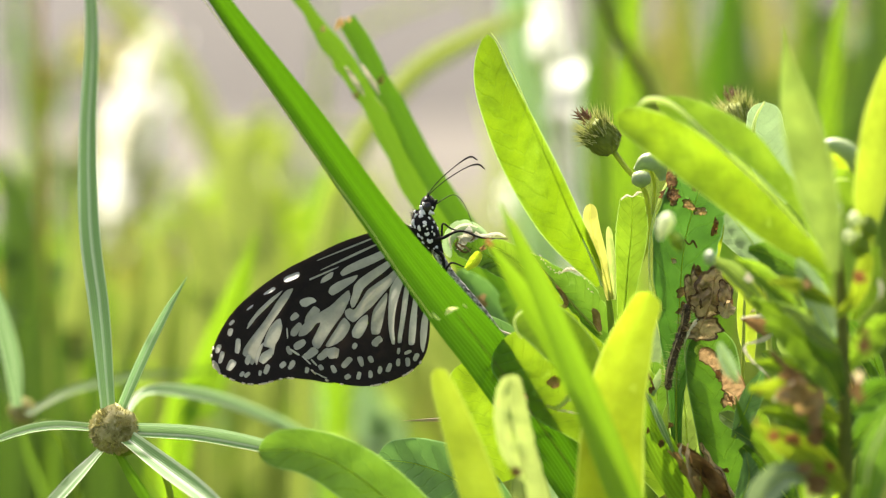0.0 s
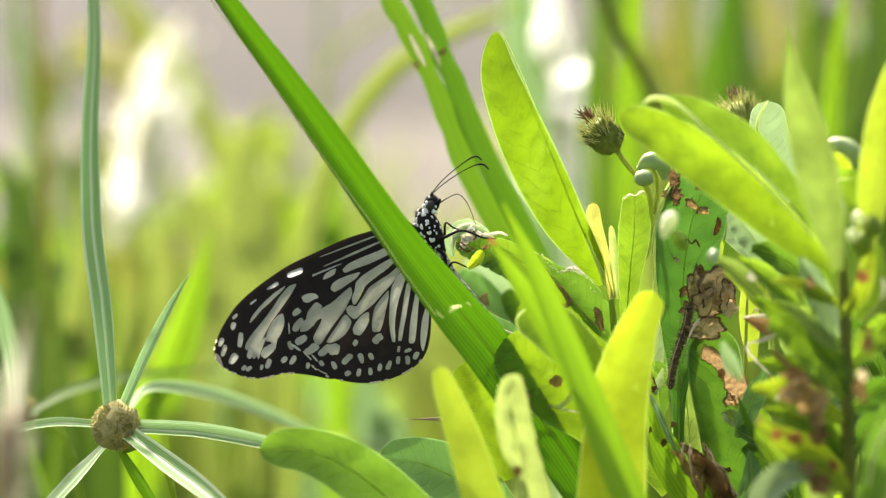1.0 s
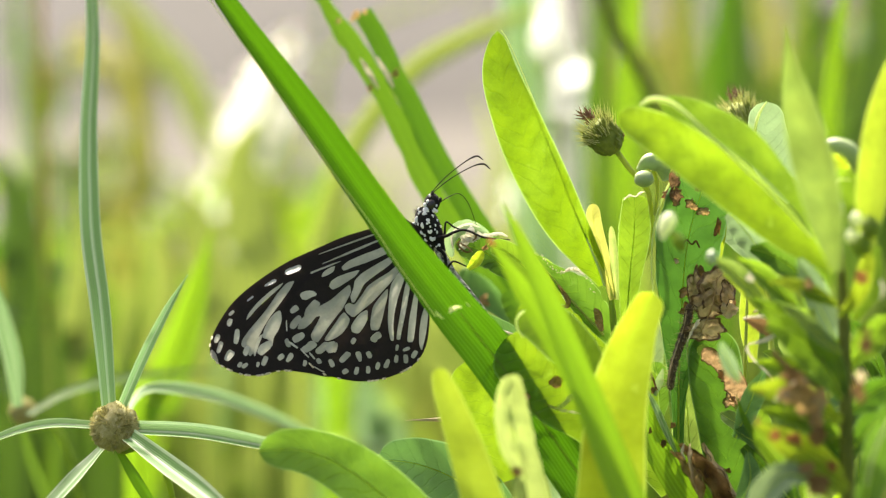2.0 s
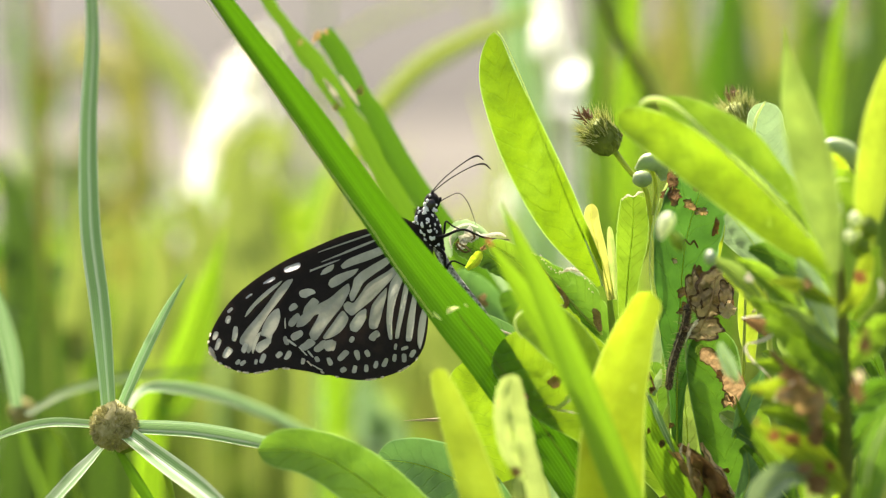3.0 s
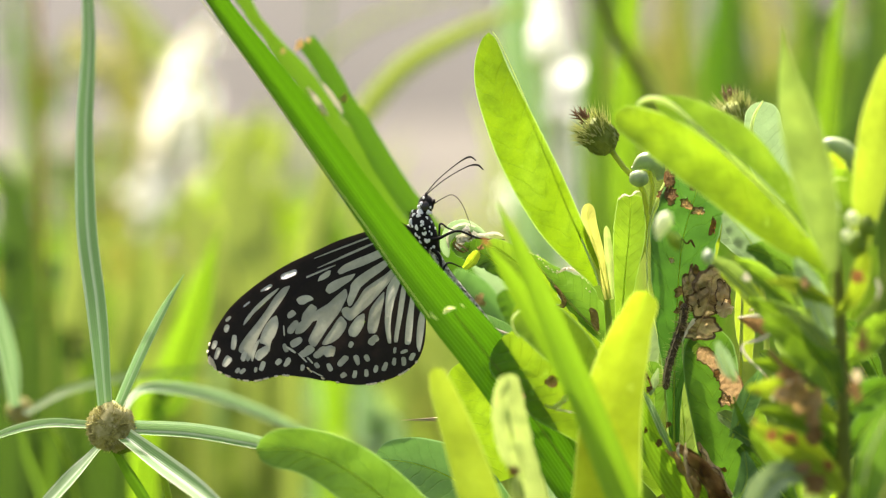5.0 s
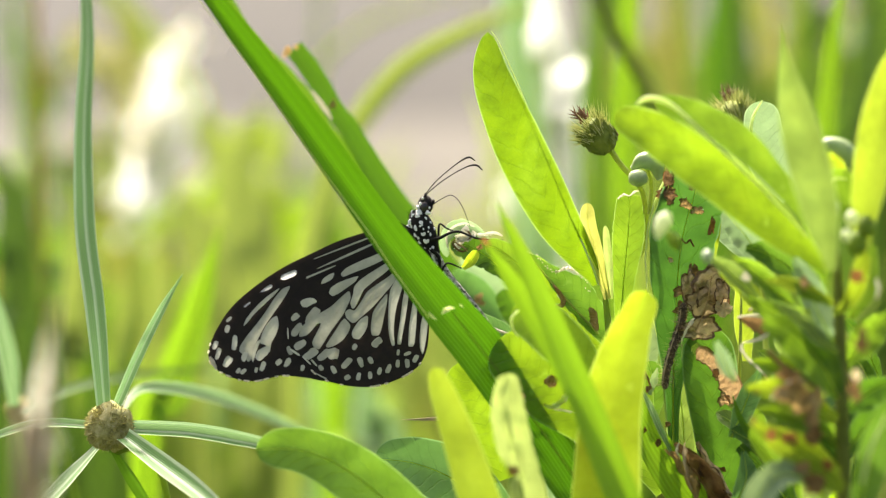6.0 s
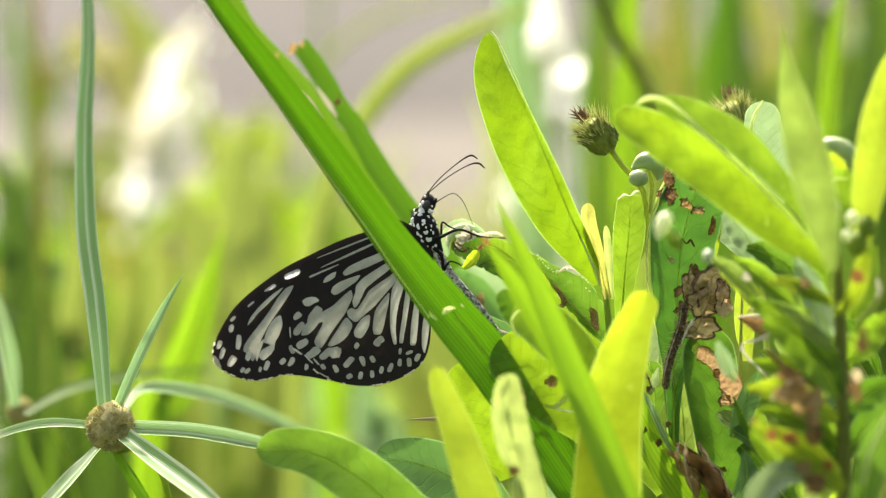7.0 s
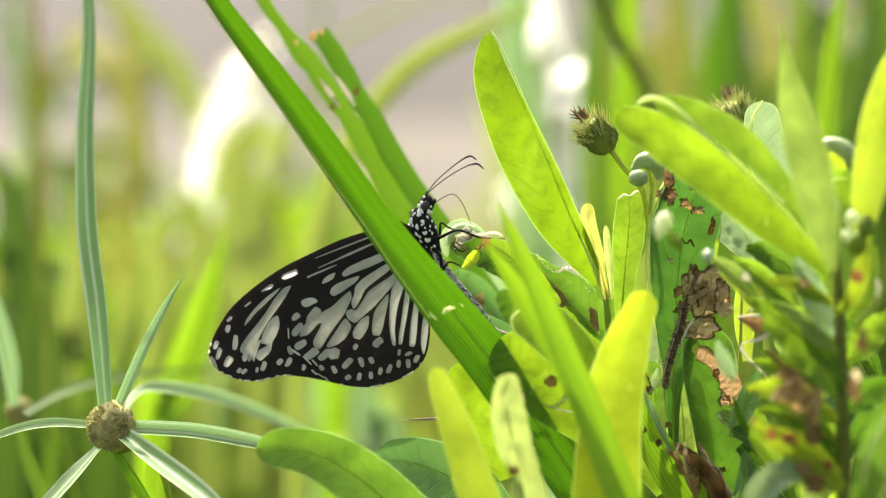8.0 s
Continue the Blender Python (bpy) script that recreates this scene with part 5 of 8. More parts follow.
part("narrow_leaf", strip([(0.05722, 0.45273, 0.27298), (0.04465, 0.45521, 0.29062), (0.03836, 0.45667, 0.30100), (0.03542, 0.45769, 0.30826)], (0.00734, 0.00755, 0.00629, 0.00210,), 0, 24, 30, 8, 0.05, 0.2), BLADE_SOFT, front, "", (0.05722, 0.45273, 0.27298))

# ---- the shrub on the right ----
right = thing("broad_shrub", (0.07053, 0.40523, 0.20089), "leafy green shrub with blighted lower leaves and pale buds", "shrub")
part("stem", tube([(0.07069, 0.40618, 0.20043), (0.07002, 0.41560, 0.26747), (0.06886, 0.41991, 0.29811), (0.06828, 0.42314, 0.32110), (0.06770, 0.42529, 0.33642), (0.06634, 0.42637, 0.34408)], (0.00330, 0.00300, 0.00265, 0.00225, 0.00160, 0.00090,), 40, 9), STEM_SHADE, right, "main stem with its shade put into a dark green")
leaf(right, [(0.06758, 0.43320, 0.33524), (0.05920, 0.43413, 0.34187), (0.05182, 0.43504, 0.34831), (0.04492, 0.43577, 0.35348), (0.03822, 0.43642, 0.35816), (0.02995, 0.43701, 0.36236)], (0.00177, 0.00591, 0.00827, 0.00906, 0.00867, 0.00768, 0.00473,), LEAF, 10, 8, 0.16, 0.0, "near half of a broad folded leaf with a rounded tip", 51, cap=0.06)
leaf(right, [(0.06789, 0.43309, 0.33804), (0.06376, 0.43397, 0.34428), (0.05727, 0.43509, 0.35227), (0.05097, 0.43594, 0.35831), (0.04369, 0.43652, 0.36240), (0.03700, 0.43679, 0.36435)], (0.00079, 0.00256, 0.00433, 0.00571, 0.00492, 0.00256,), LEAF_MID, 12, 6, 0.10, 0.0, "far half of the broad folded leaf", 52, cap=0.1)
part("folded_midrib", tube([(0.03369, 0.43474, 0.36412), (0.03536, 0.43487, 0.36509), (0.03800, 0.43485, 0.36490), (0.04075, 0.43463, 0.36335), (0.04564, 0.43400, 0.35889), (0.05054, 0.43336, 0.35433), (0.05642, 0.43257, 0.34870), (0.06327, 0.43155, 0.34143)], (0.00039, 0.00088, 0.00098, 0.00078, 0.00059, 0.00049, 0.00039, 0.00029,), 50, 6), MARGIN, right, "pale fold along the midrib")
leaf(right, [(0.06481, 0.41243, 0.33834), (0.06227, 0.41413, 0.35042), (0.05946, 0.41570, 0.36156), (0.05740, 0.41700, 0.37085), (0.05646, 0.41810, 0.37865)], (0.00188, 0.00581, 0.00750, 0.00694, 0.00469, 0.00206, 0.00028,), LEAF_SOFT, -10, 22, 0.1, 0.0, "upright pointed leaf", 53, cap=0)
UNDER = leaf(right, [(0.06672, 0.47667, 0.34271), (0.06348, 0.47745, 0.34827), (0.06121, 0.47829, 0.35426), (0.06110, 0.47925, 0.36110)], (0.0043, 0.0092, 0.0084, 0.0032), LEAF_PALE, 10, 12, 0.1, 0.0, "pale underside of a leaf", 54)
part("leaf_margin", tube([(0.06083, 0.47627, 0.36145), (0.05922, 0.47588, 0.35869), (0.05868, 0.47545, 0.35561), (0.05943, 0.47485, 0.35136), (0.06083, 0.47439, 0.34806)], (0.0003, 0.0006, 0.0007, 0.0005, 0.0003), 24, 6), MARGIN, UNDER, "whitish margin")
leaf(right, [(0.07066, 0.41989, 0.34109), (0.07190, 0.42135, 0.35147), (0.07400, 0.42294, 0.36280), (0.07781, 0.42466, 0.37508)], (0.00286, 0.00629, 0.00725, 0.00286,), LEAF_LIME, 0, 20, 0.1, 0.0, "", 55)
NOTCHED = leaf(right, [(0.07264, 0.43649, 0.34425), (0.07056, 0.43694, 0.34749), (0.06987, 0.43741, 0.35082), (0.07026, 0.43766, 0.35258)], (0.00297, 0.00515, 0.00435, 0.00178,), LEAF_MID, 0, 20, 0.1, 0.0, "", 56)
part("leaf_margin", tube([(0.06848, 0.43446, 0.34778), (0.06789, 0.43473, 0.34973), (0.06848, 0.43493, 0.35110), (0.07045, 0.43493, 0.35110)], (0.00020, 0.00039, 0.00039, 0.00020,), 20, 6), MARGIN, NOTCHED, "pale margin")
leaf(right, [(0.07166, 0.44235, 0.35006), (0.06946, 0.44274, 0.35284), (0.06786, 0.44298, 0.35452)], (0.00200, 0.00340, 0.00220,), LEAF_YELLOW, 0, 20, 0.3, 0.0, "", 57)
part("seed_pod", tube([(0.06519, 0.43674, 0.35684), (0.06815, 0.43677, 0.35704), (0.07081, 0.43655, 0.35548), (0.07278, 0.43600, 0.35157)], (0.00099, 0.00256, 0.00316, 0.00118,), 18, 10), BUD, right, "blue-green curved pod")
part("seed_pod", tube([(0.03660, 0.42208, 0.34233), (0.03698, 0.42232, 0.34403), (0.03785, 0.42256, 0.34574), (0.03842, 0.42272, 0.34688)], (0.00077, 0.00230, 0.00268, 0.00115,), 18, 10), BUD_HIGHLIGHT, right, "rounded pod, the sun's highlight put into its pale colour")
part("bud", tube([(0.03868, 0.42621, 0.34293), (0.03984, 0.42599, 0.34140), (0.04062, 0.42577, 0.33987)], (0.00135, 0.00232, 0.00097,), 14, 9), STEM, right, "green shaded bud")
# the two palest buds are sun highlights put into shape and colour
for q, r, m in (((0.06832, 0.41562, 0.34663), 0.0013, BUD_HIGHLIGHT), ((0.06747, 0.41522, 0.34383), 0.0011, BUD_HIGHLIGHT), ((0.07101, 0.41742, 0.34506), 0.0020, STEM), ((0.06985, 0.41801, 0.34211), 0.0022, STEM), ((0.06652, 0.42476, 0.34701), 0.0017, BUD), ((0.04567, 0.42759, 0.33843), 0.0013, BUD_GLOSSY)):
    part("bud", blob(q, (r * 0.8, r * 0.8, r), None, 12, 8, 0.2, r * 9000), m, right, "small hairy bud")


def lower_leaf(points, widths, material, turn, seed, ragged=0.15):
    return leaf(right, points, widths, material, turn, 18, 0.22, 0.0005, "", seed, 24, ragged, cap=0.0)


lower_leaf([(0.05812, 0.45005, 0.33293), (0.05567, 0.45076, 0.33799), (0.05301, 0.45121, 0.34124), (0.05117, 0.45150, 0.34326)], (0.00225, 0.00614, 0.00553, 0.00246,), LEAF_PALE, 10, 61, 0.05)
lower_leaf([(0.06567, 0.44670, 0.33065), (0.06160, 0.44722, 0.33438), (0.05774, 0.44752, 0.33649), (0.05469, 0.44762, 0.33719)], (0.00203, 0.00488, 0.00447, 0.00142,), LEAF_SHADE, 0, 62)
lower_leaf([(0.05490, 0.43350, 0.33021), (0.05045, 0.43413, 0.33470), (0.04661, 0.43452, 0.33743)], (0.00175, 0.00351, 0.00292, 0.00117,), LEAF_SOFT, 20, 63)
lower_leaf([(0.05880, 0.44387, 0.32494), (0.05405, 0.44468, 0.33066), (0.04979, 0.44501, 0.33306)], (0.00152, 0.00364, 0.00283, 0.00081,), LEAF_YELLOW, -10, 64)
lower_leaf([(0.06104, 0.43132, 0.32906), (0.05612, 0.43194, 0.33344), (0.05189, 0.43241, 0.33675)], (0.00194, 0.00407, 0.00310, 0.00097,), LEAF_MID, 25, 65)
lower_leaf([(0.06060, 0.43562, 0.33087), (0.05565, 0.43619, 0.33500), (0.05118, 0.43652, 0.33725)], (0.00147, 0.00294, 0.00254, 0.00078,), LEAF_MID, -30, 75)
lower_leaf([(0.06685, 0.42564, 0.32458), (0.06432, 0.42639, 0.32987), (0.06218, 0.42710, 0.33497), (0.06063, 0.42757, 0.33824)], (0.00240, 0.00527, 0.00441, 0.00115,), LEAF_PALE, 14, 66, 0.05)
lower_leaf([(0.06829, 0.42853, 0.32358), (0.06261, 0.42899, 0.32677), (0.05674, 0.42928, 0.32890), (0.05302, 0.42959, 0.33103)], (0.00193, 0.00463, 0.00405, 0.00096,), LEAF_MID, -10, 67)
lower_leaf([(0.06774, 0.42128, 0.31507), (0.06445, 0.42212, 0.32109), (0.05982, 0.42279, 0.32586), (0.05481, 0.42307, 0.32778)], (0.00285, 0.00704, 0.00742, 0.00247,), LEAF_MID, 8, 68, 0.05)
lower_leaf([(0.06837, 0.42534, 0.31525), (0.06310, 0.42579, 0.31843), (0.05824, 0.42595, 0.31959), (0.05356, 0.42606, 0.32036)], (0.00173, 0.00480, 0.00423, 0.00115,), LEAF, 20, 69)
lower_leaf([(0.05056, 0.42660, 0.31698), (0.04880, 0.42704, 0.32017), (0.04744, 0.42753, 0.32365)], (0.00096, 0.00270, 0.00250, 0.00096,), LEAF_PALE, 0, 70, 0.05)
BLIGHT = lower_leaf([(0.06722, 0.41878, 0.31166), (0.06204, 0.41917, 0.31442), (0.05723, 0.41946, 0.31652), (0.05167, 0.41955, 0.31708)], (0.00189, 0.00568, 0.00549, 0.00133,), LEAF_BLIGHT, 6, 71)
lower_leaf([(0.06769, 0.42112, 0.30673), (0.06306, 0.42163, 0.31037), (0.05880, 0.42188, 0.31209), (0.05416, 0.42198, 0.31286)], (0.00172, 0.00477, 0.00439, 0.00095,), LEAF, 24, 90)
lower_leaf([(0.06816, 0.42419, 0.30704), (0.06486, 0.42490, 0.31206), (0.06310, 0.42538, 0.31553), (0.06232, 0.42588, 0.31910)], (0.00154, 0.00384, 0.00346, 0.00077,), LEAF_MID, -30, 91)
BLIGHT_LOW = lower_leaf([(0.06691, 0.41559, 0.30327), (0.06175, 0.41608, 0.30687), (0.05716, 0.41638, 0.30895), (0.05219, 0.41678, 0.31179)], (0.00207, 0.00528, 0.00509, 0.00113,), LEAF_BLIGHT, -12, 72)
lower_leaf([(0.06805, 0.42161, 0.30306), (0.06359, 0.42229, 0.30786), (0.06010, 0.42261, 0.31016), (0.05699, 0.42266, 0.31054)], (0.00153, 0.00440, 0.00382, 0.00096,), LEAF_DEEP_SHADE, 20, 92)
lower_leaf([(0.06040, 0.42604, 0.29864), (0.05708, 0.42669, 0.30330), (0.05471, 0.42711, 0.30621), (0.05354, 0.42740, 0.30835)], (0.00116, 0.00329, 0.00290, 0.00077,), LEAF_MID, 10, 93)
lower_leaf([(0.06769, 0.42287, 0.31918), (0.06402, 0.42338, 0.32282), (0.06247, 0.42395, 0.32684), (0.06266, 0.42441, 0.33020)], (0.00114, 0.00343, 0.00305, 0.00076,), LEAF_LIME, 20, 94)
lower_leaf([(0.06706, 0.41940, 0.32326), (0.06381, 0.41973, 0.32562), (0.05978, 0.42027, 0.32943), (0.05653, 0.42053, 0.33132)], (0.00113, 0.00321, 0.00283, 0.00057,), LEAF_SOFT, 30, 95)
lower_leaf([(0.06747, 0.42547, 0.33051), (0.06320, 0.42577, 0.33262), (0.05894, 0.42601, 0.33436), (0.05544, 0.42604, 0.33455)], (0.00115, 0.00306, 0.00268, 0.00057,), LEAF_LIME, -20, 96)
lower_leaf([(0.06096, 0.43366, 0.32417), (0.05601, 0.43428, 0.32858), (0.05225, 0.43463, 0.33102)], (0.00098, 0.00293, 0.00254, 0.00078,), LEAF_SOFT, 20, 97)
lower_leaf([(0.06720, 0.41225, 0.30113), (0.06264, 0.41270, 0.30433), (0.05752, 0.41299, 0.30640)], (0.00234, 0.00487, 0.00393, 0.00131,), LEAF_LIME, 10, 73)
lower_leaf([(0.05320, 0.45267, 0.30133), (0.05507, 0.45330, 0.30576), (0.05673, 0.45387, 0.30988), (0.05840, 0.45439, 0.31358)], (0.00156, 0.00416, 0.00416, 0.00104,), LEAF_TEAL, 10, 74, 0.05)
lower_leaf([(0.06425, 0.44891, 0.28896), (0.05907, 0.44985, 0.29561), (0.05442, 0.45050, 0.30023)], (0.00310, 0.00641, 0.00538, 0.00207,), LEAF_DEEP_SHADE, 0, 76)
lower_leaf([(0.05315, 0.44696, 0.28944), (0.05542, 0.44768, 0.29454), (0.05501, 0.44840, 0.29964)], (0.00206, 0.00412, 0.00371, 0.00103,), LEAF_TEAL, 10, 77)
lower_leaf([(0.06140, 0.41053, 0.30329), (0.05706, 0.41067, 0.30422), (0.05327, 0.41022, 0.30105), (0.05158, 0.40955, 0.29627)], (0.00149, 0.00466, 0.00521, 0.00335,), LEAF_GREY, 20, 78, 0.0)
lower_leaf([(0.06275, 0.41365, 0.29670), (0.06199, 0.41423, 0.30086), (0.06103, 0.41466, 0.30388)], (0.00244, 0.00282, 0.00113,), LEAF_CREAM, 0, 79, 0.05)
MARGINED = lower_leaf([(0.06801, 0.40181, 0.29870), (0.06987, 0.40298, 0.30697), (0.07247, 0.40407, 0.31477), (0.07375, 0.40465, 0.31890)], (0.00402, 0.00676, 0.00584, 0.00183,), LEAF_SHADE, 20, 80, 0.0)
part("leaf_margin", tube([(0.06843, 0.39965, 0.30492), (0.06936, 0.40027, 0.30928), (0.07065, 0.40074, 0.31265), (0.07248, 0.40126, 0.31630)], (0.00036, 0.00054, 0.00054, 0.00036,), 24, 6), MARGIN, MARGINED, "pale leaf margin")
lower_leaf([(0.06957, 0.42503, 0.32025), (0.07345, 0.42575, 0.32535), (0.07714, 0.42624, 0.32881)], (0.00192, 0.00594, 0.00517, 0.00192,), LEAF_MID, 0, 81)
lower_leaf([(0.06989, 0.42588, 0.31186), (0.07399, 0.42634, 0.31515), (0.07809, 0.42659, 0.31688)], (0.00193, 0.00558, 0.00501, 0.00193,), LEAF_DEEP_SHADE, 10, 82)
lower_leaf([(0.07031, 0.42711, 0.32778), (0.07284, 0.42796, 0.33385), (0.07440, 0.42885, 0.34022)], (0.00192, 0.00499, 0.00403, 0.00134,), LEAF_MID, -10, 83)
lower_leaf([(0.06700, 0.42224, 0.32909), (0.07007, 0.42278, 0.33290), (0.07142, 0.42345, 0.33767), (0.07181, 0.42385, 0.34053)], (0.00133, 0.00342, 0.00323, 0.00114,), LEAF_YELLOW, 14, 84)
lower_leaf([(0.07021, 0.42685, 0.30446), (0.07472, 0.42765, 0.31009), (0.07904, 0.42795, 0.31223)], (0.00193, 0.00580, 0.00484, 0.00193,), LEAF_DEEP_SHADE, 10, 85)
part("narrow_leaf", strip([(0.06119, 0.44768, 0.29454), (0.05727, 0.44854, 0.30066), (0.05439, 0.44923, 0.30556), (0.05295, 0.44983, 0.30984)], (0.00103, 0.00144, 0.00124, 0.00031,), 10, 20, 24, 6, 0.05), BLADE, right, "thin dark leaf")
part("narrow_leaf", strip([(0.05997, 0.44503, 0.29726), (0.06140, 0.44546, 0.30030), (0.06242, 0.44582, 0.30283)], (0.00051, 0.00082, 0.00031,), 10, 20, 20, 5, 0.05), LEAF_PALE, right, "thin pale leaf")
part("narrow_leaf", strip([(0.06343, 0.44189, 0.29642), (0.06262, 0.44231, 0.29944), (0.06201, 0.44266, 0.30196)], (0.00041, 0.00071, 0.00030,), 10, 20, 20, 5, 0.05), LEAF_CREAM, right, "thin pale leaf")
for q, s, asp, ln, sd, mt in (((0.06001, 0.41589, 0.31625), 0.0056, 1.15, 25, 81, DEAD), ((0.06229, 0.41545, 0.31305), 0.0038, 0.8, 10, 82, DEAD), ((0.05869, 0.41790, 0.31975), 0.0030, 1.6, 25, 84, BROWN), ((0.06305, 0.41594, 0.31663), 0.0034, 0.7, -10, 85, DEAD)):
    patch(BLIGHT, q, s, mt, "dead_patch", sd, 0.35, "brown dried patch", 0.0008, asp, ln)
for q, s, asp, ln, sd, mt in (((0.05531, 0.41406, 0.31043), 0.0020, 1.0, 0, 86, RUST), ((0.05816, 0.41396, 0.30968), 0.0022, 1.2, 10, 87, RUST), ((0.06465, 0.41237, 0.30558), 0.0022, 0.7, 0, 88, RUST), ((0.06208, 0.40996, 0.30284), 0.0034, 1.2, 20, 89, BROWN), ((0.06034, 0.41134, 0.30542), 0.0020, 1.6, 0, 90, SCAR), ((0.05238, 0.41539, 0.31267), 0.0016, 0.5, 10, 91, BROWN), ((0.06234, 0.41404, 0.31025), 0.0030, 1.0, 0, 92, BROWN)):
    patch(BLIGHT_LOW, q, s, mt, "dead_patch", sd, 0.35, "brown dried patch", 0.0008, asp, ln)
for q, s, asp, ln, sd, mt in (((0.06989, 0.41972, 0.33629), 0.0019, 1.5, 10, 93, RUST), ((0.06717, 0.40118, 0.32296), 0.0018, 0.9, 0, 94, TAN), ((0.06707, 0.40134, 0.32049), 0.0040, 0.5, 0, 95, BROWN), ((0.06817, 0.40249, 0.32868), 0.0050, 0.4, 5, 96, BROWN), ((0.05300, 0.43306, 0.33426), 0.0018, 0.9, 0, 97, CURL), ((0.06200, 0.42502, 0.33451), 0.0026, 0.5, -20, 98, SCAR)):
    patch(right, q, s, mt, "dead_patch", sd, 0.3, "brown dried patch", 0.0005, asp, ln)
part("curled_rim", strip([(0.05537, 0.41535, 0.31598), (0.05670, 0.41556, 0.31748), (0.05823, 0.41572, 0.31862), (0.05879, 0.41583, 0.31937)], (0.00056, 0.00131, 0.00113, 0.00038,), 20, 30, 20, 6, 0.8, 0, 4, None, 0.5), CURL, right, "bleached curled leaf scrap")
part("curled_rim", strip([(0.07324, 0.41869, 0.33259), (0.07362, 0.41893, 0.33429), (0.07324, 0.41917, 0.33598)], (0.00038, 0.00075, 0.00047,), 20, 30, 20, 6, 0.8, 0, 4, None, 0.5), CURL, right, "bleached leaf margin")
part("twig", tube([(0.05564, 0.42141, 0.32318), (0.05776, 0.42109, 0.32089), (0.06045, 0.42079, 0.31879), (0.06430, 0.42047, 0.31651)], (0.00095, 0.00085, 0.00076, 0.00066,), 20, 6), BROWN, right, "dry brown twig")
rng = random.Random(83)
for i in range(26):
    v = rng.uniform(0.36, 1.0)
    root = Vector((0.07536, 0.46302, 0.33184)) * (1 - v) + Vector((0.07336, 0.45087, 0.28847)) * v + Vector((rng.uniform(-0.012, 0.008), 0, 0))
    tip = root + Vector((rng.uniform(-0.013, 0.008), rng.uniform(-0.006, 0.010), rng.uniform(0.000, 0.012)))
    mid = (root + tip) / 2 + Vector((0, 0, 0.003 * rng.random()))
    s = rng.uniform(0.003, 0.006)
    leaf(right, [root, mid, tip], (0.002, s, s * 0.85, 0.001), (LEAF_MID, LEAF_DEEP_SHADE, LEAF_TEAL, LEAF_DEEP_SHADE, LEAF_SOFT, LEAF, LEAF_MID)[i % 7], rng.uniform(-50, 50), 18, 0.25, 0.0004, "", 200 + i, 14, 0.2)

# ---- dead leaves and buds ----
def ruffled(owner, at, wide, tall, material, seed):
    """One thin dry sheet with a lobed outline and deep soft ruffles."""
    rng = random.Random(seed)
    waves = [(k, rng.uniform(0.10, 0.20) / k ** 0.5, rng.uniform(0, math.tau)) for k in (2, 3, 5, 7, 11)]
    bm = bmesh.new()
    uv = bm.loops.layers.uv.verify()
    rings, sides = 16, 72
    grid = []
    for r in range(rings + 1):
        row = []
        for k in range(sides):
            a = k * math.tau / sides
            reach = (1 + sum(m * math.sin(f * a + p) for f, m, p in waves)) * r / rings
            q = Vector((math.cos(a) * wide * 0.5 * reach, 0, math.sin(a) * tall * 0.5 * reach))
            s = Vector((q.x, q.z, seed * 0.01)) / 0.0016
            q.y = 0.0011 * noise.noise(s * 0.6) + 0.0007 * noise.noise(s * 1.3) - 0.0006 * (r / rings) ** 2 * math.sin(6 * a + seed)
            row.append(bm.verts.new(Vector(at) + q))
        grid.append(row)
    for r in range(rings):
        for k in range(sides):
            n = (k + 1) % sides
            f = bm.faces.new((grid[r][k], grid[r + 1][k], grid[r + 1][n], grid[r][n]))
            f.smooth = True
            for loop, rr in zip(f.loops, (r, r + 1, r + 1, r)):
                loop[uv].uv = (rr / rings, k / sides)
    bmesh.ops.remove_doubles(bm, verts=grid[0], dist=1e-6)
    return part("fold", bm, material, owner)


dead_curl = thing("dead_leaf", (0.04894, 0.46496, 0.32406), "crumpled tan dead leaf caught on a green leaf", "dead leaf")
for at, wide, tall, m, seed in (((0.05053, 0.46435, 0.32695), 0.00735, 0.00882, CRUMPLED, 3), ((0.04815, 0.46284, 0.31981), 0.00798, 0.00441, CRUMPLED, 8), ((0.04889, 0.46452, 0.32456), 0.00672, 0.00525, CRUMPLED, 5), ((0.05264, 0.46286, 0.32355), 0.00357, 0.00273, TAN, 12), ((0.04645, 0.46586, 0.32692), 0.00315, 0.00693, CRUMPLED, 14), ((0.05226, 0.46281, 0.32676), 0.00315, 0.00420, CRUMPLED, 17)):
    ruffled(dead_curl, at, wide, tall, m, seed)
part("vein", tube([(0.04705, 0.46028, 0.31951), (0.04852, 0.46072, 0.32263), (0.04957, 0.46115, 0.32575), (0.05021, 0.46174, 0.32991)], (0.0002, 0.0003, 0.0002), 16, 5), DEAD, dead_curl)
part("curled_edge", strip([(0.04464, 0.46007, 0.31805), (0.04537, 0.46034, 0.31992), (0.04642, 0.46057, 0.32159), (0.04705, 0.46066, 0.32221)], (0.00032, 0.00074, 0.00095, 0.00032,), 25, 40, 44, 6, 1.1, 0, 4, None, 0.7), CURL, dead_curl, "bleached curled edge")
dead_base = thing("dead_leaf", (0.04884, 0.45535, 0.29166), "dark brown shrivelled leaf low in the shrub", "dead leaf")
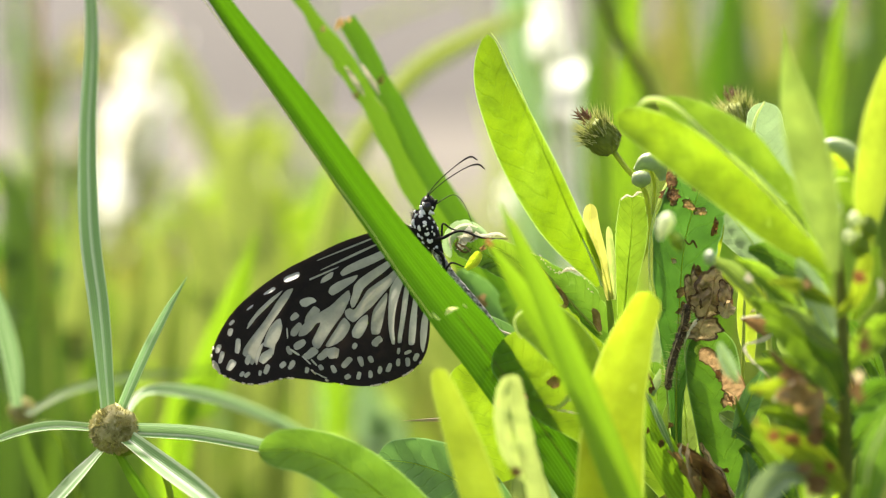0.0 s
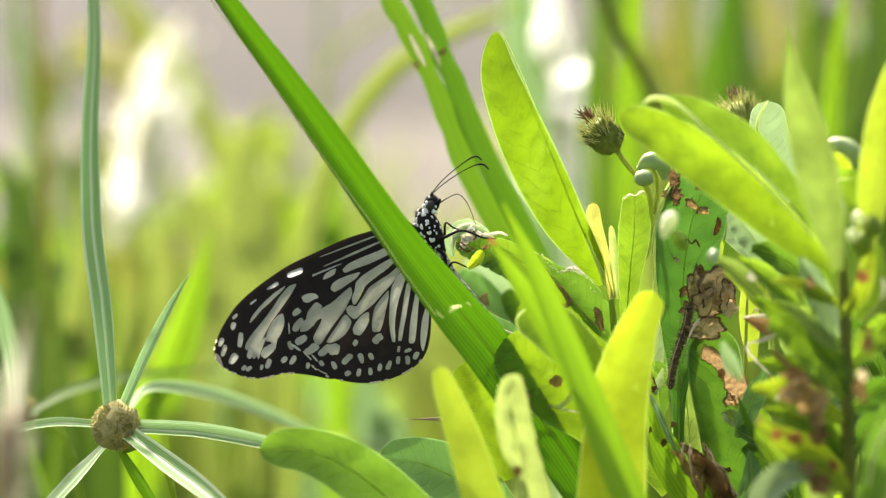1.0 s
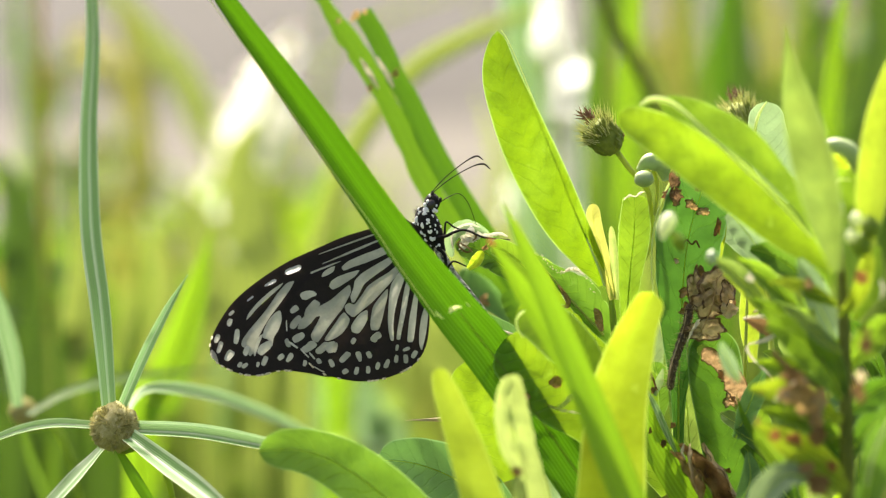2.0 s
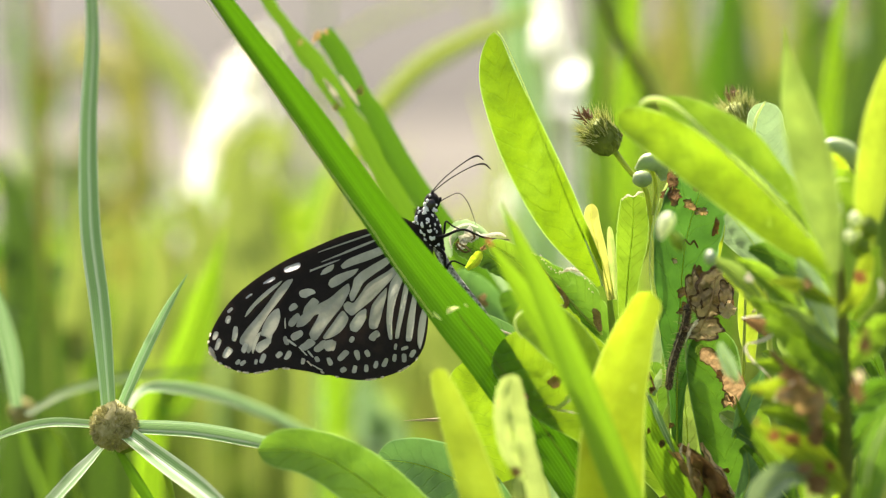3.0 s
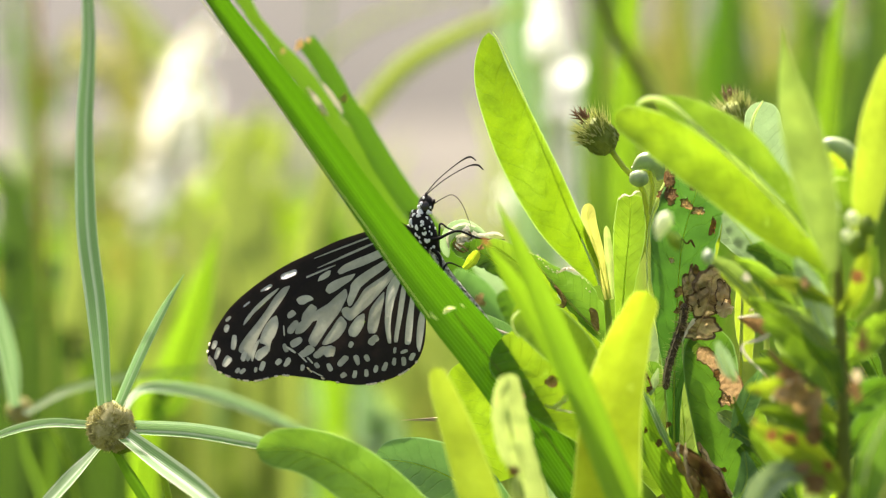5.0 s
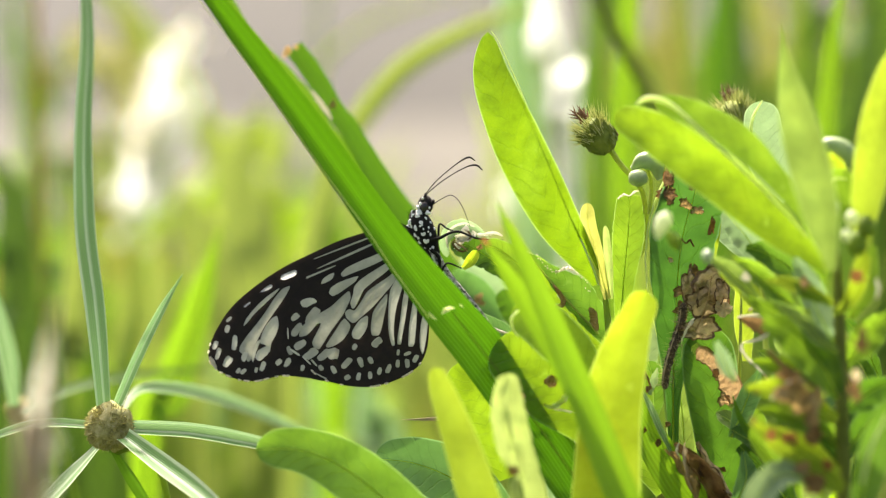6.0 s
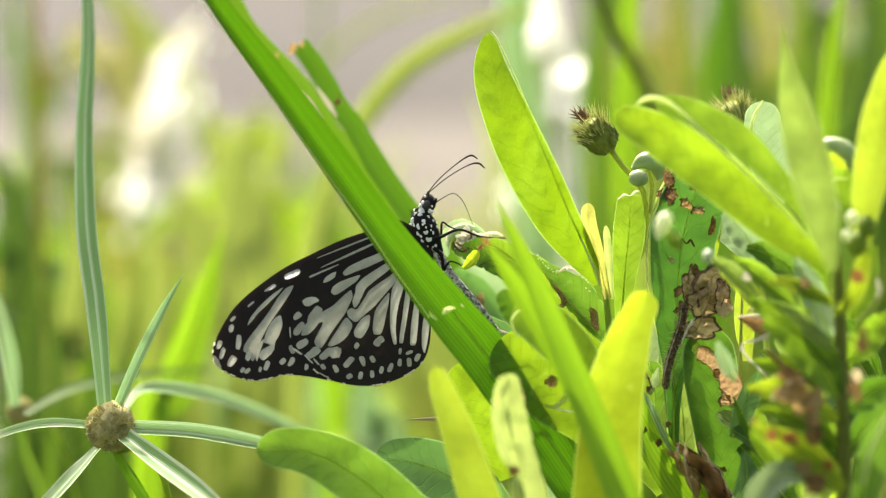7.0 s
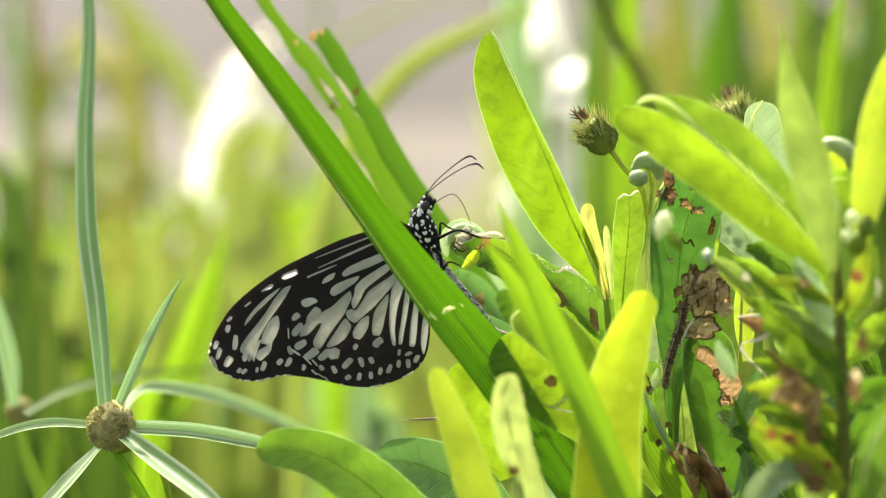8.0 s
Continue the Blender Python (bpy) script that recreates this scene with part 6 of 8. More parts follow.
for k, (path, w, m, tw) in enumerate((([(0.05280, 0.45253, 0.28592), (0.04947, 0.45337, 0.29192), (0.04602, 0.45405, 0.29677), (0.04299, 0.45447, 0.29977)], (0.00939, 0.00918, 0.00689, 0.00230,), BROWN, 10), ([(0.05597, 0.45462, 0.28647), (0.05219, 0.45541, 0.29207), (0.04926, 0.45605, 0.29664), (0.04758, 0.45649, 0.29975)], (0.00629, 0.00629, 0.00461, 0.00168,), CRUMPLED, -30), ([(0.04748, 0.45184, 0.28823), (0.04498, 0.45257, 0.29339), (0.04290, 0.45307, 0.29700), (0.04103, 0.45332, 0.29875)], (0.00417, 0.00396, 0.00271, 0.00062,), DEAD, 40), ([(0.04588, 0.45084, 0.29188), (0.04484, 0.45132, 0.29527), (0.04442, 0.45175, 0.29836), (0.04463, 0.45205, 0.30052)], (0.00083, 0.00166, 0.00187, 0.00062,), TAN, 20), ([(0.04380, 0.45165, 0.29764), (0.04318, 0.45185, 0.29908), (0.04359, 0.45205, 0.30052)], (0.00052, 0.00125, 0.00052,), CURL, 0))):
    part("fold", strip(path, w, tw, 70, 44, 12, 1.2, 0.7, k, None, 0.45), m, dead_base, "" if m is BROWN else "paler dry fold")
dead_pale = thing("dead_leaf", (0.05703, 0.44556, 0.32260), "greyish curled dry leaf among the shrub's leaves", "dead leaf")
part("fold", strip([(0.05327, 0.44589, 0.32491), (0.05551, 0.44578, 0.32411), (0.05805, 0.44566, 0.32330), (0.05998, 0.44566, 0.32330)], (0.00061, 0.00244, 0.00366, 0.00203,), 0, 20, 24, 8, 0.5, 0, 6, None, 0.3), BROWN, dead_pale, "dark inner fold")
part("curled_edge", strip([(0.05309, 0.44441, 0.32516), (0.05583, 0.44447, 0.32556), (0.05836, 0.44441, 0.32516), (0.05998, 0.44421, 0.32376), (0.05856, 0.44396, 0.32195), (0.05613, 0.44382, 0.32095), (0.05431, 0.44376, 0.32055)], (0.00041, 0.00091, 0.00091, 0.00081, 0.00091, 0.00102, 0.00041,), 25, 40, 44, 6, 1.1, 0, 4, None, 0.7), CURL, dead_pale, "bleached curled edge")
part("curled_edge", strip([(0.05431, 0.44379, 0.32075), (0.05390, 0.44362, 0.31954), (0.05492, 0.44339, 0.31794), (0.05674, 0.44314, 0.31613), (0.05796, 0.44297, 0.31493)], (0.00041, 0.00081, 0.00081, 0.00051, 0.00020,), 25, 40, 44, 6, 1.1, 0, 4, None, 0.7), CURL, dead_pale, "bleached curled edge")
part("stalk", tube([(0.05802, 0.44346, 0.31483), (0.05964, 0.44310, 0.31222), (0.06086, 0.44295, 0.31122)], (0.00041, 0.00061, 0.00030,), 12, 6), STRAW, dead_pale)
dead_scrap = thing("dead_leaf", (0.05856, 0.45004, 0.32567), "tiny bleached leaf scrap", "dead leaf")
scar(dead_scrap, [(0.05559, 0.44998, 0.32526), (0.05682, 0.45008, 0.32597), (0.05825, 0.45004, 0.32567), (0.05907, 0.45018, 0.32669)], (0.00041, 0.00082, 0.00092, 0.00051,), CURL, SCAR, 7, "fold", "")
def flower_bud(at, aim, size, seed, label, stalk, bristle=BRISTLE, floret=FLORET, tuft=(-0.12, 0.034), spread=1.0):
    """A spent composite flower head: green bracts, bristles and dried florets."""
    at, aim = Vector(at), Vector(aim).normalized()
    ob = thing("flower_head", Vector(stalk[-1]), label, "flower head", "spent flower heads")
    turn = aim.to_track_quat("Z", "Y").to_matrix()
    rng = random.Random(seed)
    part("receptacle", blob(at, (size * 0.42, size * 0.42, size * 0.52), turn, 16, 12, 0.12, seed), INVOLUCRE, ob)
    bm = bmesh.new()
    for i in range(150):
        a, h = i * 2.4, rng.uniform(-0.42, 0.34)
        r = 0.42 * math.sqrt(max(0.05, 1 - (h / 0.55) ** 2))
        d = Vector((math.cos(a) * r, math.sin(a) * r, h))
        e = Vector((math.cos(a) * rng.uniform(-0.04, 0.10), math.sin(a) * rng.uniform(-0.04, 0.10), rng.uniform(0.16, 0.30)))
        spike(bm, at + turn @ (d * size), at + turn @ ((d + e) * size), size * 0.045)
    part("involucre", bm, INVOLUCRE, ob, "overlapping green pointed bracts")
    bm = bmesh.new()
    for i in range(150):
        a, h = i * 2.4, rng.uniform(0.05, 0.52)
        r = 0.43 * math.sqrt(max(0.03, 1 - (h / 0.58) ** 2))
        d = Vector((math.cos(a) * r, math.sin(a) * r, h))
        out = rng.uniform(0.04, 0.34) * spread
        e = Vector((math.cos(a) * out, math.sin(a) * out, rng.uniform(0.16, 0.42)))
        spike(bm, at + turn @ (d * size), at + turn @ ((d + e) * size), size * 0.016, 3)
    part("bristles", bm, bristle, ob, "fan of fine yellowish bristles")
    bm = bmesh.new()
    for i in range(40):
        d = Vector((rng.uniform(-0.13, 0.13) + tuft[0], rng.uniform(-0.13, 0.13), rng.uniform(0.50, 0.74)))
        e = Vector((rng.uniform(-0.18, 0.18) + tuft[0] * 0.4, rng.uniform(-0.18, 0.18), rng.uniform(0.06, 0.30)))
        spike(bm, at + turn @ (d * size), at + turn @ ((d + e) * size), size * tuft[1], 4)
    part("floret_tuft", bm, floret, ob, "dried brown florets")
    part("stalk", tube(stalk, (0.0011, 0.0010, 0.0012), 18, 7), STEM_PALE, ob)
    return ob


bud_near = flower_bud((0.02945, 0.46935, 0.35532), (-0.62, -0.1, 0.70), 0.0074, 6, "spent flower head with bristly green bracts on a stalk", [(0.03142, 0.47005, 0.35313), (0.03425, 0.47051, 0.34924), (0.03803, 0.47188, 0.34458), (0.03908, 0.47564, 0.33544), (0.03714, 0.47489, 0.33010), (0.03498, 0.47384, 0.32261), (0.03325, 0.47264, 0.31406)])
bud_far = flower_bud((0.05741, 0.48762, 0.35601), (-0.34, 0.1, 0.94), 0.0088, 12, "spent flower head with tan bristles behind the leaves", [(0.05929, 0.48831, 0.35374), (0.06061, 0.48770, 0.34938), (0.06157, 0.48388, 0.33654), (0.06296, 0.47824, 0.31082)], BRISTLE, FLORET, (-0.24, 0.016), 0.6)
part("seed_scale", tube([(0.03206, 0.47058, 0.35691), (0.03248, 0.47051, 0.35639), (0.03291, 0.47044, 0.35586), (0.03323, 0.47036, 0.35533)], (0.0003, 0.0006, 0.0004, 0.0005), 12, 6), FLORET, bud_near, "small dark loose scale")
pods = thing("pod_cluster", (0.03910, 0.47195, 0.34511), "pair of blue-green rounded young pods", "pods")
part("pod", tube([(0.03596, 0.47048, 0.34902), (0.03779, 0.46970, 0.35060), (0.04013, 0.46964, 0.35018), (0.04106, 0.47022, 0.34713)], (0.00106, 0.00319, 0.00362, 0.00128,), 16, 10), BUD, pods, "curved blue-green pod")
part("pod", blob((0.03679, 0.46726, 0.34767), (0.0019, 0.0016, 0.0016), None, 14, 9, 0.1, 2), BUD, pods, "round blue-green pod")
part("stalk", tube([(0.03902, 0.47148, 0.34892), (0.03974, 0.47203, 0.34564), (0.03940, 0.47228, 0.34022)], (0.00085, 0.00085, 0.00075,), 12, 6), STEM_PALE, pods)

def caterpillar():
    ob = thing("caterpillar", (0.04397, 0.46294, 0.31690), "dark brown hairy caterpillar clinging to a leaf edge", "caterpillar")
    line = spline([(0.04524, 0.46385, 0.32339), (0.04482, 0.46345, 0.32056), (0.04376, 0.46301, 0.31742), (0.04271, 0.46257, 0.31428), (0.04207, 0.46217, 0.31145), (0.04186, 0.46191, 0.30957)], 11)
    rng = random.Random(5)
    hairs = bmesh.new()
    for i, c in enumerate(line):
        r = 0.00080 - 0.000022 * abs(i - 4)
        part("head" if i == 11 else "segment", blob(c, (r * 1.1, r * 1.05, r * 1.7), None, 14, 10, 0.12, i), LARVA, ob)
        for k in range(24):
            a = rng.uniform(0, math.tau)
            d = Vector((math.cos(a), -abs(math.sin(a)) * 0.7, rng.uniform(-0.5, 0.5))).normalized()
            spike(hairs, c + d * r * 0.9, c + d * rng.uniform(0.0016, 0.003), 0.00004, 3)
    part("side_stripe", tube([p + Vector((-0.0005, -0.0006, 0)) for p in line], (0.0002, 0.0003, 0.0003, 0.0002), 20, 5), STRAW, ob, "thin pale stripe along the side")
    part("hairs", hairs, STRAW, ob, "sparse pale bristles")
    return ob


larva = caterpillar()

# ---- the butterfly, in millimetres of its own space, wings in the x-z plane ----
MM = 0.001
SEAT = (-0.00043, 0.47450, 0.33451)
butterfly = tagged(new("butterfly"), "black butterfly with grey-white window spots, wings closed", "butterfly")
butterfly.matrix_basis = pose(*SEAT, TILT, 0, 0)
ORIGIN[butterfly.name] = Vector((0, 0, 0))


def inside(x, z, outline):
    hit = False
    for (ax, az), (bx, bz) in zip(outline, outline[1:] + outline[:1]):
        if (az > z) != (bz > z) and x < (bx - ax) * (z - az) / (bz - az) + ax:
            hit = not hit
    return hit


def within_spot(x, z, row):
    ax, az, bx, bz, wa, wb = row
    dx, dz = bx - ax, bz - az
    u = max(0.0, min(1.0, ((x - ax) * dx + (z - az) * dz) / max(1e-6, dx * dx + dz * dz)))
    return math.hypot(x - ax - dx * u, z - az - dz * u) < 0.5 * (wa + (wb - wa) * u) - 0.26


def sheet(outline, depth, belly, windows, spots):
    """A scaled membrane inside a closed smooth outline, slightly domed and left open where the clear windows are."""
    ring = spline([(x * MM, depth * MM, z * MM) for x, z in outline + outline[:1]], len(outline) * 14)[:-1]
    mid = sum(ring, Vector()) / len(ring)
    bm = bmesh.new()
    steps = 46
    loops = [[bm.verts.new(mid + (p - mid) * ((k + 1) / steps) + Vector((0, belly * MM * (1 - ((k + 1) / steps) ** 2), 0))) for p in ring] for k in range(steps)]
    count = len(ring)
    hearts = [(w, sum(q[0] for q in w) / len(w), sum(q[1] for q in w) / len(w)) for w in windows]
    for k in range(count):
        for a, b in zip(loops, loops[1:]):
            c = (a[k].co + b[(k + 1) % count].co) / (2 * MM)
            if any(inside(c.x + (c.x - hx) * 0.22, c.z + (c.z - hz) * 0.22, w) and inside(c.x, c.z, w) for w, hx, hz in hearts) or any(within_spot(c.x, c.z, s) for s in spots):
                continue
            bm.faces.new((a[k], b[k], b[(k + 1) % count], a[(k + 1) % count])).smooth = True
    bmesh.ops.delete(bm, geom=[v for v in bm.verts if not v.link_faces], context="VERTS")
    return bm


def markings(rows, depth, seed, material, owner, name, label):
    """Tapered, slightly uneven spots: from x, z to x, z with a width at each end; each is a part."""
    for i, (ax, az, bx, bz, wa, wb) in enumerate(rows):
        bm = bmesh.new()
        a, b = Vector((ax, 0, az)), Vector((bx, 0, bz))
        T = (b - a).normalized() if (b - a).length > 0.01 else Vector((0, 0, 1))
        S = Vector((-T.z, 0, T.x))
        mid, long = (a + b) / 2, (b - a).length / 2 + 0.25 * (wa + wb)
        ring = []
        for k in range(22):
            g = math.tau * k / 22
            u = math.copysign(abs(math.cos(g)) ** 0.68, math.cos(g))
            v = math.copysign(abs(math.sin(g)) ** 0.68, math.sin(g))
            ring.append(mid + T * (long * u) + S * (0.5 * (wa + (wb - wa) * (u + 1) / 2) * v))
        out = []
        for p in ring:
            k = 0.30 * noise.noise(Vector((p.x * 0.9, i * 2.1, p.z * 0.9 + seed)))
            out.append(bm.verts.new((p + (p - (a + b) / 2) * k + Vector((0, depth - 0.002 * i, 0))) * MM))
        bm.faces.new(out)
        part(name, bm, material, owner, label)


def cells(outlines, depth, material, owner, label):
    """Windows between the veins: smooth closed outlines, each a part."""
    for i, outline in enumerate(outlines):
        bm = bmesh.new()
        ring = [Vector((x * MM, (depth - 0.003 * i) * MM, z * MM)) for x, z in outline]
        for _ in range(2):
            ring = [a + (b - a) * k for a, b in zip(ring, ring[1:] + ring[:1]) for k in (0.17, 0.83)]
        bm.faces.new([bm.verts.new(p) for p in ring])
        part("window_cell", bm, material, owner, label)


FORE = [(-2.37, 0.65), (-8.62, 4.2), (-14, 2.26), (-19.39, 0.54), (-24.78, -1.9), (-30.16, -4.5), (-35.55, -8.1), (-39.86, -11.85), (-42.55, -15.62), (-44.06, -18.85), (-44.49, -21.55), (-43.42, -23.49), (-41.48, -24.78), (-38.78, -25.86), (-35.55, -26.18), (-32.86, -25.64), (-30.16, -25.1), (-25.86, -25.53), (-21.01, -26.07), (-20.47, -22.62), (-25.32, -18.31), (-26.39, -12.93), (-22.62, -8.08), (-15.08, -3.77), (-6.46, -1.29)]
HIND = [(-2.37, 0), (-8.08, 0.22), (-15.08, -2.37), (-21.55, -5.17), (-26.39, -7.86), (-29.3, -12.17), (-30.06, -15.94), (-28.87, -19.39), (-26.39, -22.62), (-23.49, -25.21), (-19.39, -26.5), (-15.08, -26.93), (-10.77, -26.18), (-7, -24.56), (-4.52, -22.41), (-3.23, -19.39), (-2.8, -15.08), (-2.91, -9.7), (-2.15, -4.31)]
fore_thinner = [(-37.71, -15.73), (-37.27, -14.33), (-35.34, -11.96), (-32.97, -9.80), (-30.49, -8.19), (-31.46, -9.48), (-33.61, -11.42), (-35.66, -13.36), (-36.84, -14.87)]
fore_streak = [(-28.44, -7.86), (-29.52, -9.91), (-31.35, -12.50), (-33.29, -15.19), (-34.69, -17.67), (-35.55, -19.61), (-36.09, -21.76), (-36.84, -22.62), (-37.60, -21.12), (-38.57, -20.47), (-38.35, -19.39), (-37.17, -17.67), (-36.20, -16.48), (-34.69, -14.65), (-33.18, -12.60), (-31.67, -10.23), (-30.06, -8.40)]
fore_window = [(-31.13, -13.57), (-30.81, -15.51), (-31.46, -17.45), (-32.32, -18.75), (-32.64, -20.90), (-33.40, -19.18), (-34.58, -18.96), (-34.15, -17.13), (-33.29, -15.41), (-32.21, -14.11)]
fore_notch = [(-32.64, -19.28), (-33.72, -19.61), (-35.01, -20.36), (-35.55, -21.76), (-34.58, -22.41), (-33.61, -21.55), (-32.86, -20.90)]
fore_low = [(-34.26, -18.10), (-34.90, -19.61), (-35.55, -21.55), (-35.87, -22.62), (-36.20, -21.98), (-35.66, -19.82), (-35.01, -18.53)]
costal = [(-19.71, -5.28), (-18.53, -4.09), (-15.73, -2.80), (-12.93, -1.72), (-10.13, -0.43), (-10.13, -2.05), (-12.71, -3.34), (-14.97, -4.31), (-17.45, -5.17), (-19.18, -5.93)]
costal_tip = [(-23.49, -7.22), (-23.05, -6.14), (-21.76, -5.28), (-20.79, -4.96), (-21.12, -6.14), (-22.41, -6.89)]
upper = [(-21.98, -8.94), (-21.55, -7.86), (-20.25, -7.00), (-18.31, -6.25), (-16.05, -5.60), (-16.91, -6.89), (-18.53, -7.97), (-19.93, -8.94), (-21.22, -9.59)]
disc_upper = [(-17.56, -11.96), (-17.88, -10.77), (-17.24, -9.05), (-17.13, -7.76), (-15.94, -6.46), (-14.00, -5.17), (-11.85, -3.88), (-10.13, -2.91), (-9.48, -3.66), (-11.10, -5.17), (-12.93, -6.46), (-14.44, -7.65), (-15.30, -8.40), (-16.16, -10.23), (-17.02, -11.85)]
disc_lower = [(-8.94, -4.52), (-8.19, -5.28), (-9.80, -7.54), (-11.74, -9.70), (-13.68, -11.85), (-15.41, -13.25), (-17.24, -14.87), (-18.64, -13.79), (-18.96, -12.60), (-18.10, -11.96), (-17.02, -12.39), (-15.73, -10.56), (-14.54, -8.62), (-12.50, -7.22), (-10.45, -5.93)]
mid_upper = [(-17.99, -8.40), (-17.67, -9.91), (-18.64, -11.85), (-19.28, -13.14), (-20.47, -14.65), (-21.76, -16.37), (-22.84, -18.10), (-23.92, -19.71), (-24.89, -19.39), (-25.32, -18.31), (-24.56, -16.81), (-23.81, -15.41), (-23.49, -14.54), (-24.35, -14.76), (-25.21, -15.94), (-26.39, -17.02), (-27.90, -17.24), (-27.36, -15.41), (-25.96, -14.11), (-23.70, -12.71), (-21.55, -11.53), (-19.61, -9.70)]
mid_lower = [(-22.19, -19.61), (-20.68, -19.28), (-20.25, -20.25), (-20.68, -21.44), (-21.87, -21.65), (-22.62, -20.68)]
outer_a = [(-18.96, -13.68), (-17.78, -15.08), (-18.21, -16.37), (-19.28, -17.88), (-20.68, -18.85), (-22.19, -19.39), (-22.73, -19.07), (-21.87, -17.67), (-20.79, -16.16), (-19.71, -14.44)]
outer_b = [(-14.44, -13.14), (-14.54, -15.30), (-15.41, -16.91), (-16.27, -17.88), (-17.45, -17.56), (-17.67, -16.48), (-17.02, -15.30), (-15.94, -13.90)]
outer_c = [(-10.67, -8.94), (-10.77, -10.77), (-11.31, -13.14), (-11.85, -15.62), (-12.39, -17.13), (-13.79, -17.13), (-14.00, -15.94), (-13.79, -14.00), (-13.47, -12.50), (-12.17, -10.67)]
outer_d = [(-12.07, -17.34), (-12.17, -18.31), (-12.82, -19.50), (-13.68, -19.28), (-13.68, -18.42), (-12.93, -17.78)]
band_a = [(-8.30, -5.60), (-7.43, -6.68), (-7.97, -8.40), (-8.83, -10.99), (-9.37, -13.57), (-9.59, -16.16), (-9.37, -19.07), (-10.02, -19.07), (-10.45, -17.24), (-10.67, -15.08), (-10.56, -12.39), (-10.45, -10.23), (-10.13, -8.30), (-9.26, -6.79)]
band_b = [(-6.36, -7.43), (-6.79, -10.77), (-7.33, -14.00), (-7.97, -17.24), (-8.19, -18.85), (-8.94, -18.85), (-8.83, -17.24), (-8.30, -14.00), (-7.86, -10.77), (-7.33, -7.86)]
band_c = [(-4.74, -9.48), (-5.06, -12.39), (-5.28, -15.62), (-5.71, -19.28), (-6.89, -19.28), (-6.79, -17.24), (-6.57, -14.87), (-6.14, -12.39), (-5.60, -9.48)]
band_d = [(-2.91, -12.82), (-3.12, -16.16), (-3.56, -18.85), (-4.09, -21.01), (-4.63, -19.61), (-4.63, -17.24), (-4.31, -14.54), (-3.66, -12.39)]
fore_thin = [(-24.2, -2.9, -13.4, 1.2, 0.2, 0.4), (-22.5, -4.3, -12.0, 0.3, 0.35, 0.5), (-25.9, -6.6, -19.9, -4.1, 0.45, 0.3)]
fore_dots = [(-40.72, -14.54, -40.18, -14, 0.65, 0.65), (-40.94, -16.38, -40.72, -15.84, 0.86, 0.97), (-43.31, -19.71, -43.09, -18.96, 0.86, 0.97), (-42.77, -21.55, -42.34, -20.25, 0.75, 0.97), (-41.05, -22.95, -40.51, -22.08, 1.19, 1.4), (-38.78, -24.24, -38.57, -23.92, 0.75, 0.75), (-37.92, -24.45, -37.49, -24.13, 0.75, 0.75), (-35.34, -24.24, -35.23, -23.81, 0.54, 0.65), (-26.39, -23.92, -26.29, -23.49, 0.75, 0.86), (-34.15, -23.7, -33.83, -22.95, 0.86, 0.97), (-31.13, -22.73, -30.81, -22.41, 0.97, 0.97), (-29.52, -23.05, -28.98, -22.3, 0.97, 1.08), (-39.54, -19.93, -39.32, -17.99, 0.97, 1.08), (-37.71, -21.87, -37.38, -21.01, 0.97, 0.97)]
fore_white = [(-30.06, -6.36, -27.9, -5.49, 1.08, 1.19), (-34.04, -8.94, -32.21, -7.97, 0.54, 0.75), (-37.38, -11.85, -36.52, -11.2, 0.43, 0.43)]
hind_spots = [(-26.61, -10.77, -25.32, -10.34, 1.62, 1.62), (-26.07, -14, -24.45, -12.17, 1.08, 1.62), (-28.76, -13.57, -28.12, -13.14, 1.08, 1.19), (-28.66, -16.59, -27.69, -15.19, 1.29, 1.62), (-28.01, -18.96, -27.04, -18.31, 1.4, 1.4), (-26.07, -20.9, -25.1, -20.15, 1.72, 1.62), (-23.49, -21.12, -22.41, -20.25, 1.29, 1.62), (-13.36, -18.64, -12.39, -17.99, 1.08, 1.4), (-29.84, -19.39, -29.52, -20.25, 0.86, 0.97), (-20.47, -20.04, -20.68, -21.12, 0.86, 0.65), (-17.02, -19.07, -17.24, -19.39, 0.86, 0.86)]
hind_dots = [(-19.07, -22.73, -18.31, -21.87, 1.19, 1.4), (-15.84, -22.62, -16.16, -21.76, 0.86, 1.08), (-14, -22.08, -14.22, -21.55, 0.86, 0.97), (-21.01, -23.92, -21.33, -23.16, 0.97, 0.86), (-23.59, -23.27, -23.7, -23.05, 0.97, 0.86), (-18.75, -25.1, -18.42, -24.89, 0.86, 0.97), (-16.48, -25.1, -16.38, -24.56, 0.86, 0.97), (-14.22, -24.89, -14.22, -24.35, 0.86, 0.86), (-12.5, -24.24, -12.28, -23.49, 0.75, 0.86), (-10.77, -23.81, -10.56, -23.05, 0.97, 0.86)]
hind_edge = [(-8.94, -22.84, -8.83, -21.98, 0.65, 0.86), (-8.83, -20.68, -8.73, -20.04, 0.54, 0.65), (-7.11, -22.84, -7.11, -22.19, 0.86, 0.97), (-7.54, -20.79, -6.68, -20.47, 0.65, 0.65), (-5.6, -21.87, -5.28, -21.22, 0.86, 0.86), (-23.7, -24.78, -22.62, -25.21, 0.22, 0.22), (-25.32, -21.76, -24.56, -22.62, 0.32, 0.32)]
FORE_CELLS = [fore_thinner, fore_streak, fore_window, fore_notch, fore_low]
HIND_CELLS = [costal, costal_tip, upper, disc_upper, disc_lower, mid_upper, mid_lower, outer_a, outer_b, outer_c, outer_d]
HIND_BANDS = [band_a, band_b, band_c, band_d]
FORE_SPOTS, HIND_SPOTS = fore_thin + fore_dots + fore_white, hind_spots + hind_dots + hind_edge
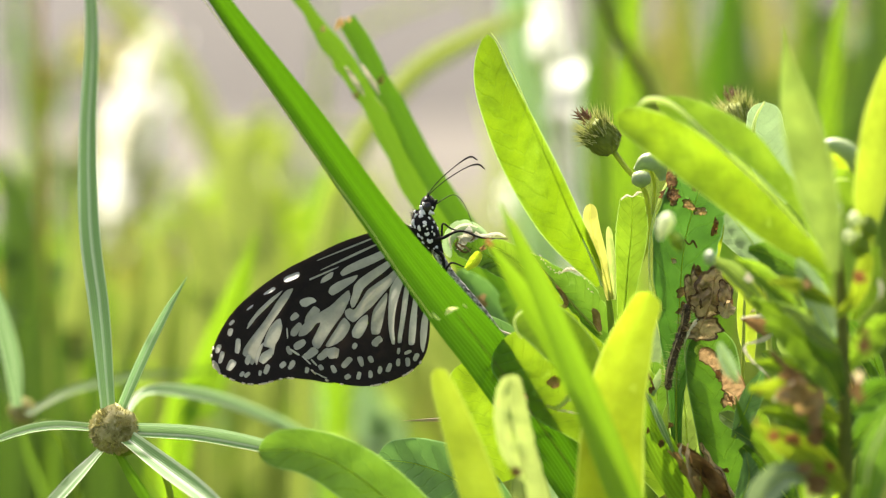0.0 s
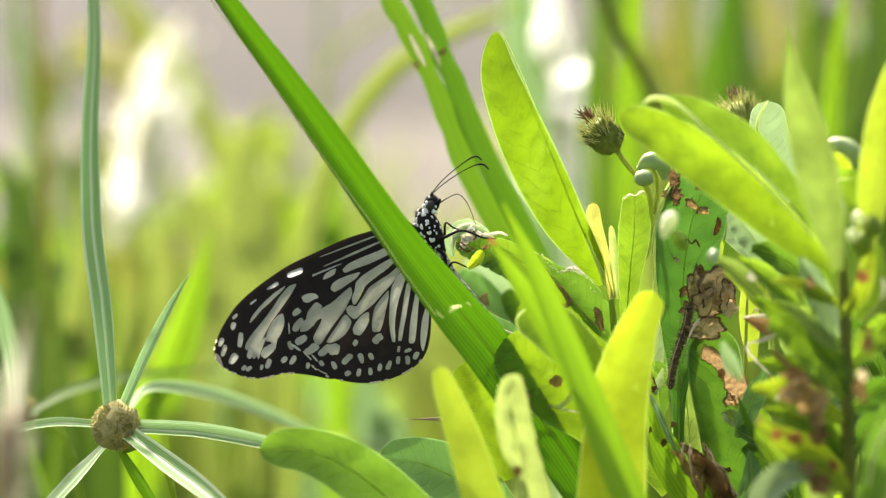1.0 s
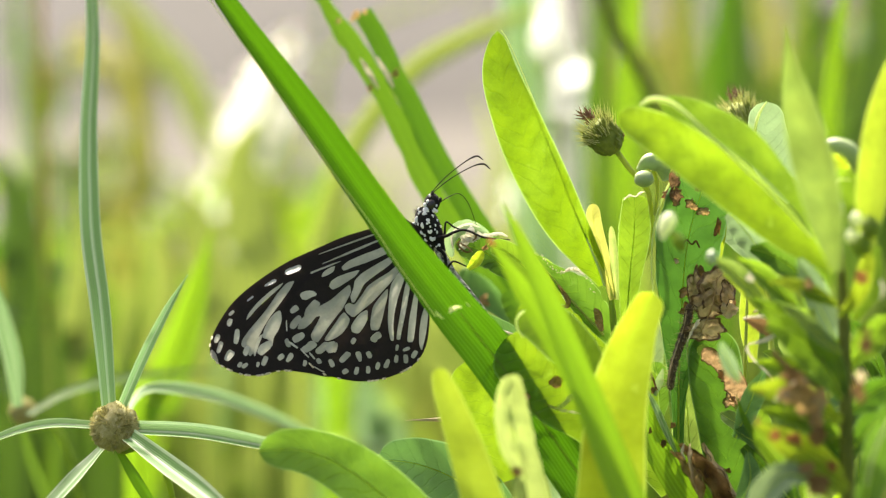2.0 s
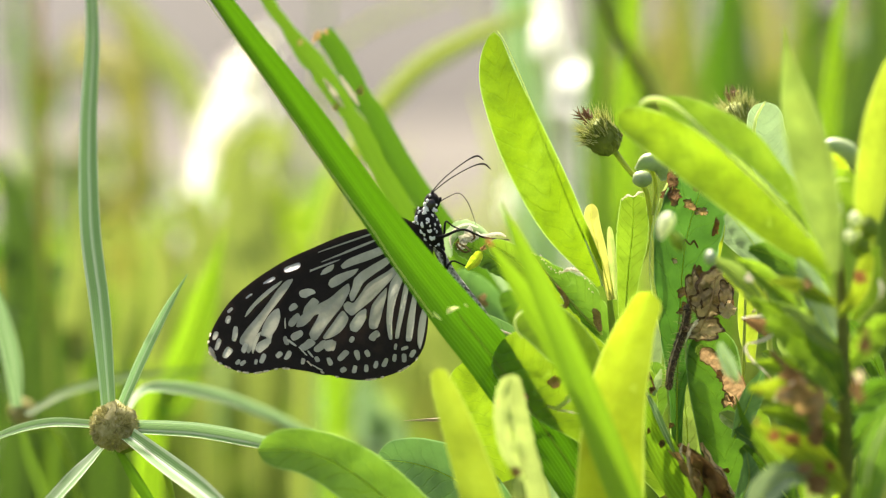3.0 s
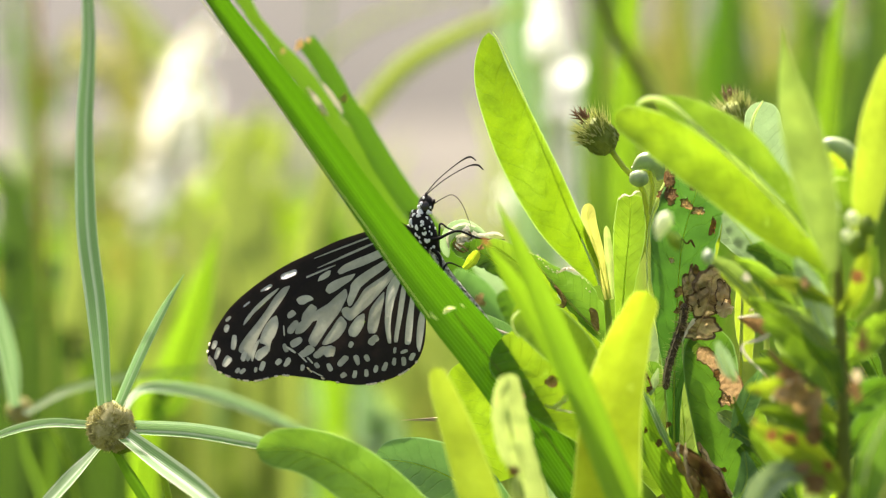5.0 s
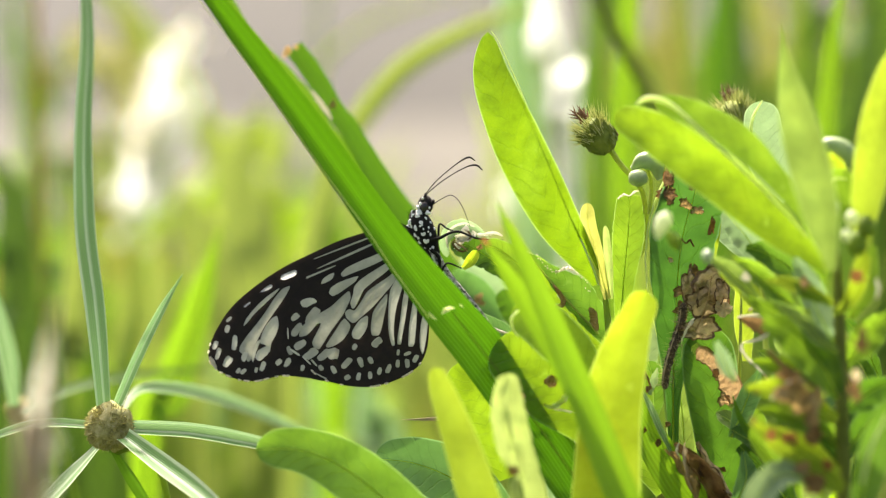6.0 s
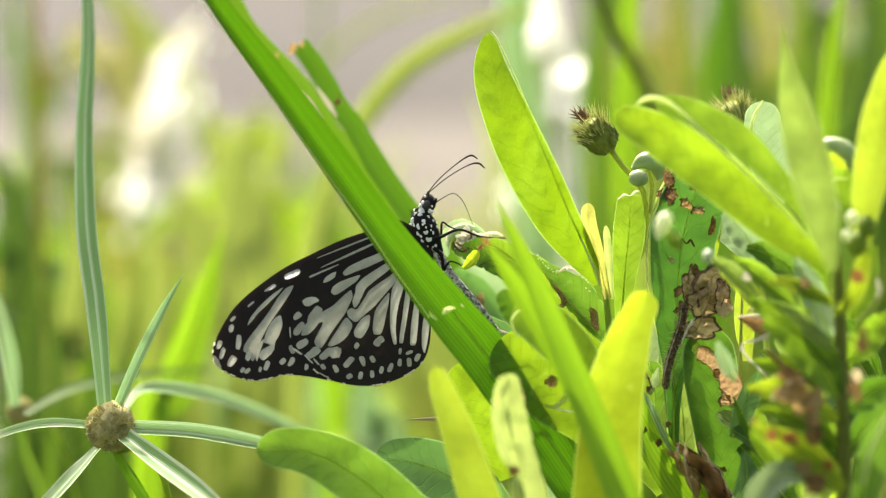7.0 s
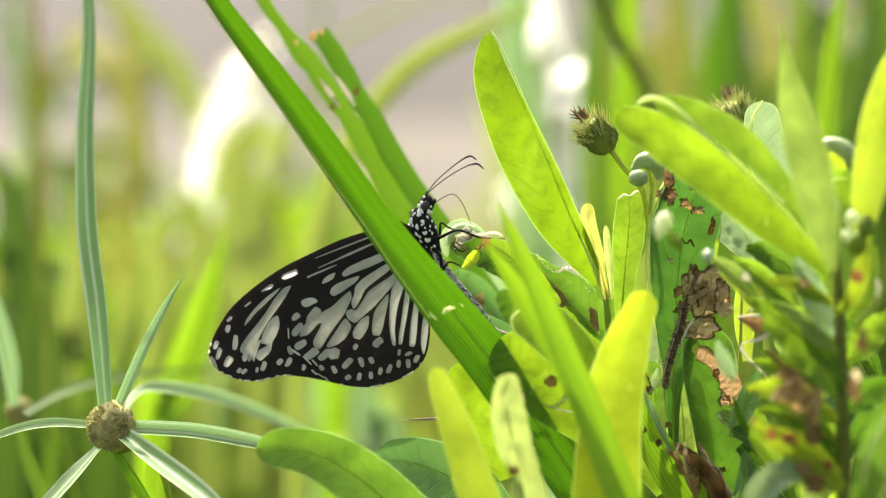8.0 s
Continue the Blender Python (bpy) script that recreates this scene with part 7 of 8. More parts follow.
forewing = part("forewing", sheet(FORE, 0.0, 0.1, FORE_CELLS, FORE_SPOTS), WING_DARK, butterfly, "dark brown-black forewing")
hindwing = part("hindwing", sheet(HIND, -0.5, 0.1, HIND_CELLS + HIND_BANDS, HIND_SPOTS), WING_DARK, butterfly, "dark hindwing with grey-white windows")
# unseen gaps, shifted and widened so sun reaches the near wing's white spots
FAR_SUN_GAPS = FORE_SPOTS + [(ax - 0.2, az + 0.6, bx - 0.2, bz + 0.6, wa + 1.1, wb + 1.1) for ax, az, bx, bz, wa, wb in fore_white + fore_dots[:5]]
part("forewing", sheet([(x + 0.15, z + 0.1) for x, z in FORE], 0.35, 0.1, FORE_CELLS, FAR_SUN_GAPS), WING_DARK, butterfly, "far forewing behind the near one")
part("hindwing", sheet([(x + 0.1, z + 0.1) for x, z in HIND], 0.75, 0.1, HIND_CELLS + HIND_BANDS, HIND_SPOTS), WING_DARK, butterfly, "far hindwing behind the near one")
cells(FORE_CELLS, -0.12, WING_PALE, forewing, "grey-white window streak")
cells(HIND_CELLS, -0.62, WING_PALE, hindwing, "grey-white cell between dark veins")
cells(HIND_BANDS, -0.66, WING_CREAM, hindwing, "long cream-grey window band")
markings(fore_thin, -0.12, 1, WING_PALE, forewing, "window_spot", "thin grey-white streak")
markings(fore_dots, -0.12, 2, WING_CREAM, forewing, "window_spot", "small grey-white spot")
markings(fore_white, -0.14, 3, WING_WHITE, forewing, "white_spot", "bright white apical spot")
markings(hind_spots, -0.62, 4, WING_PALE, hindwing, "window_spot", "grey-white oval spot")
markings(hind_dots, -0.62, 6, WING_PALE, hindwing, "window_spot", "pale marginal spot")
markings(hind_edge, -0.62, 7, WING_PALE, hindwing, "window_spot", "small pale marginal spot")


def fringe(outline, start, end, depth, owner, seed):
    """White dashes of fringe scales along the outer margin."""
    ring = spline([(x * MM, depth * MM, z * MM) for x, z in outline + outline[:1]], len(outline) * 6)
    rng = random.Random(seed)
    bm = bmesh.new()
    i = start * 6
    while i < end * 6:
        a, b = ring[i], ring[i + 1]
        if rng.random() < 0.36:
            blob((a + b) / 2, (0.00040, 0.00012, 0.00019), Matrix.Rotation(-math.atan2(b.z - a.z, b.x - a.x), 3, "Y"), 8, 6, 0.5, i, bm)
        i += 1
    part("fringe", bm, FRINGE, owner, "white fringe dashes")


fringe(FORE, 9, 17, -0.16, forewing, 1)
fringe(HIND, 8, 15, -0.66, hindwing, 2)

part("apex_mark", blob([c * MM for c in (-43.6, -0.16, -22.6)], (0.00045, 0.00008, 0.00125), Matrix.Rotation(-0.5, 3, "Y"), 12, 8, 0.4, 5), FRINGE, forewing, "white mark at the wing's corner")
hind_seam = [(-29.95, -15.6, -29.85, -17.4, 0.22, 0.3), (-29.4, -19.6, -27.9, -20.6, 0.5, 0.35), (-27.1, -21.0, -25.6, -22.5, 0.25, 0.3), (-24.6, -24.2, -22.8, -25.2, 0.2, 0.25)]
markings(hind_seam, -0.7, 9, WING_CREAM, hindwing, "pale_scales", "pale scales along the hindwing's edge")


def mm3(rows, depth=0.0):
    return [((r[0]) * MM, (r[2] if len(r) > 2 else depth) * MM, r[1] * MM) for r in rows]


AXIS = mm3([(-4.52, 6.46), (-4.09, 4.96), (-3.23, 3.02), (-1.94, 0.54), (-0.54, -2.15)], 0.4)
thorax = part("thorax", tube(AXIS, [w * MM for w in (2.0, 3.8, 4.5, 3.6, 1.7)], 24, 16), CHITIN, butterfly, "black thorax")
TAIL = mm3([(-1.5, -0.9), (0.9, -5.4), (4.0, -9.3), (7.3, -13.1), (10.6, -17.0)], 0.2)
abdomen = part("abdomen", tube(TAIL, [w * MM for w in (1.9, 2.0, 1.9, 1.6, 0.6)], 30, 14), ABDOMEN, butterfly, "dark abdomen mottled with grey")
head = part("head", blob([c * MM for c in (-2.6, 0.3, 7.4)], (0.0015, 0.0014, 0.0018), None, 16, 12, 0.08, 3), CHITIN, butterfly, "black head")
part("eye", blob([c * MM for c in (-2.75, -0.75, 7.0)], (0.00084, 0.0006, 0.00105), Matrix.Rotation(0.35, 3, "Y"), 16, 12), EYE_BLACK, head, "large glossy dark brown eye")
part("cheek", blob([c * MM for c in (-2.0, -0.9, 5.75)], (0.00055, 0.0004, 0.00035), None, 10, 8, 0.4, 4), DOT, head, "white scales under the eye")
part("palp", blob([c * MM for c in (-2.5, -0.2, 9.0)], (0.00028, 0.00028, 0.0007), Matrix.Rotation(-0.2, 3, "Y"), 10, 8), CHITIN, head)
part("palp", blob([c * MM for c in (-1.3, -0.3, 7.6)], (0.0004, 0.0004, 0.0009), Matrix.Rotation(0.5, 3, "Y"), 10, 8), CHITIN, head)
line = spline(AXIS, 24)
for i, (x, z, r) in enumerate([(-5.28, 4.09, 1.19), (-5.93, 3.12, 0.86), (-4.2, 3.02, 1.08), (-2.91, 1.94, 0.97), (-3.34, 3.88, 0.86), (-3.99, 5.06, 0.97), (-4.85, 5.28, 0.86), (-2.37, 0.65, 1.19), (-1.4, -0.75, 0.97), (-2.59, -0.65, 0.75), (-1.08, -2.37, 0.75), (-1.62, 1.72, 0.65), (-4.31, 1.72, 0.97), (-3.23, 6.03, 0.86), (-5.06, 6.03, 0.65), (-1.94, 3.02, 0.54), (-2.48, 4.74, 0.65), (-3.56, 0.32, 0.75)]):
    q = Vector((x * MM, 0, z * MM))
    spot = min(range(25), key=lambda j: math.hypot(line[j].x - q.x, line[j].z - q.z))
    near, half = line[spot], 0.5 * along([2.0, 3.8, 4.5, 3.6, 1.7], spot / 24) * MM
    away = math.hypot(near.x - q.x, near.z - q.z)
    skin = near.y - math.sqrt(max(0.0, half ** 2 - away ** 2))
    part("white_dot", blob((q.x, skin + 0.0001, q.z), (r * 0.00050, 0.00009, r * 0.00054), None, 12, 8, 0.3, i), DOT, thorax, "white dot")
for i, (x, z, r) in enumerate([(-3.02, 8.62, 0.43), (-3.75, 5.75, 1.3), (-3.95, 6.9, 0.7), (-3.45, 7.54, 0.65), (-2.15, 6.03, 0.54), (-1.72, 6.79, 0.43)]):
    part("white_dot", blob((x * MM, -0.9 * MM, z * MM), (r * 0.0005, 0.0003, r * 0.0006), None, 10, 7, 0.2, i), DOT, head, "white dot")
rng = random.Random(21)
for i in range(9):
    k = rng.randrange(9, 22)
    a = rng.uniform(-0.9, 1.2)
    w = 0.5 * along([2.0, 3.8, 4.5, 3.6, 1.7], k / 24) * MM
    s = rng.uniform(0.00016, 0.00032)
    part("white_dot", blob(line[k] + Vector((math.sin(a) * w * 0.85, -math.cos(a) * w, math.sin(a) * w * 0.5)), (s, 0.00014, s * 1.1), None, 10, 7, 0.3, i), DOT, thorax, "white dot")
hair = bmesh.new()
rng = random.Random(14)
for i in range(260):
    k = rng.randrange(1, 23)
    a = rng.uniform(0, math.tau)
    d = Vector((math.cos(a), math.sin(a), rng.uniform(-0.3, 0.5))).normalized()
    w = 0.5 * along([2.0, 3.8, 4.5, 3.6, 1.7], k / 24) * MM
    spike(hair, line[k] + d * w * 0.9, line[k] + d * (w + 0.0007 * rng.random()), 0.00004, 3)
part("body_hair", hair, CHITIN, thorax, "short black hairs")


def limb(name, rows, widths, owner, depth=-1.0, label=""):
    return part(name, tube(mm3(rows, depth), [w * MM for w in widths], 30, 6), CHITIN, owner, label)


limb("antenna", [(-3.23, 8.62), (-0.54, 11.85), (3.02, 14.87), (5.6, 16.38), (7, 15.73)], (0.2, 0.2, 0.22, 0.4, 0.25), head, 0.3, "slender club-tipped antenna")
limb("antenna", [(-3.23, 8.62), (0.65, 11.85), (4.85, 14.33), (7.11, 14.87), (8.4, 13.9)], (0.2, 0.2, 0.22, 0.42, 0.25), head, -0.4, "slender club-tipped antenna")
limb("proboscis", [(-1.72, 7), (0.22, 8.3), (2.48, 9.16), (4.31, 7.33), (5.93, 3.23)], (0.25, 0.18, 0.16, 0.15, 0.12), head, -0.2, "thin curved proboscis")
limb("leg", [(-1.72, 0.65), (0, 0.97), (3.45, 2.26), (7.54, 0.86), (12.39, 0.54)], (0.8, 0.65, 0.5, 0.4, 0.25), butterfly, -1.2)
limb("leg", [(-1.51, 0.43), (-0.22, 0.86), (0.11, 3.66), (1.62, 2.8), (3.45, 2.15)], (0.6, 0.5, 0.4, 0.35, 0.25), butterfly, -0.2)
limb("leg", [(-1.51, -1.08), (0, -2.69), (0.32, -5.39), (1.62, -3.77), (4.31, -4.74)], (0.8, 0.65, 0.5, 0.4, 0.25), butterfly, -1.0)

# ---- blades, plumes and stalks farther back ----
def far_blade(name, label, points, widths, material, turn=0, fold=16, category="grass", group="background blades"):
    base = Vector((points[0][0], points[0][1], 0.0))
    ob = thing(name, base, label, category, group)
    part("blade", strip([base] + points, (widths[0] * 0.8, *widths), turn, fold, 36, 6, 0.06, 0.0), material, ob)
    part("midrib", tube([base] + [Vector(p) + Vector((0, -0.0006, 0)) for p in points], (0.0014, 0.0012, 0.001, 0.0003), 30, 5), RIB, ob)
    part("sheath", tube([base, base + (Vector(points[0]) - base) * 0.35, base + (Vector(points[0]) - base) * 0.6], (0.005, 0.005, 0.003), 10, 7), STEM, ob)
    return ob


far_a = far_blade("grass_plant", "bright green backlit grass blade", [(-0.07376, 0.60506, 0.25033), (-0.06749, 0.60894, 0.27795), (-0.06122, 0.61166, 0.29728), (-0.05522, 0.61476, 0.31937)], (0.00697, 0.01032, 0.00809, 0.00056,), BLADE_SOFT)
far_arch = far_blade("grass_plant", "soft green arching grass blade", [(-0.04275, 0.70716, 0.25826), (-0.03870, 0.71234, 0.29515), (-0.02980, 0.71662, 0.32561), (-0.01360, 0.71989, 0.34886), (0.00583, 0.72158, 0.36089), (0.02526, 0.72271, 0.36891)], (0.00648, 0.00745, 0.00713, 0.00680, 0.00551, 0.00130,), MEADOW)
far_blade("grass_plant", "pale green upright grass blade", [(-0.01607, 0.74168, 0.21654), (-0.02120, 0.74502, 0.24023), (-0.02461, 0.74763, 0.25885)], (0.01026, 0.01197, 0.00137,), BLADE_PALE)
far_blade("grass_plant", "broad pale green upright grass blade", [(0.03886, 0.78573, 0.24251), (0.02987, 0.79324, 0.29597), (0.02537, 0.79950, 0.34051), (0.02267, 0.80476, 0.37793)], (0.01259, 0.01367, 0.01331, 0.01080,), BLADE_PALE)
far_blade("grass_plant", "dark green leaning grass stalk", [(0.09028, 0.89183, 0.27895), (0.07408, 0.89888, 0.32907), (0.06194, 0.90310, 0.35913), (0.05384, 0.90648, 0.38319)], (0.00729, 0.00729, 0.00607, 0.00405,), MEADOW_DEEP)
far_blade("grass_plant", "dark green upright grass stalk", [(0.06545, 0.98216, 0.20314), (0.06320, 0.99312, 0.28109), (0.06162, 1.00094, 0.33677), (0.06095, 1.00658, 0.37686)], (0.01125, 0.01214, 0.01214, 0.00900,), MEADOW_DEEP)
far_blade("grass_plant", "fresh green upright grass blade", [(0.08779, 0.80537, 0.23858), (0.08963, 0.81564, 0.31163), (0.09055, 0.82180, 0.35546), (0.09332, 0.82539, 0.38103)], (0.00811, 0.00922, 0.00811, 0.00480,), BLADE_MID)
far_blade("grass_plant", "fresh green slender grass blade", [(0.09442, 0.63259, 0.30252), (0.09730, 0.63760, 0.33815), (0.09989, 0.64140, 0.36524), (0.10306, 0.64381, 0.38234)], (0.00518, 0.00518, 0.00345, 0.00115,), BLADE_SOFT)
far_blade("grass_plant", "glossy blade, part of its sun flash put into near-white colour", [(0.03863, 0.74882, 0.26732), (0.03692, 0.75596, 0.31809), (0.03436, 0.76024, 0.34856), (0.03008, 0.76405, 0.37565)], (0.00684, 0.00957, 0.01026, 0.00855,), SHINY, 40)
far_blade("grass_plant", "broad yellow-green backlit grass blade", [(0.05132, 0.68751, 0.26220), (0.05054, 0.69518, 0.31677), (0.05132, 0.70022, 0.35262), (0.05290, 0.70416, 0.38069)], (0.00630, 0.00724, 0.00630, 0.00378,), BLADE_SOFT)
far_blade("grass_plant", "thin tan dry grass stalk", [(-0.12033, 0.74644, 0.25039), (-0.12119, 0.75358, 0.30117), (-0.12204, 0.76072, 0.35195), (-0.12341, 0.76452, 0.37903)], (0.00239, 0.00239, 0.00239, 0.00171,), BROWN)
far_blade("grass_plant", "thin grey-green upright grass stalk", [(-0.05542, 1.08726, 0.23246), (-0.05418, 1.09759, 0.30595), (-0.05294, 1.10654, 0.36965)], (0.0030, 0.0030, 0.0022), MEADOW_DEEP)


far_blade("grass_plant", "pale thin arching grass blade over the lane", [(-0.03077, 0.94316, 0.28492), (-0.04572, 0.94673, 0.31031), (-0.04658, 0.95000, 0.33359), (-0.03461, 0.95202, 0.34798), (-0.01795, 0.95321, 0.35644), (0.00342, 0.95423, 0.36363)], (0.0028, 0.0030, 0.0028, 0.0026, 0.0024, 0.0012), MEADOW)
far_blade("grass_plant", "yellow-green arching grass leaf far behind", [(-0.08360, 1.03719, 0.23539), (-0.10367, 1.04803, 0.31257), (-0.12492, 1.05230, 0.34297), (-0.14736, 1.05592, 0.36869)], (0.01181, 0.01322, 0.01181, 0.00708,), MEADOW)
far_blade("grass_plant", "olive drying grass leaf far behind", [(-0.12460, 0.98905, 0.25214), (-0.12010, 0.99468, 0.29223), (-0.12280, 0.99906, 0.32341), (-0.12797, 1.00345, 0.35459)], (0.00900, 0.01035, 0.00990, 0.00450,), MEADOW_OLIVE)
far_blade("grass_plant", "yellow-green broad grass leaf far behind", [(-0.06356, 0.88620, 0.23886), (-0.06963, 0.89183, 0.27895), (-0.07368, 0.89521, 0.30301), (-0.06720, 0.89775, 0.32105)], (0.01417, 0.01822, 0.01619, 0.00607,), MEADOW)
far_blade("grass_plant", "yellow-green grass leaf far behind", [(-0.11521, 0.74502, 0.24023), (-0.11179, 0.74882, 0.26732), (-0.10837, 0.75215, 0.29101), (-0.11008, 0.75524, 0.31302)], (0.01026, 0.01197, 0.01026, 0.00239,), MEADOW)
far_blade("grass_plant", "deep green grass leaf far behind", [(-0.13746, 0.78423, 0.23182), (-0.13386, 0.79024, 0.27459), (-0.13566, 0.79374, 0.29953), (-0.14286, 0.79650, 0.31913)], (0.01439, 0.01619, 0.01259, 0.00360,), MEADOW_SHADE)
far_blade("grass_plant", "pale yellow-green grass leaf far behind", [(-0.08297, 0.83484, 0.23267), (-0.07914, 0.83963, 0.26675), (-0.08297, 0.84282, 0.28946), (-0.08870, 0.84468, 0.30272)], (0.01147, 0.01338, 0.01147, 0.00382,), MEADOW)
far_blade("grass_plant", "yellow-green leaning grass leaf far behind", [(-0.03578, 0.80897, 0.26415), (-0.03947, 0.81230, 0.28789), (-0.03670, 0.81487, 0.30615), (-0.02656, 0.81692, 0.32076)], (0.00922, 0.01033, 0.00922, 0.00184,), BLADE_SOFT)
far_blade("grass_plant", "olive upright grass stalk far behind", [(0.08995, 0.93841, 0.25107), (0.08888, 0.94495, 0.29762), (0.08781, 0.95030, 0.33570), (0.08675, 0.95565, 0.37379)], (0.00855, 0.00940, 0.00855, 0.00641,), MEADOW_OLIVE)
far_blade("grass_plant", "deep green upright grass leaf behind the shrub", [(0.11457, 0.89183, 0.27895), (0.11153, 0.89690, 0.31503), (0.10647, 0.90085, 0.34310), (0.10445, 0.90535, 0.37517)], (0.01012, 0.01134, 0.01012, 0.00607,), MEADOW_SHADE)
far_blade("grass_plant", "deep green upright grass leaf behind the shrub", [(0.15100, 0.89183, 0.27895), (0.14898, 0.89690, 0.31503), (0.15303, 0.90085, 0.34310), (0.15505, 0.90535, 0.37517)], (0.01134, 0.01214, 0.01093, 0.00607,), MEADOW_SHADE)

far_blade("grass_plant", "deep green grass leaf far behind", [(-0.19243, 1.13596, 0.21972), (-0.18726, 1.14388, 0.27606), (-0.19243, 1.15036, 0.32217), (-0.19760, 1.15684, 0.36827)], (0.00776, 0.00931, 0.00879, 0.00621,), MEADOW_DEEP)
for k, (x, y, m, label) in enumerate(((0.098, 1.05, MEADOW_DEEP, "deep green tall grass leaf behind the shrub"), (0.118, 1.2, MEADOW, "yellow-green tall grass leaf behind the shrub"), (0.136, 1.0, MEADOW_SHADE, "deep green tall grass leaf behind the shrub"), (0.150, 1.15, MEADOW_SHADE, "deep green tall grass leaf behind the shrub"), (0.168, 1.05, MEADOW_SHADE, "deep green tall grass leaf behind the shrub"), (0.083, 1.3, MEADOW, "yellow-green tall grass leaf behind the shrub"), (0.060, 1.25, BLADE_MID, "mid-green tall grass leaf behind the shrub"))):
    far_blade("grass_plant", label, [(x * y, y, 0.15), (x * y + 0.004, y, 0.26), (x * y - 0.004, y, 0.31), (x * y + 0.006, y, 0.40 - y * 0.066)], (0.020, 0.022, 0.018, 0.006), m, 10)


rng = random.Random(52)
for k in range(20):
    y = rng.uniform(0.95, 1.5)
    x = (0.062 + 0.118 * ((k + rng.random()) / 20) ** 0.8) * y
    tilt = rng.uniform(-0.035, 0.035)
    w = rng.uniform(0.005, 0.010) + (0.008 if k > 14 else 0.0)
    far_blade("grass_plant", ("olive slender grass stalk far behind", "deep green slender grass stalk far behind", "yellow-green slender grass stalk far behind")[k % 3], [(x, y, 0.16), (x + tilt * 0.5, y, 0.27), (x + tilt, y, 0.33), (x + tilt * 1.6, y, 0.40)], (w, w, w, w * 0.6), (MEADOW_OLIVE, MEADOW_DEEP, MEADOW)[k % 3], 10)


def weed(at, size, count, material, seed, label):
    """A leafy weed far behind: a bent stem with loose oval leaves."""
    top = Vector(at)
    base = Vector((top.x + 0.01, top.y, 0.0))
    ob = thing("weed", base, label, "weed", "leafy weeds in the meadow")
    rng = random.Random(seed)
    mid = (base + top) / 2 + Vector((0.012, 0, 0))
    part("stem", tube([base, mid, top], (0.003, 0.0025, 0.0012), 20, 6), STEM, ob)
    line = spline([base, mid, top], 40)
    for i in range(count):
        c = line[rng.randrange(24, 41)]
        d = Vector((rng.uniform(-1, 1), rng.uniform(-0.6, 0.6), rng.uniform(-0.5, 0.7))).normalized() * size * rng.uniform(0.6, 1.2)
        w = size * rng.uniform(0.35, 0.6)
        part("leaf", strip([c, c + d * 0.5 + Vector((0, 0, 0.003)), c + d], (w * 0.4, w, w * 0.5), rng.uniform(-60, 60), 16, 10, 4, 0.2, 0, i, None, 0.0, (0.0, -1.0, 0.14), 0.2), material, ob)
    return ob


for k, (q, size, count, m, label) in enumerate((((-0.21168, 1.30163, 0.32070), 0.030, 14, LEAF_SHADE, "dull green leafy weed far behind"), ((-0.16699, 1.25079, 0.31818), 0.026, 12, MEADOW_OLIVE, "olive leafy weed far behind"), ((-0.20350, 1.19362, 0.27068), 0.030, 14, LEAF, "fresh green leafy weed far behind"), ((-0.14872, 1.24590, 0.28338), 0.030, 12, LEAF_LIME, "yellow-green leafy weed far behind"),
                                             ((-0.09952, 1.24531, 0.27921), 0.032, 14, LEAF_LIME, "yellow-green leafy weed far behind"), ((-0.08888, 1.29187, 0.25121), 0.030, 14, LEAF, "fresh green leafy weed far behind"), ((-0.04892, 1.24100, 0.24858), 0.026, 10, LEAF_SOFT, "soft green leafy weed far behind"), ((0.11414, 1.25235, 0.32932), 0.026, 10, MEADOW_OLIVE, "olive leafy weed far behind"),
                                             ((0.15964, 1.30326, 0.33228), 0.028, 12, LEAF_SHADE, "dull green leafy weed far behind"), ((0.19286, 1.25352, 0.33767), 0.030, 14, MEADOW_OLIVE, "olive leafy weed far behind"), ((0.21254, 1.25039, 0.31540), 0.030, 14, LEAF_SHADE, "dull green leafy weed far behind"), ((-0.19122, 1.29187, 0.25121), 0.028, 12, LEAF_SOFT, "soft green leafy weed far behind"), ((-0.12546, 0.74430, 0.23515), 0.020, 14, LEAF_SHADE, "dull green leafy weed behind the sedge"), ((-0.10153, 0.74287, 0.22500), 0.020, 12, LEAF_SHADE, "dull green leafy weed behind the sedge"), ((-0.02591, 0.78322, 0.22470), 0.022, 12, LEAF_SOFT, "soft green leafy weed beyond the low leaves"))):
    weed(q, size, count, m, 600 + k, label)

# the dark weeds are added to darken the far corner by colour
for k, (q, size, m, label) in enumerate((((0.20404, 1.20226, 0.33215), 0.030, LEAF_DEEP_SHADE, "leafy weed added behind the shrub, its colour darkened as shade"), ((0.18888, 1.30000, 0.30912), 0.026, LEAF_DEEP_SHADE, "leafy weed added behind the shrub, its colour darkened as shade"), ((-0.19414, 1.30285, 0.32939), 0.028, MEADOW_OLIVE, "olive leafy weed far behind"))):
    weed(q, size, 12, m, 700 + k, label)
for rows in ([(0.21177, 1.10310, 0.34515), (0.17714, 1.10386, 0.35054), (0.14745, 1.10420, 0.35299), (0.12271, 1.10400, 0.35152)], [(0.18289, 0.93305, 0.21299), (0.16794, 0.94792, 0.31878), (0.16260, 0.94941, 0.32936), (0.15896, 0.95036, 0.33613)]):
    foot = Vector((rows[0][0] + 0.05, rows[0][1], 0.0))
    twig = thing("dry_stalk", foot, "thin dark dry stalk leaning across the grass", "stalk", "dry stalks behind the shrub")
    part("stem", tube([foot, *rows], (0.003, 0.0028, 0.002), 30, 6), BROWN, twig)

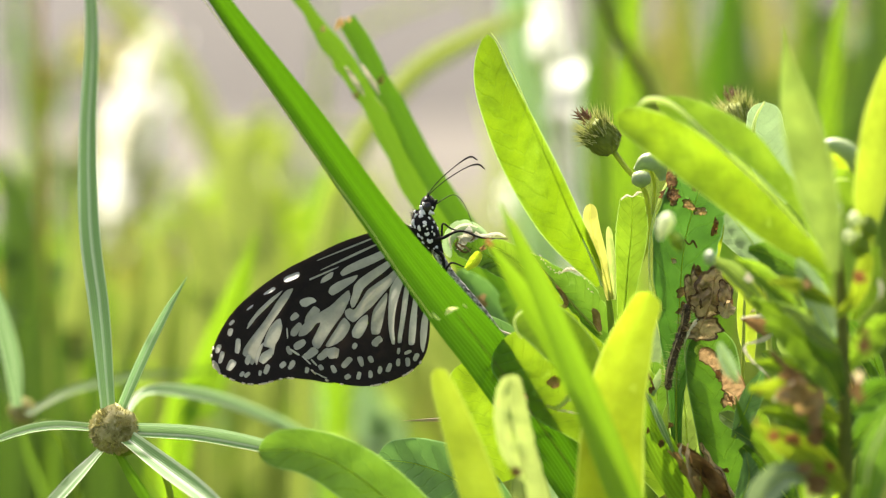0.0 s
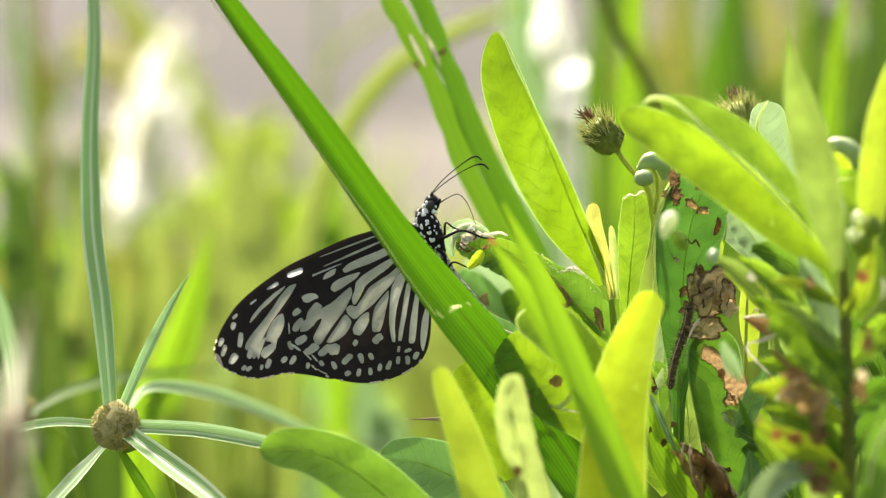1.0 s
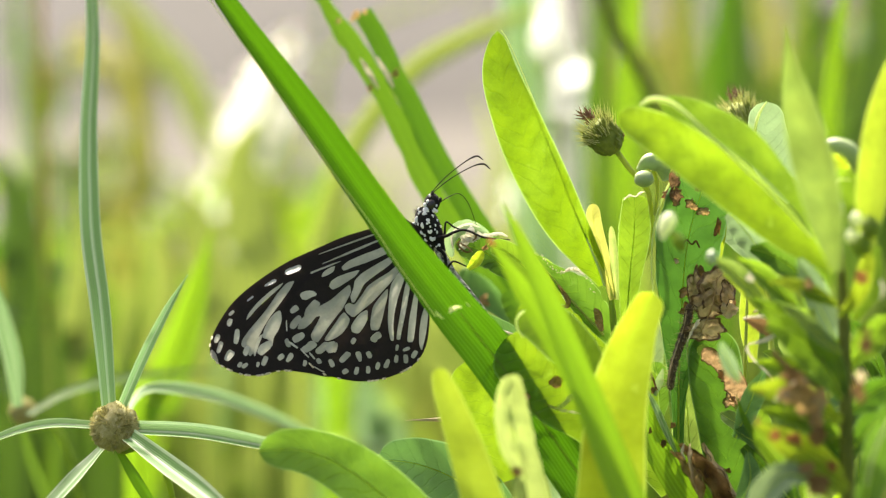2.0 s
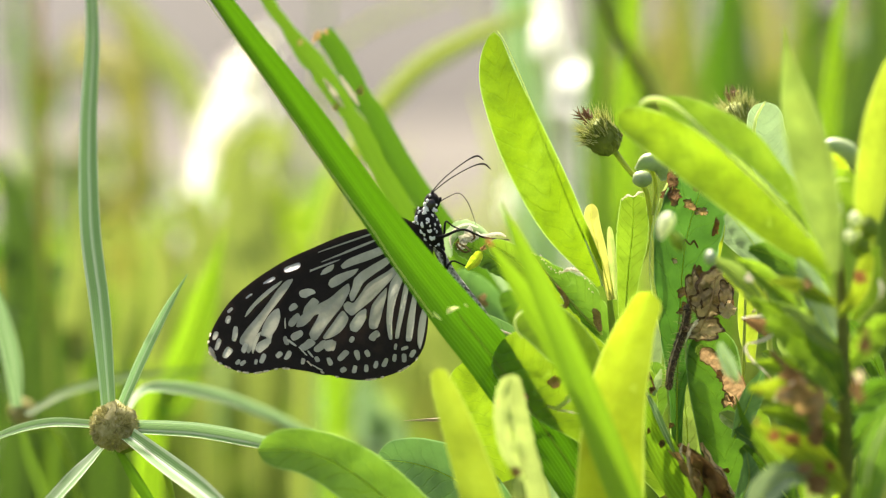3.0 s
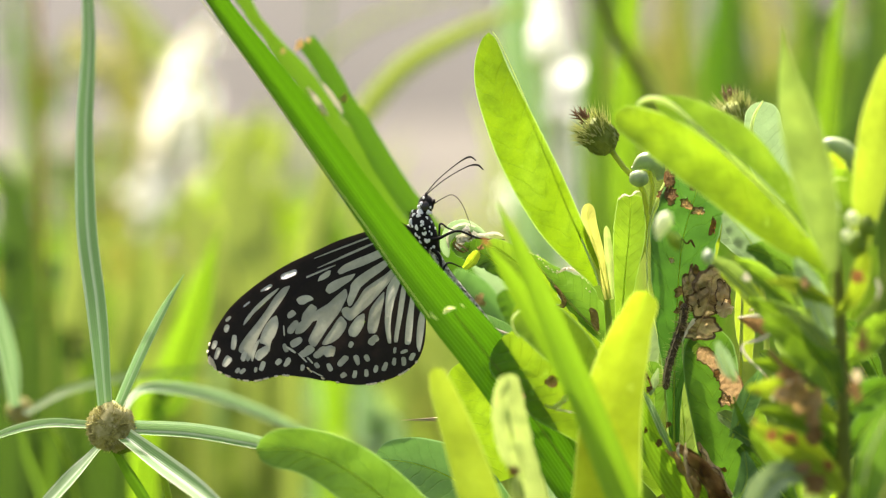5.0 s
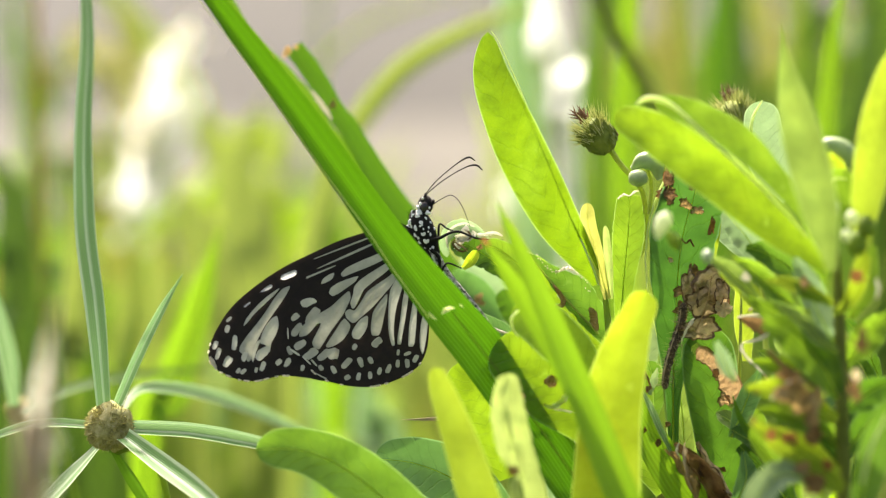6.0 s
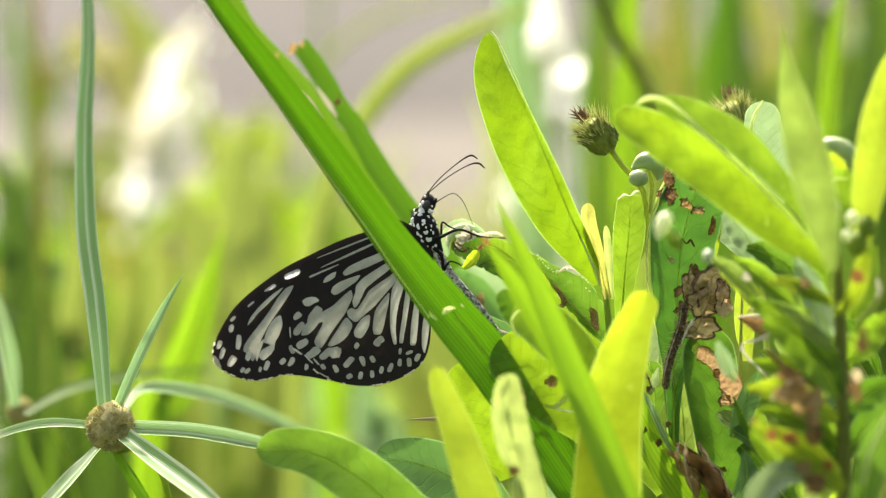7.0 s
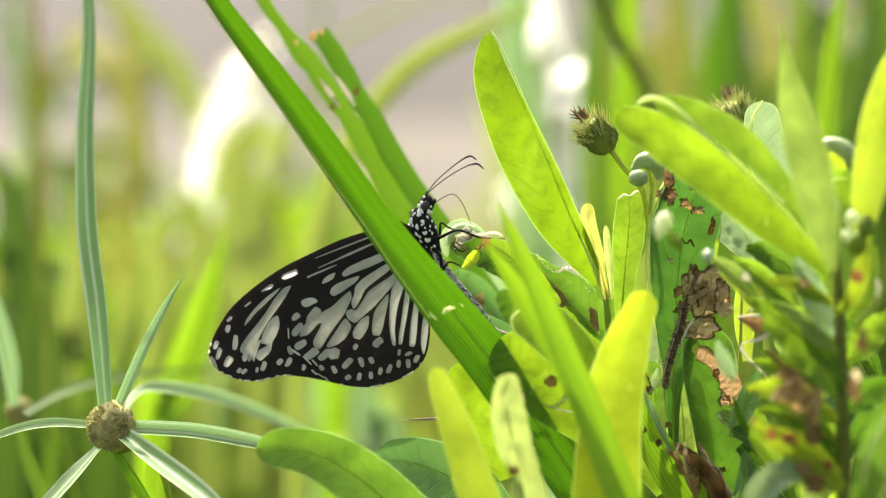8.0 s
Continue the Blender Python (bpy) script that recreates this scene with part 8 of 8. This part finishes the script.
shaded_stalk = thing("grass_stalk", (0.082, 0.68, 0.0), "leaning grass stalk, its shade put into a dark green", "grass", "grass stalks behind the shrub")
part("stem", tube([(0.082, 0.68, 0.0)] + [(0.06769, 0.65401, 0.31123), (0.06027, 0.65732, 0.33475), (0.05433, 0.65928, 0.34872), (0.04839, 0.66072, 0.35901), (0.04394, 0.66186, 0.36709), (0.03919, 0.66331, 0.37738)], (0.0036, 0.0036, 0.0034, 0.0034, 0.0032, 0.0030), 40, 7), STEM_SHADE, shaded_stalk)
# added dark weeds: shade at the meadow's sides put into leaf colour
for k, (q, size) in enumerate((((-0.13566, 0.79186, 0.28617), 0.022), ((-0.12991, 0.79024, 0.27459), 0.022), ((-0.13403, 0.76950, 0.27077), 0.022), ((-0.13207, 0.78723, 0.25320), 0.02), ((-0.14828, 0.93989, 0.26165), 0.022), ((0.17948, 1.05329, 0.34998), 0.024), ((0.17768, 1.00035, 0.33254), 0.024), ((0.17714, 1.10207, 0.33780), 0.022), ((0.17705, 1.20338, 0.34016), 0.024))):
    weed(q, size, 12, LEAF_DEEP_SHADE, 720 + k, "leafy weed added to darken the meadow, shade put into its colour")


def silk(ob, points, spread, count, seed, material, hair):
    """Many fine hairs that stand off a stalk."""
    rng = random.Random(seed)
    line = spline(points, 40)
    bm = bmesh.new()
    for i in range(count):
        k = rng.randrange(4, 41)
        d = Vector((rng.uniform(-1, 1), rng.uniform(-1, 1), rng.uniform(-0.1, 1.2))).normalized()
        s = spread * math.sin(math.pi * min(0.97, 0.12 + k / 46)) * rng.uniform(0.4, 1.0)
        a = line[k]
        side = d.orthogonal().normalized() * (hair * spread)
        bm.faces.new([bm.verts.new(q) for q in (a - side * 0.4, a + side * 0.4, a + d * s * 0.6 + side, a + d * s, a + d * s * 0.6 - side)])
    return part("seed_hairs", bm, material, ob, "silky cream seed hairs")


def plume(name, label, root, points, spread, count, seed, material=PLUME, hair=0.02):
    """A silky seed plume: a stalk and many fine drooping hairs."""
    base = Vector((root[0], root[1], 0.0))
    ob = thing(name, base, label, "grass plume")
    part("stalk", tube([base, *points], (0.003, 0.0025, 0.002, 0.001), 24, 6), STRAW, ob)
    silk(ob, points, spread, count, seed, material, hair)
    return ob


def glinting_grass(label, points, spots, size, seed, loose_by=0.55):
    """A grass stalk whose short glossy leaves lean away and mirror the sun."""
    base = Vector((points[0][0], points[0][1], 0.0))
    ob = thing("glossy_grass_plant", base, label, "grass", "glossy grass in the sun")
    part("stalk", tube([base, *points], (0.003, 0.0025, 0.002, 0.001), 24, 6), STEM_PALE, ob)
    half = (toward + Vector((0, -0.99, 0.14))).normalized()
    rng = random.Random(seed)
    loose = [(Vector(q) + Vector((rng.uniform(-0.45, 0.45), rng.uniform(-1, 1), rng.uniform(-1, 1))) * size * (0.0 if i == 0 else loose_by), k * (0.9 if i == 0 else 0.42)) for q, k in spots for i in range(7)]
    for q, k in loose:
        T = Vector((rng.uniform(-0.15, 0.4), 0.86, rng.uniform(0.40, 0.60))).normalized()
        l, w = size * k * 1.25, size * k * 0.30
        root = q - T * l * 0.5 - Vector((0, 0, 0.04 * l))
        tip_face = half + Vector((rng.uniform(-0.16, 0.16), 0, 0))
        part("leaf", strip([root, q - T * l * 0.2, q + T * l * 0.2, q + T * l * 0.5 - Vector((0, 0, 0.04 * l))], (w * 0.5, w, w, w * 0.2), 0, 8, 14, 6, 0.1, 0.0, seed, None, 0.0, tip_face), SHINY, ob, "glossy leaf, part of its glint put into near-white colour")
        near = min((p for p in spline(points, 30)), key=lambda p: (p - root).length)
        part("petiole", tube([near, (near + root) / 2, root], (0.0012, 0.001, 0.0008), 6, 5), STEM_PALE, ob)
    return ob


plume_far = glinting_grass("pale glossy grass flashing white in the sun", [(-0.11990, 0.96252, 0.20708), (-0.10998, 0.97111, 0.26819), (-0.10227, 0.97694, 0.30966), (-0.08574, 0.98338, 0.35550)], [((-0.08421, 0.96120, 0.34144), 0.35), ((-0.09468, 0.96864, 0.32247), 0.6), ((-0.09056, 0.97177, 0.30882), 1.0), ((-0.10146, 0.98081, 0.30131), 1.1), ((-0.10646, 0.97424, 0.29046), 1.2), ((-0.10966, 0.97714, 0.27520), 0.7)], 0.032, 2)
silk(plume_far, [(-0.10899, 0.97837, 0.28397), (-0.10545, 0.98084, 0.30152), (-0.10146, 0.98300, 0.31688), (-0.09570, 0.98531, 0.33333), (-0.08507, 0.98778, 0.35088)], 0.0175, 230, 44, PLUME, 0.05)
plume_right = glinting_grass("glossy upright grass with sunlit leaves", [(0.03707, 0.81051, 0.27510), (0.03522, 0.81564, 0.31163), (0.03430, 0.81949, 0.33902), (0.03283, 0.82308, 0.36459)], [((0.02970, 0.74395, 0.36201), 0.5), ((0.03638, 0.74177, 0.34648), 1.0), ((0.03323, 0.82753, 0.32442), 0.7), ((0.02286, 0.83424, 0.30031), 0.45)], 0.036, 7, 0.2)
plume_front = plume("grass_plume", "blurred pale grass plume near the lens", (-0.05373, 0.31895, 0.29829), [(-0.05373, 0.31998, 0.30564), (-0.05225, 0.32225, 0.32181), (-0.05136, 0.32411, 0.33504), (-0.04988, 0.32577, 0.34680)], 0.0034, 420, 6, PLUME, 0.09)

for plant, radius in ((big_blade, 0.0016), (torn_blade, 0.0016), (shrub, 0.0018), (perch, 0.0016), (low, 0.0013), (front, 0.0013), (right, 0.0015)):
    rooted(plant, radius)


# ---- what moves ----
def sway(ob, rows, lean=0.0):
    """Leans a thing about its base: seconds, degrees to the east, and millimetres that the bent stalk springs up."""
    at = ob.location.copy()
    walk(ob, [(r[0], pose(at.x, at.y, at.z + (r[2] * 0.001 if len(r) > 2 else 0.0), 0, r[1], 0)) for r in rows])


def ride(ob, carrier, rows):
    """Moves a thing with the shrub that it clings to."""
    foot = Matrix.Translation(carrier.location.copy())
    at = Matrix.Translation(ob.location.copy())
    walk(ob, [(t, foot @ pose(0, 0, 0, 0, a, 0) @ foot.inverted() @ at) for t, a in rows])


def motions():
    sway(torn_blade, [(t, a * 0.0555) for t, a in ((0, 66), (0.1, 200), (0.2, 415), (0.3, 400), (0.4, 246), (0.5, 200), (0.6, 82), (0.7, 95), (0.8, 138), (0.9, 157), (1.0, 173), (1.1, 159), (1.2, 70), (1.3, 53), (1.5, 128), (1.7, 69), (2.1, 95), (2.5, 40), (2.8, 30), (3.0, 28), (3.2, 55), (3.5, 60), (3.7, 20), (4.0, -5), (4.2, -15), (4.5, 0), (4.7, -5), (5.3, 8), (5.8, -15), (6.4, -20), (6.8, -8), (7.2, -12), (7.6, 10), (8.0, 25))])
    sway(plume_far, [(t, (x - 330) * 0.044) for t, x in ((0, 240), (0.1, 210), (0.3, 205), (0.4, 320), (0.5, 240), (0.7, 226), (0.8, 288), (1.0, 262), (1.1, 380), (1.2, 520), (1.3, 500), (1.5, 540), (1.7, 480), (2.2, 420), (2.8, 360), (3.0, 395), (3.2, 420), (3.5, 430), (3.7, 430), (4.0, 400), (4.5, 330), (4.7, 320), (5.2, 300), (5.8, 280), (6.4, 300), (7.0, 292), (7.2, 330), (7.6, 440), (8.0, 400))])
    sway(plume_front, [(t, (x - 90) * 0.0135) for t, x in ((0, -90), (0.3, -40), (0.5, 108), (0.6, 176), (0.7, 150), (0.8, 110), (0.9, 50), (1.0, 30), (1.2, -70), (1.7, -120), (2.4, -60), (2.8, 30), (3.0, -40), (3.3, -110), (4.7, -120), (5.3, 0), (5.8, 96), (6.0, 82), (6.2, 84), (6.4, 100), (6.6, 85), (6.8, 30), (7.0, -20), (7.4, -110), (8.0, -120))])
    sway(sedge_near, [(0, 0.0, -0.4), (0.1, 0.12, 2.4), (0.2, 0.45, 3.8), (0.3, 0.3, 3.4), (0.4, 0.37, 3.6), (0.5, 0.26, 2.4), (0.6, 0.1, 1.4), (0.7, 0.05, 0.9), (0.8, 0.05, 0.4), (1.0, 0.03, 0.1), (1.5, 0.0, 0.0), (3.0, 0.03, 0.2), (4.5, 0.0, 0.0), (6.0, -0.05, 0.0), (8.0, 0.0, 0.0)])
    sway(plume_right, [(0, -0.1), (0.2, -0.7), (0.5, -0.5), (0.8, -0.3), (1.2, 0.1), (2.2, 0.0), (4.5, 0.0), (8.0, 0.0)])
    gusts = [(0, -0.02), (0.25, 0.25), (0.5, 0.18), (1.0, 0.06), (1.5, 0.14), (2.2, 0.1), (3.0, 0.06), (3.5, 0.05), (4.5, 0.0), (6.0, -0.04), (8.0, -0.03)]
    sway(shrub, gusts)
    sway(perch, [(t, a * 0.7) for t, a in gusts])
    for ob in (larva, dead_curl, dead_base, dead_pale, dead_scrap, pods, bud_near, bud_far):
        ride(ob, shrub, gusts)
    up = LEAF_UP.location.copy()
    walk(LEAF_UP, [(t, pose(*up, 0, a, 0)) for t, a in ((0, -0.7), (0.25, 0.0), (0.5, 0.2), (1.0, 0.4), (1.5, 1.1), (2.2, 0.6), (3.0, 0.4), (3.5, 0.7), (4.0, 0.35), (4.5, 0.0), (8.0, 0.0))])
    sway(right, [(0, -0.02), (0.25, 0.3), (0.5, 0.2), (1.0, 0.1), (1.5, 0.08), (2.2, 0.04), (3.0, 0.03), (4.5, 0.0), (8.0, 0.0)])
    sway(front, [(0, 0.05), (0.3, 0.6), (0.5, 0.8), (1.0, 0.15), (1.5, 0.2), (3.0, 0.1), (4.5, 0.0), (8.0, 0.0)])
    sway(big_blade, [(0, 0.0), (0.25, 0.25), (0.5, 0.2), (1.0, 0.22), (1.5, 0.3), (2.2, 0.2), (3.0, 0.12), (3.5, 0.2), (4.0, 0.05), (4.5, 0.0), (6.0, -0.1), (8.0, -0.05)])
    sway(far_a, [(0, 1.6), (0.2, 4.0), (0.5, 1.0), (1.0, -0.4), (1.5, -0.6), (3.0, 0.2), (4.5, 0.0), (6.0, 0.1), (8.0, 0.4)])
    sway(far_arch, [(0, 0.6), (0.2, 2.0), (0.5, 0.5), (1.0, -0.5), (1.5, 0.2), (3.0, 0.6), (3.5, 1.2), (4.5, 0.0), (8.0, 0.3)])
    seat = hindwing.location.copy()
    walk(hindwing, [(t, pose(seat.x + dx * 0.001, seat.y, seat.z + dz * 0.001, 0, a, 0)) for t, dx, dz, a in ((0, 0, 0, 0), (4.7, 0, 0, 0), (5.3, 0.35, -0.1, -0.2), (5.8, 0.75, -0.25, -0.4), (6.5, 0.7, -0.35, -0.3), (7.0, 0.55, -0.4, -0.1), (7.5, 0.65, -0.5, -0.1), (8.0, 0.75, -0.55, 0.0))])
    at = SEAT
    walk(butterfly, [(t, pose(at[0] + dx * 0.000108, at[1], at[2] + dz * 0.000108, TILT, -ry, rz)) for t, dx, dz, ry, rz in (
        (0, 0, 0, 1.2, 0), (0.1, 4, 8, 0.6, -12), (0.2, 8, 17, 0.0, -24), (0.3, 5, 14, 0.1, -16), (0.4, 8, 15, 0.2, -27), (0.5, 3, 4, 0.5, -12), (0.6, 3, 1, 0.6, -11), (0.7, 3, 1, 0.5, -20), (0.8, 2, 0, 0.6, -8),
        (1.0, 2, 0, 0.6, -5), (1.5, 4, 3, -0.4, -3), (2.2, 3, 3, -1.0, 0), (3.0, 4, 4, -1.6, 0), (3.5, 2, 4, -1.4, 0), (4.0, 1, 1, -0.5, 0), (4.5, 0, 0, 0, 0), (5.2, -1, -1, 0.6, -2), (6.0, -1, -2, 0.9, -4), (6.5, 1, -1, 1.2, -5), (7.0, 3, 1, 1.4, -5), (7.5, 2, 0, 1.1, -3), (8.0, 1, 0, 0.8, -2))])


motions()
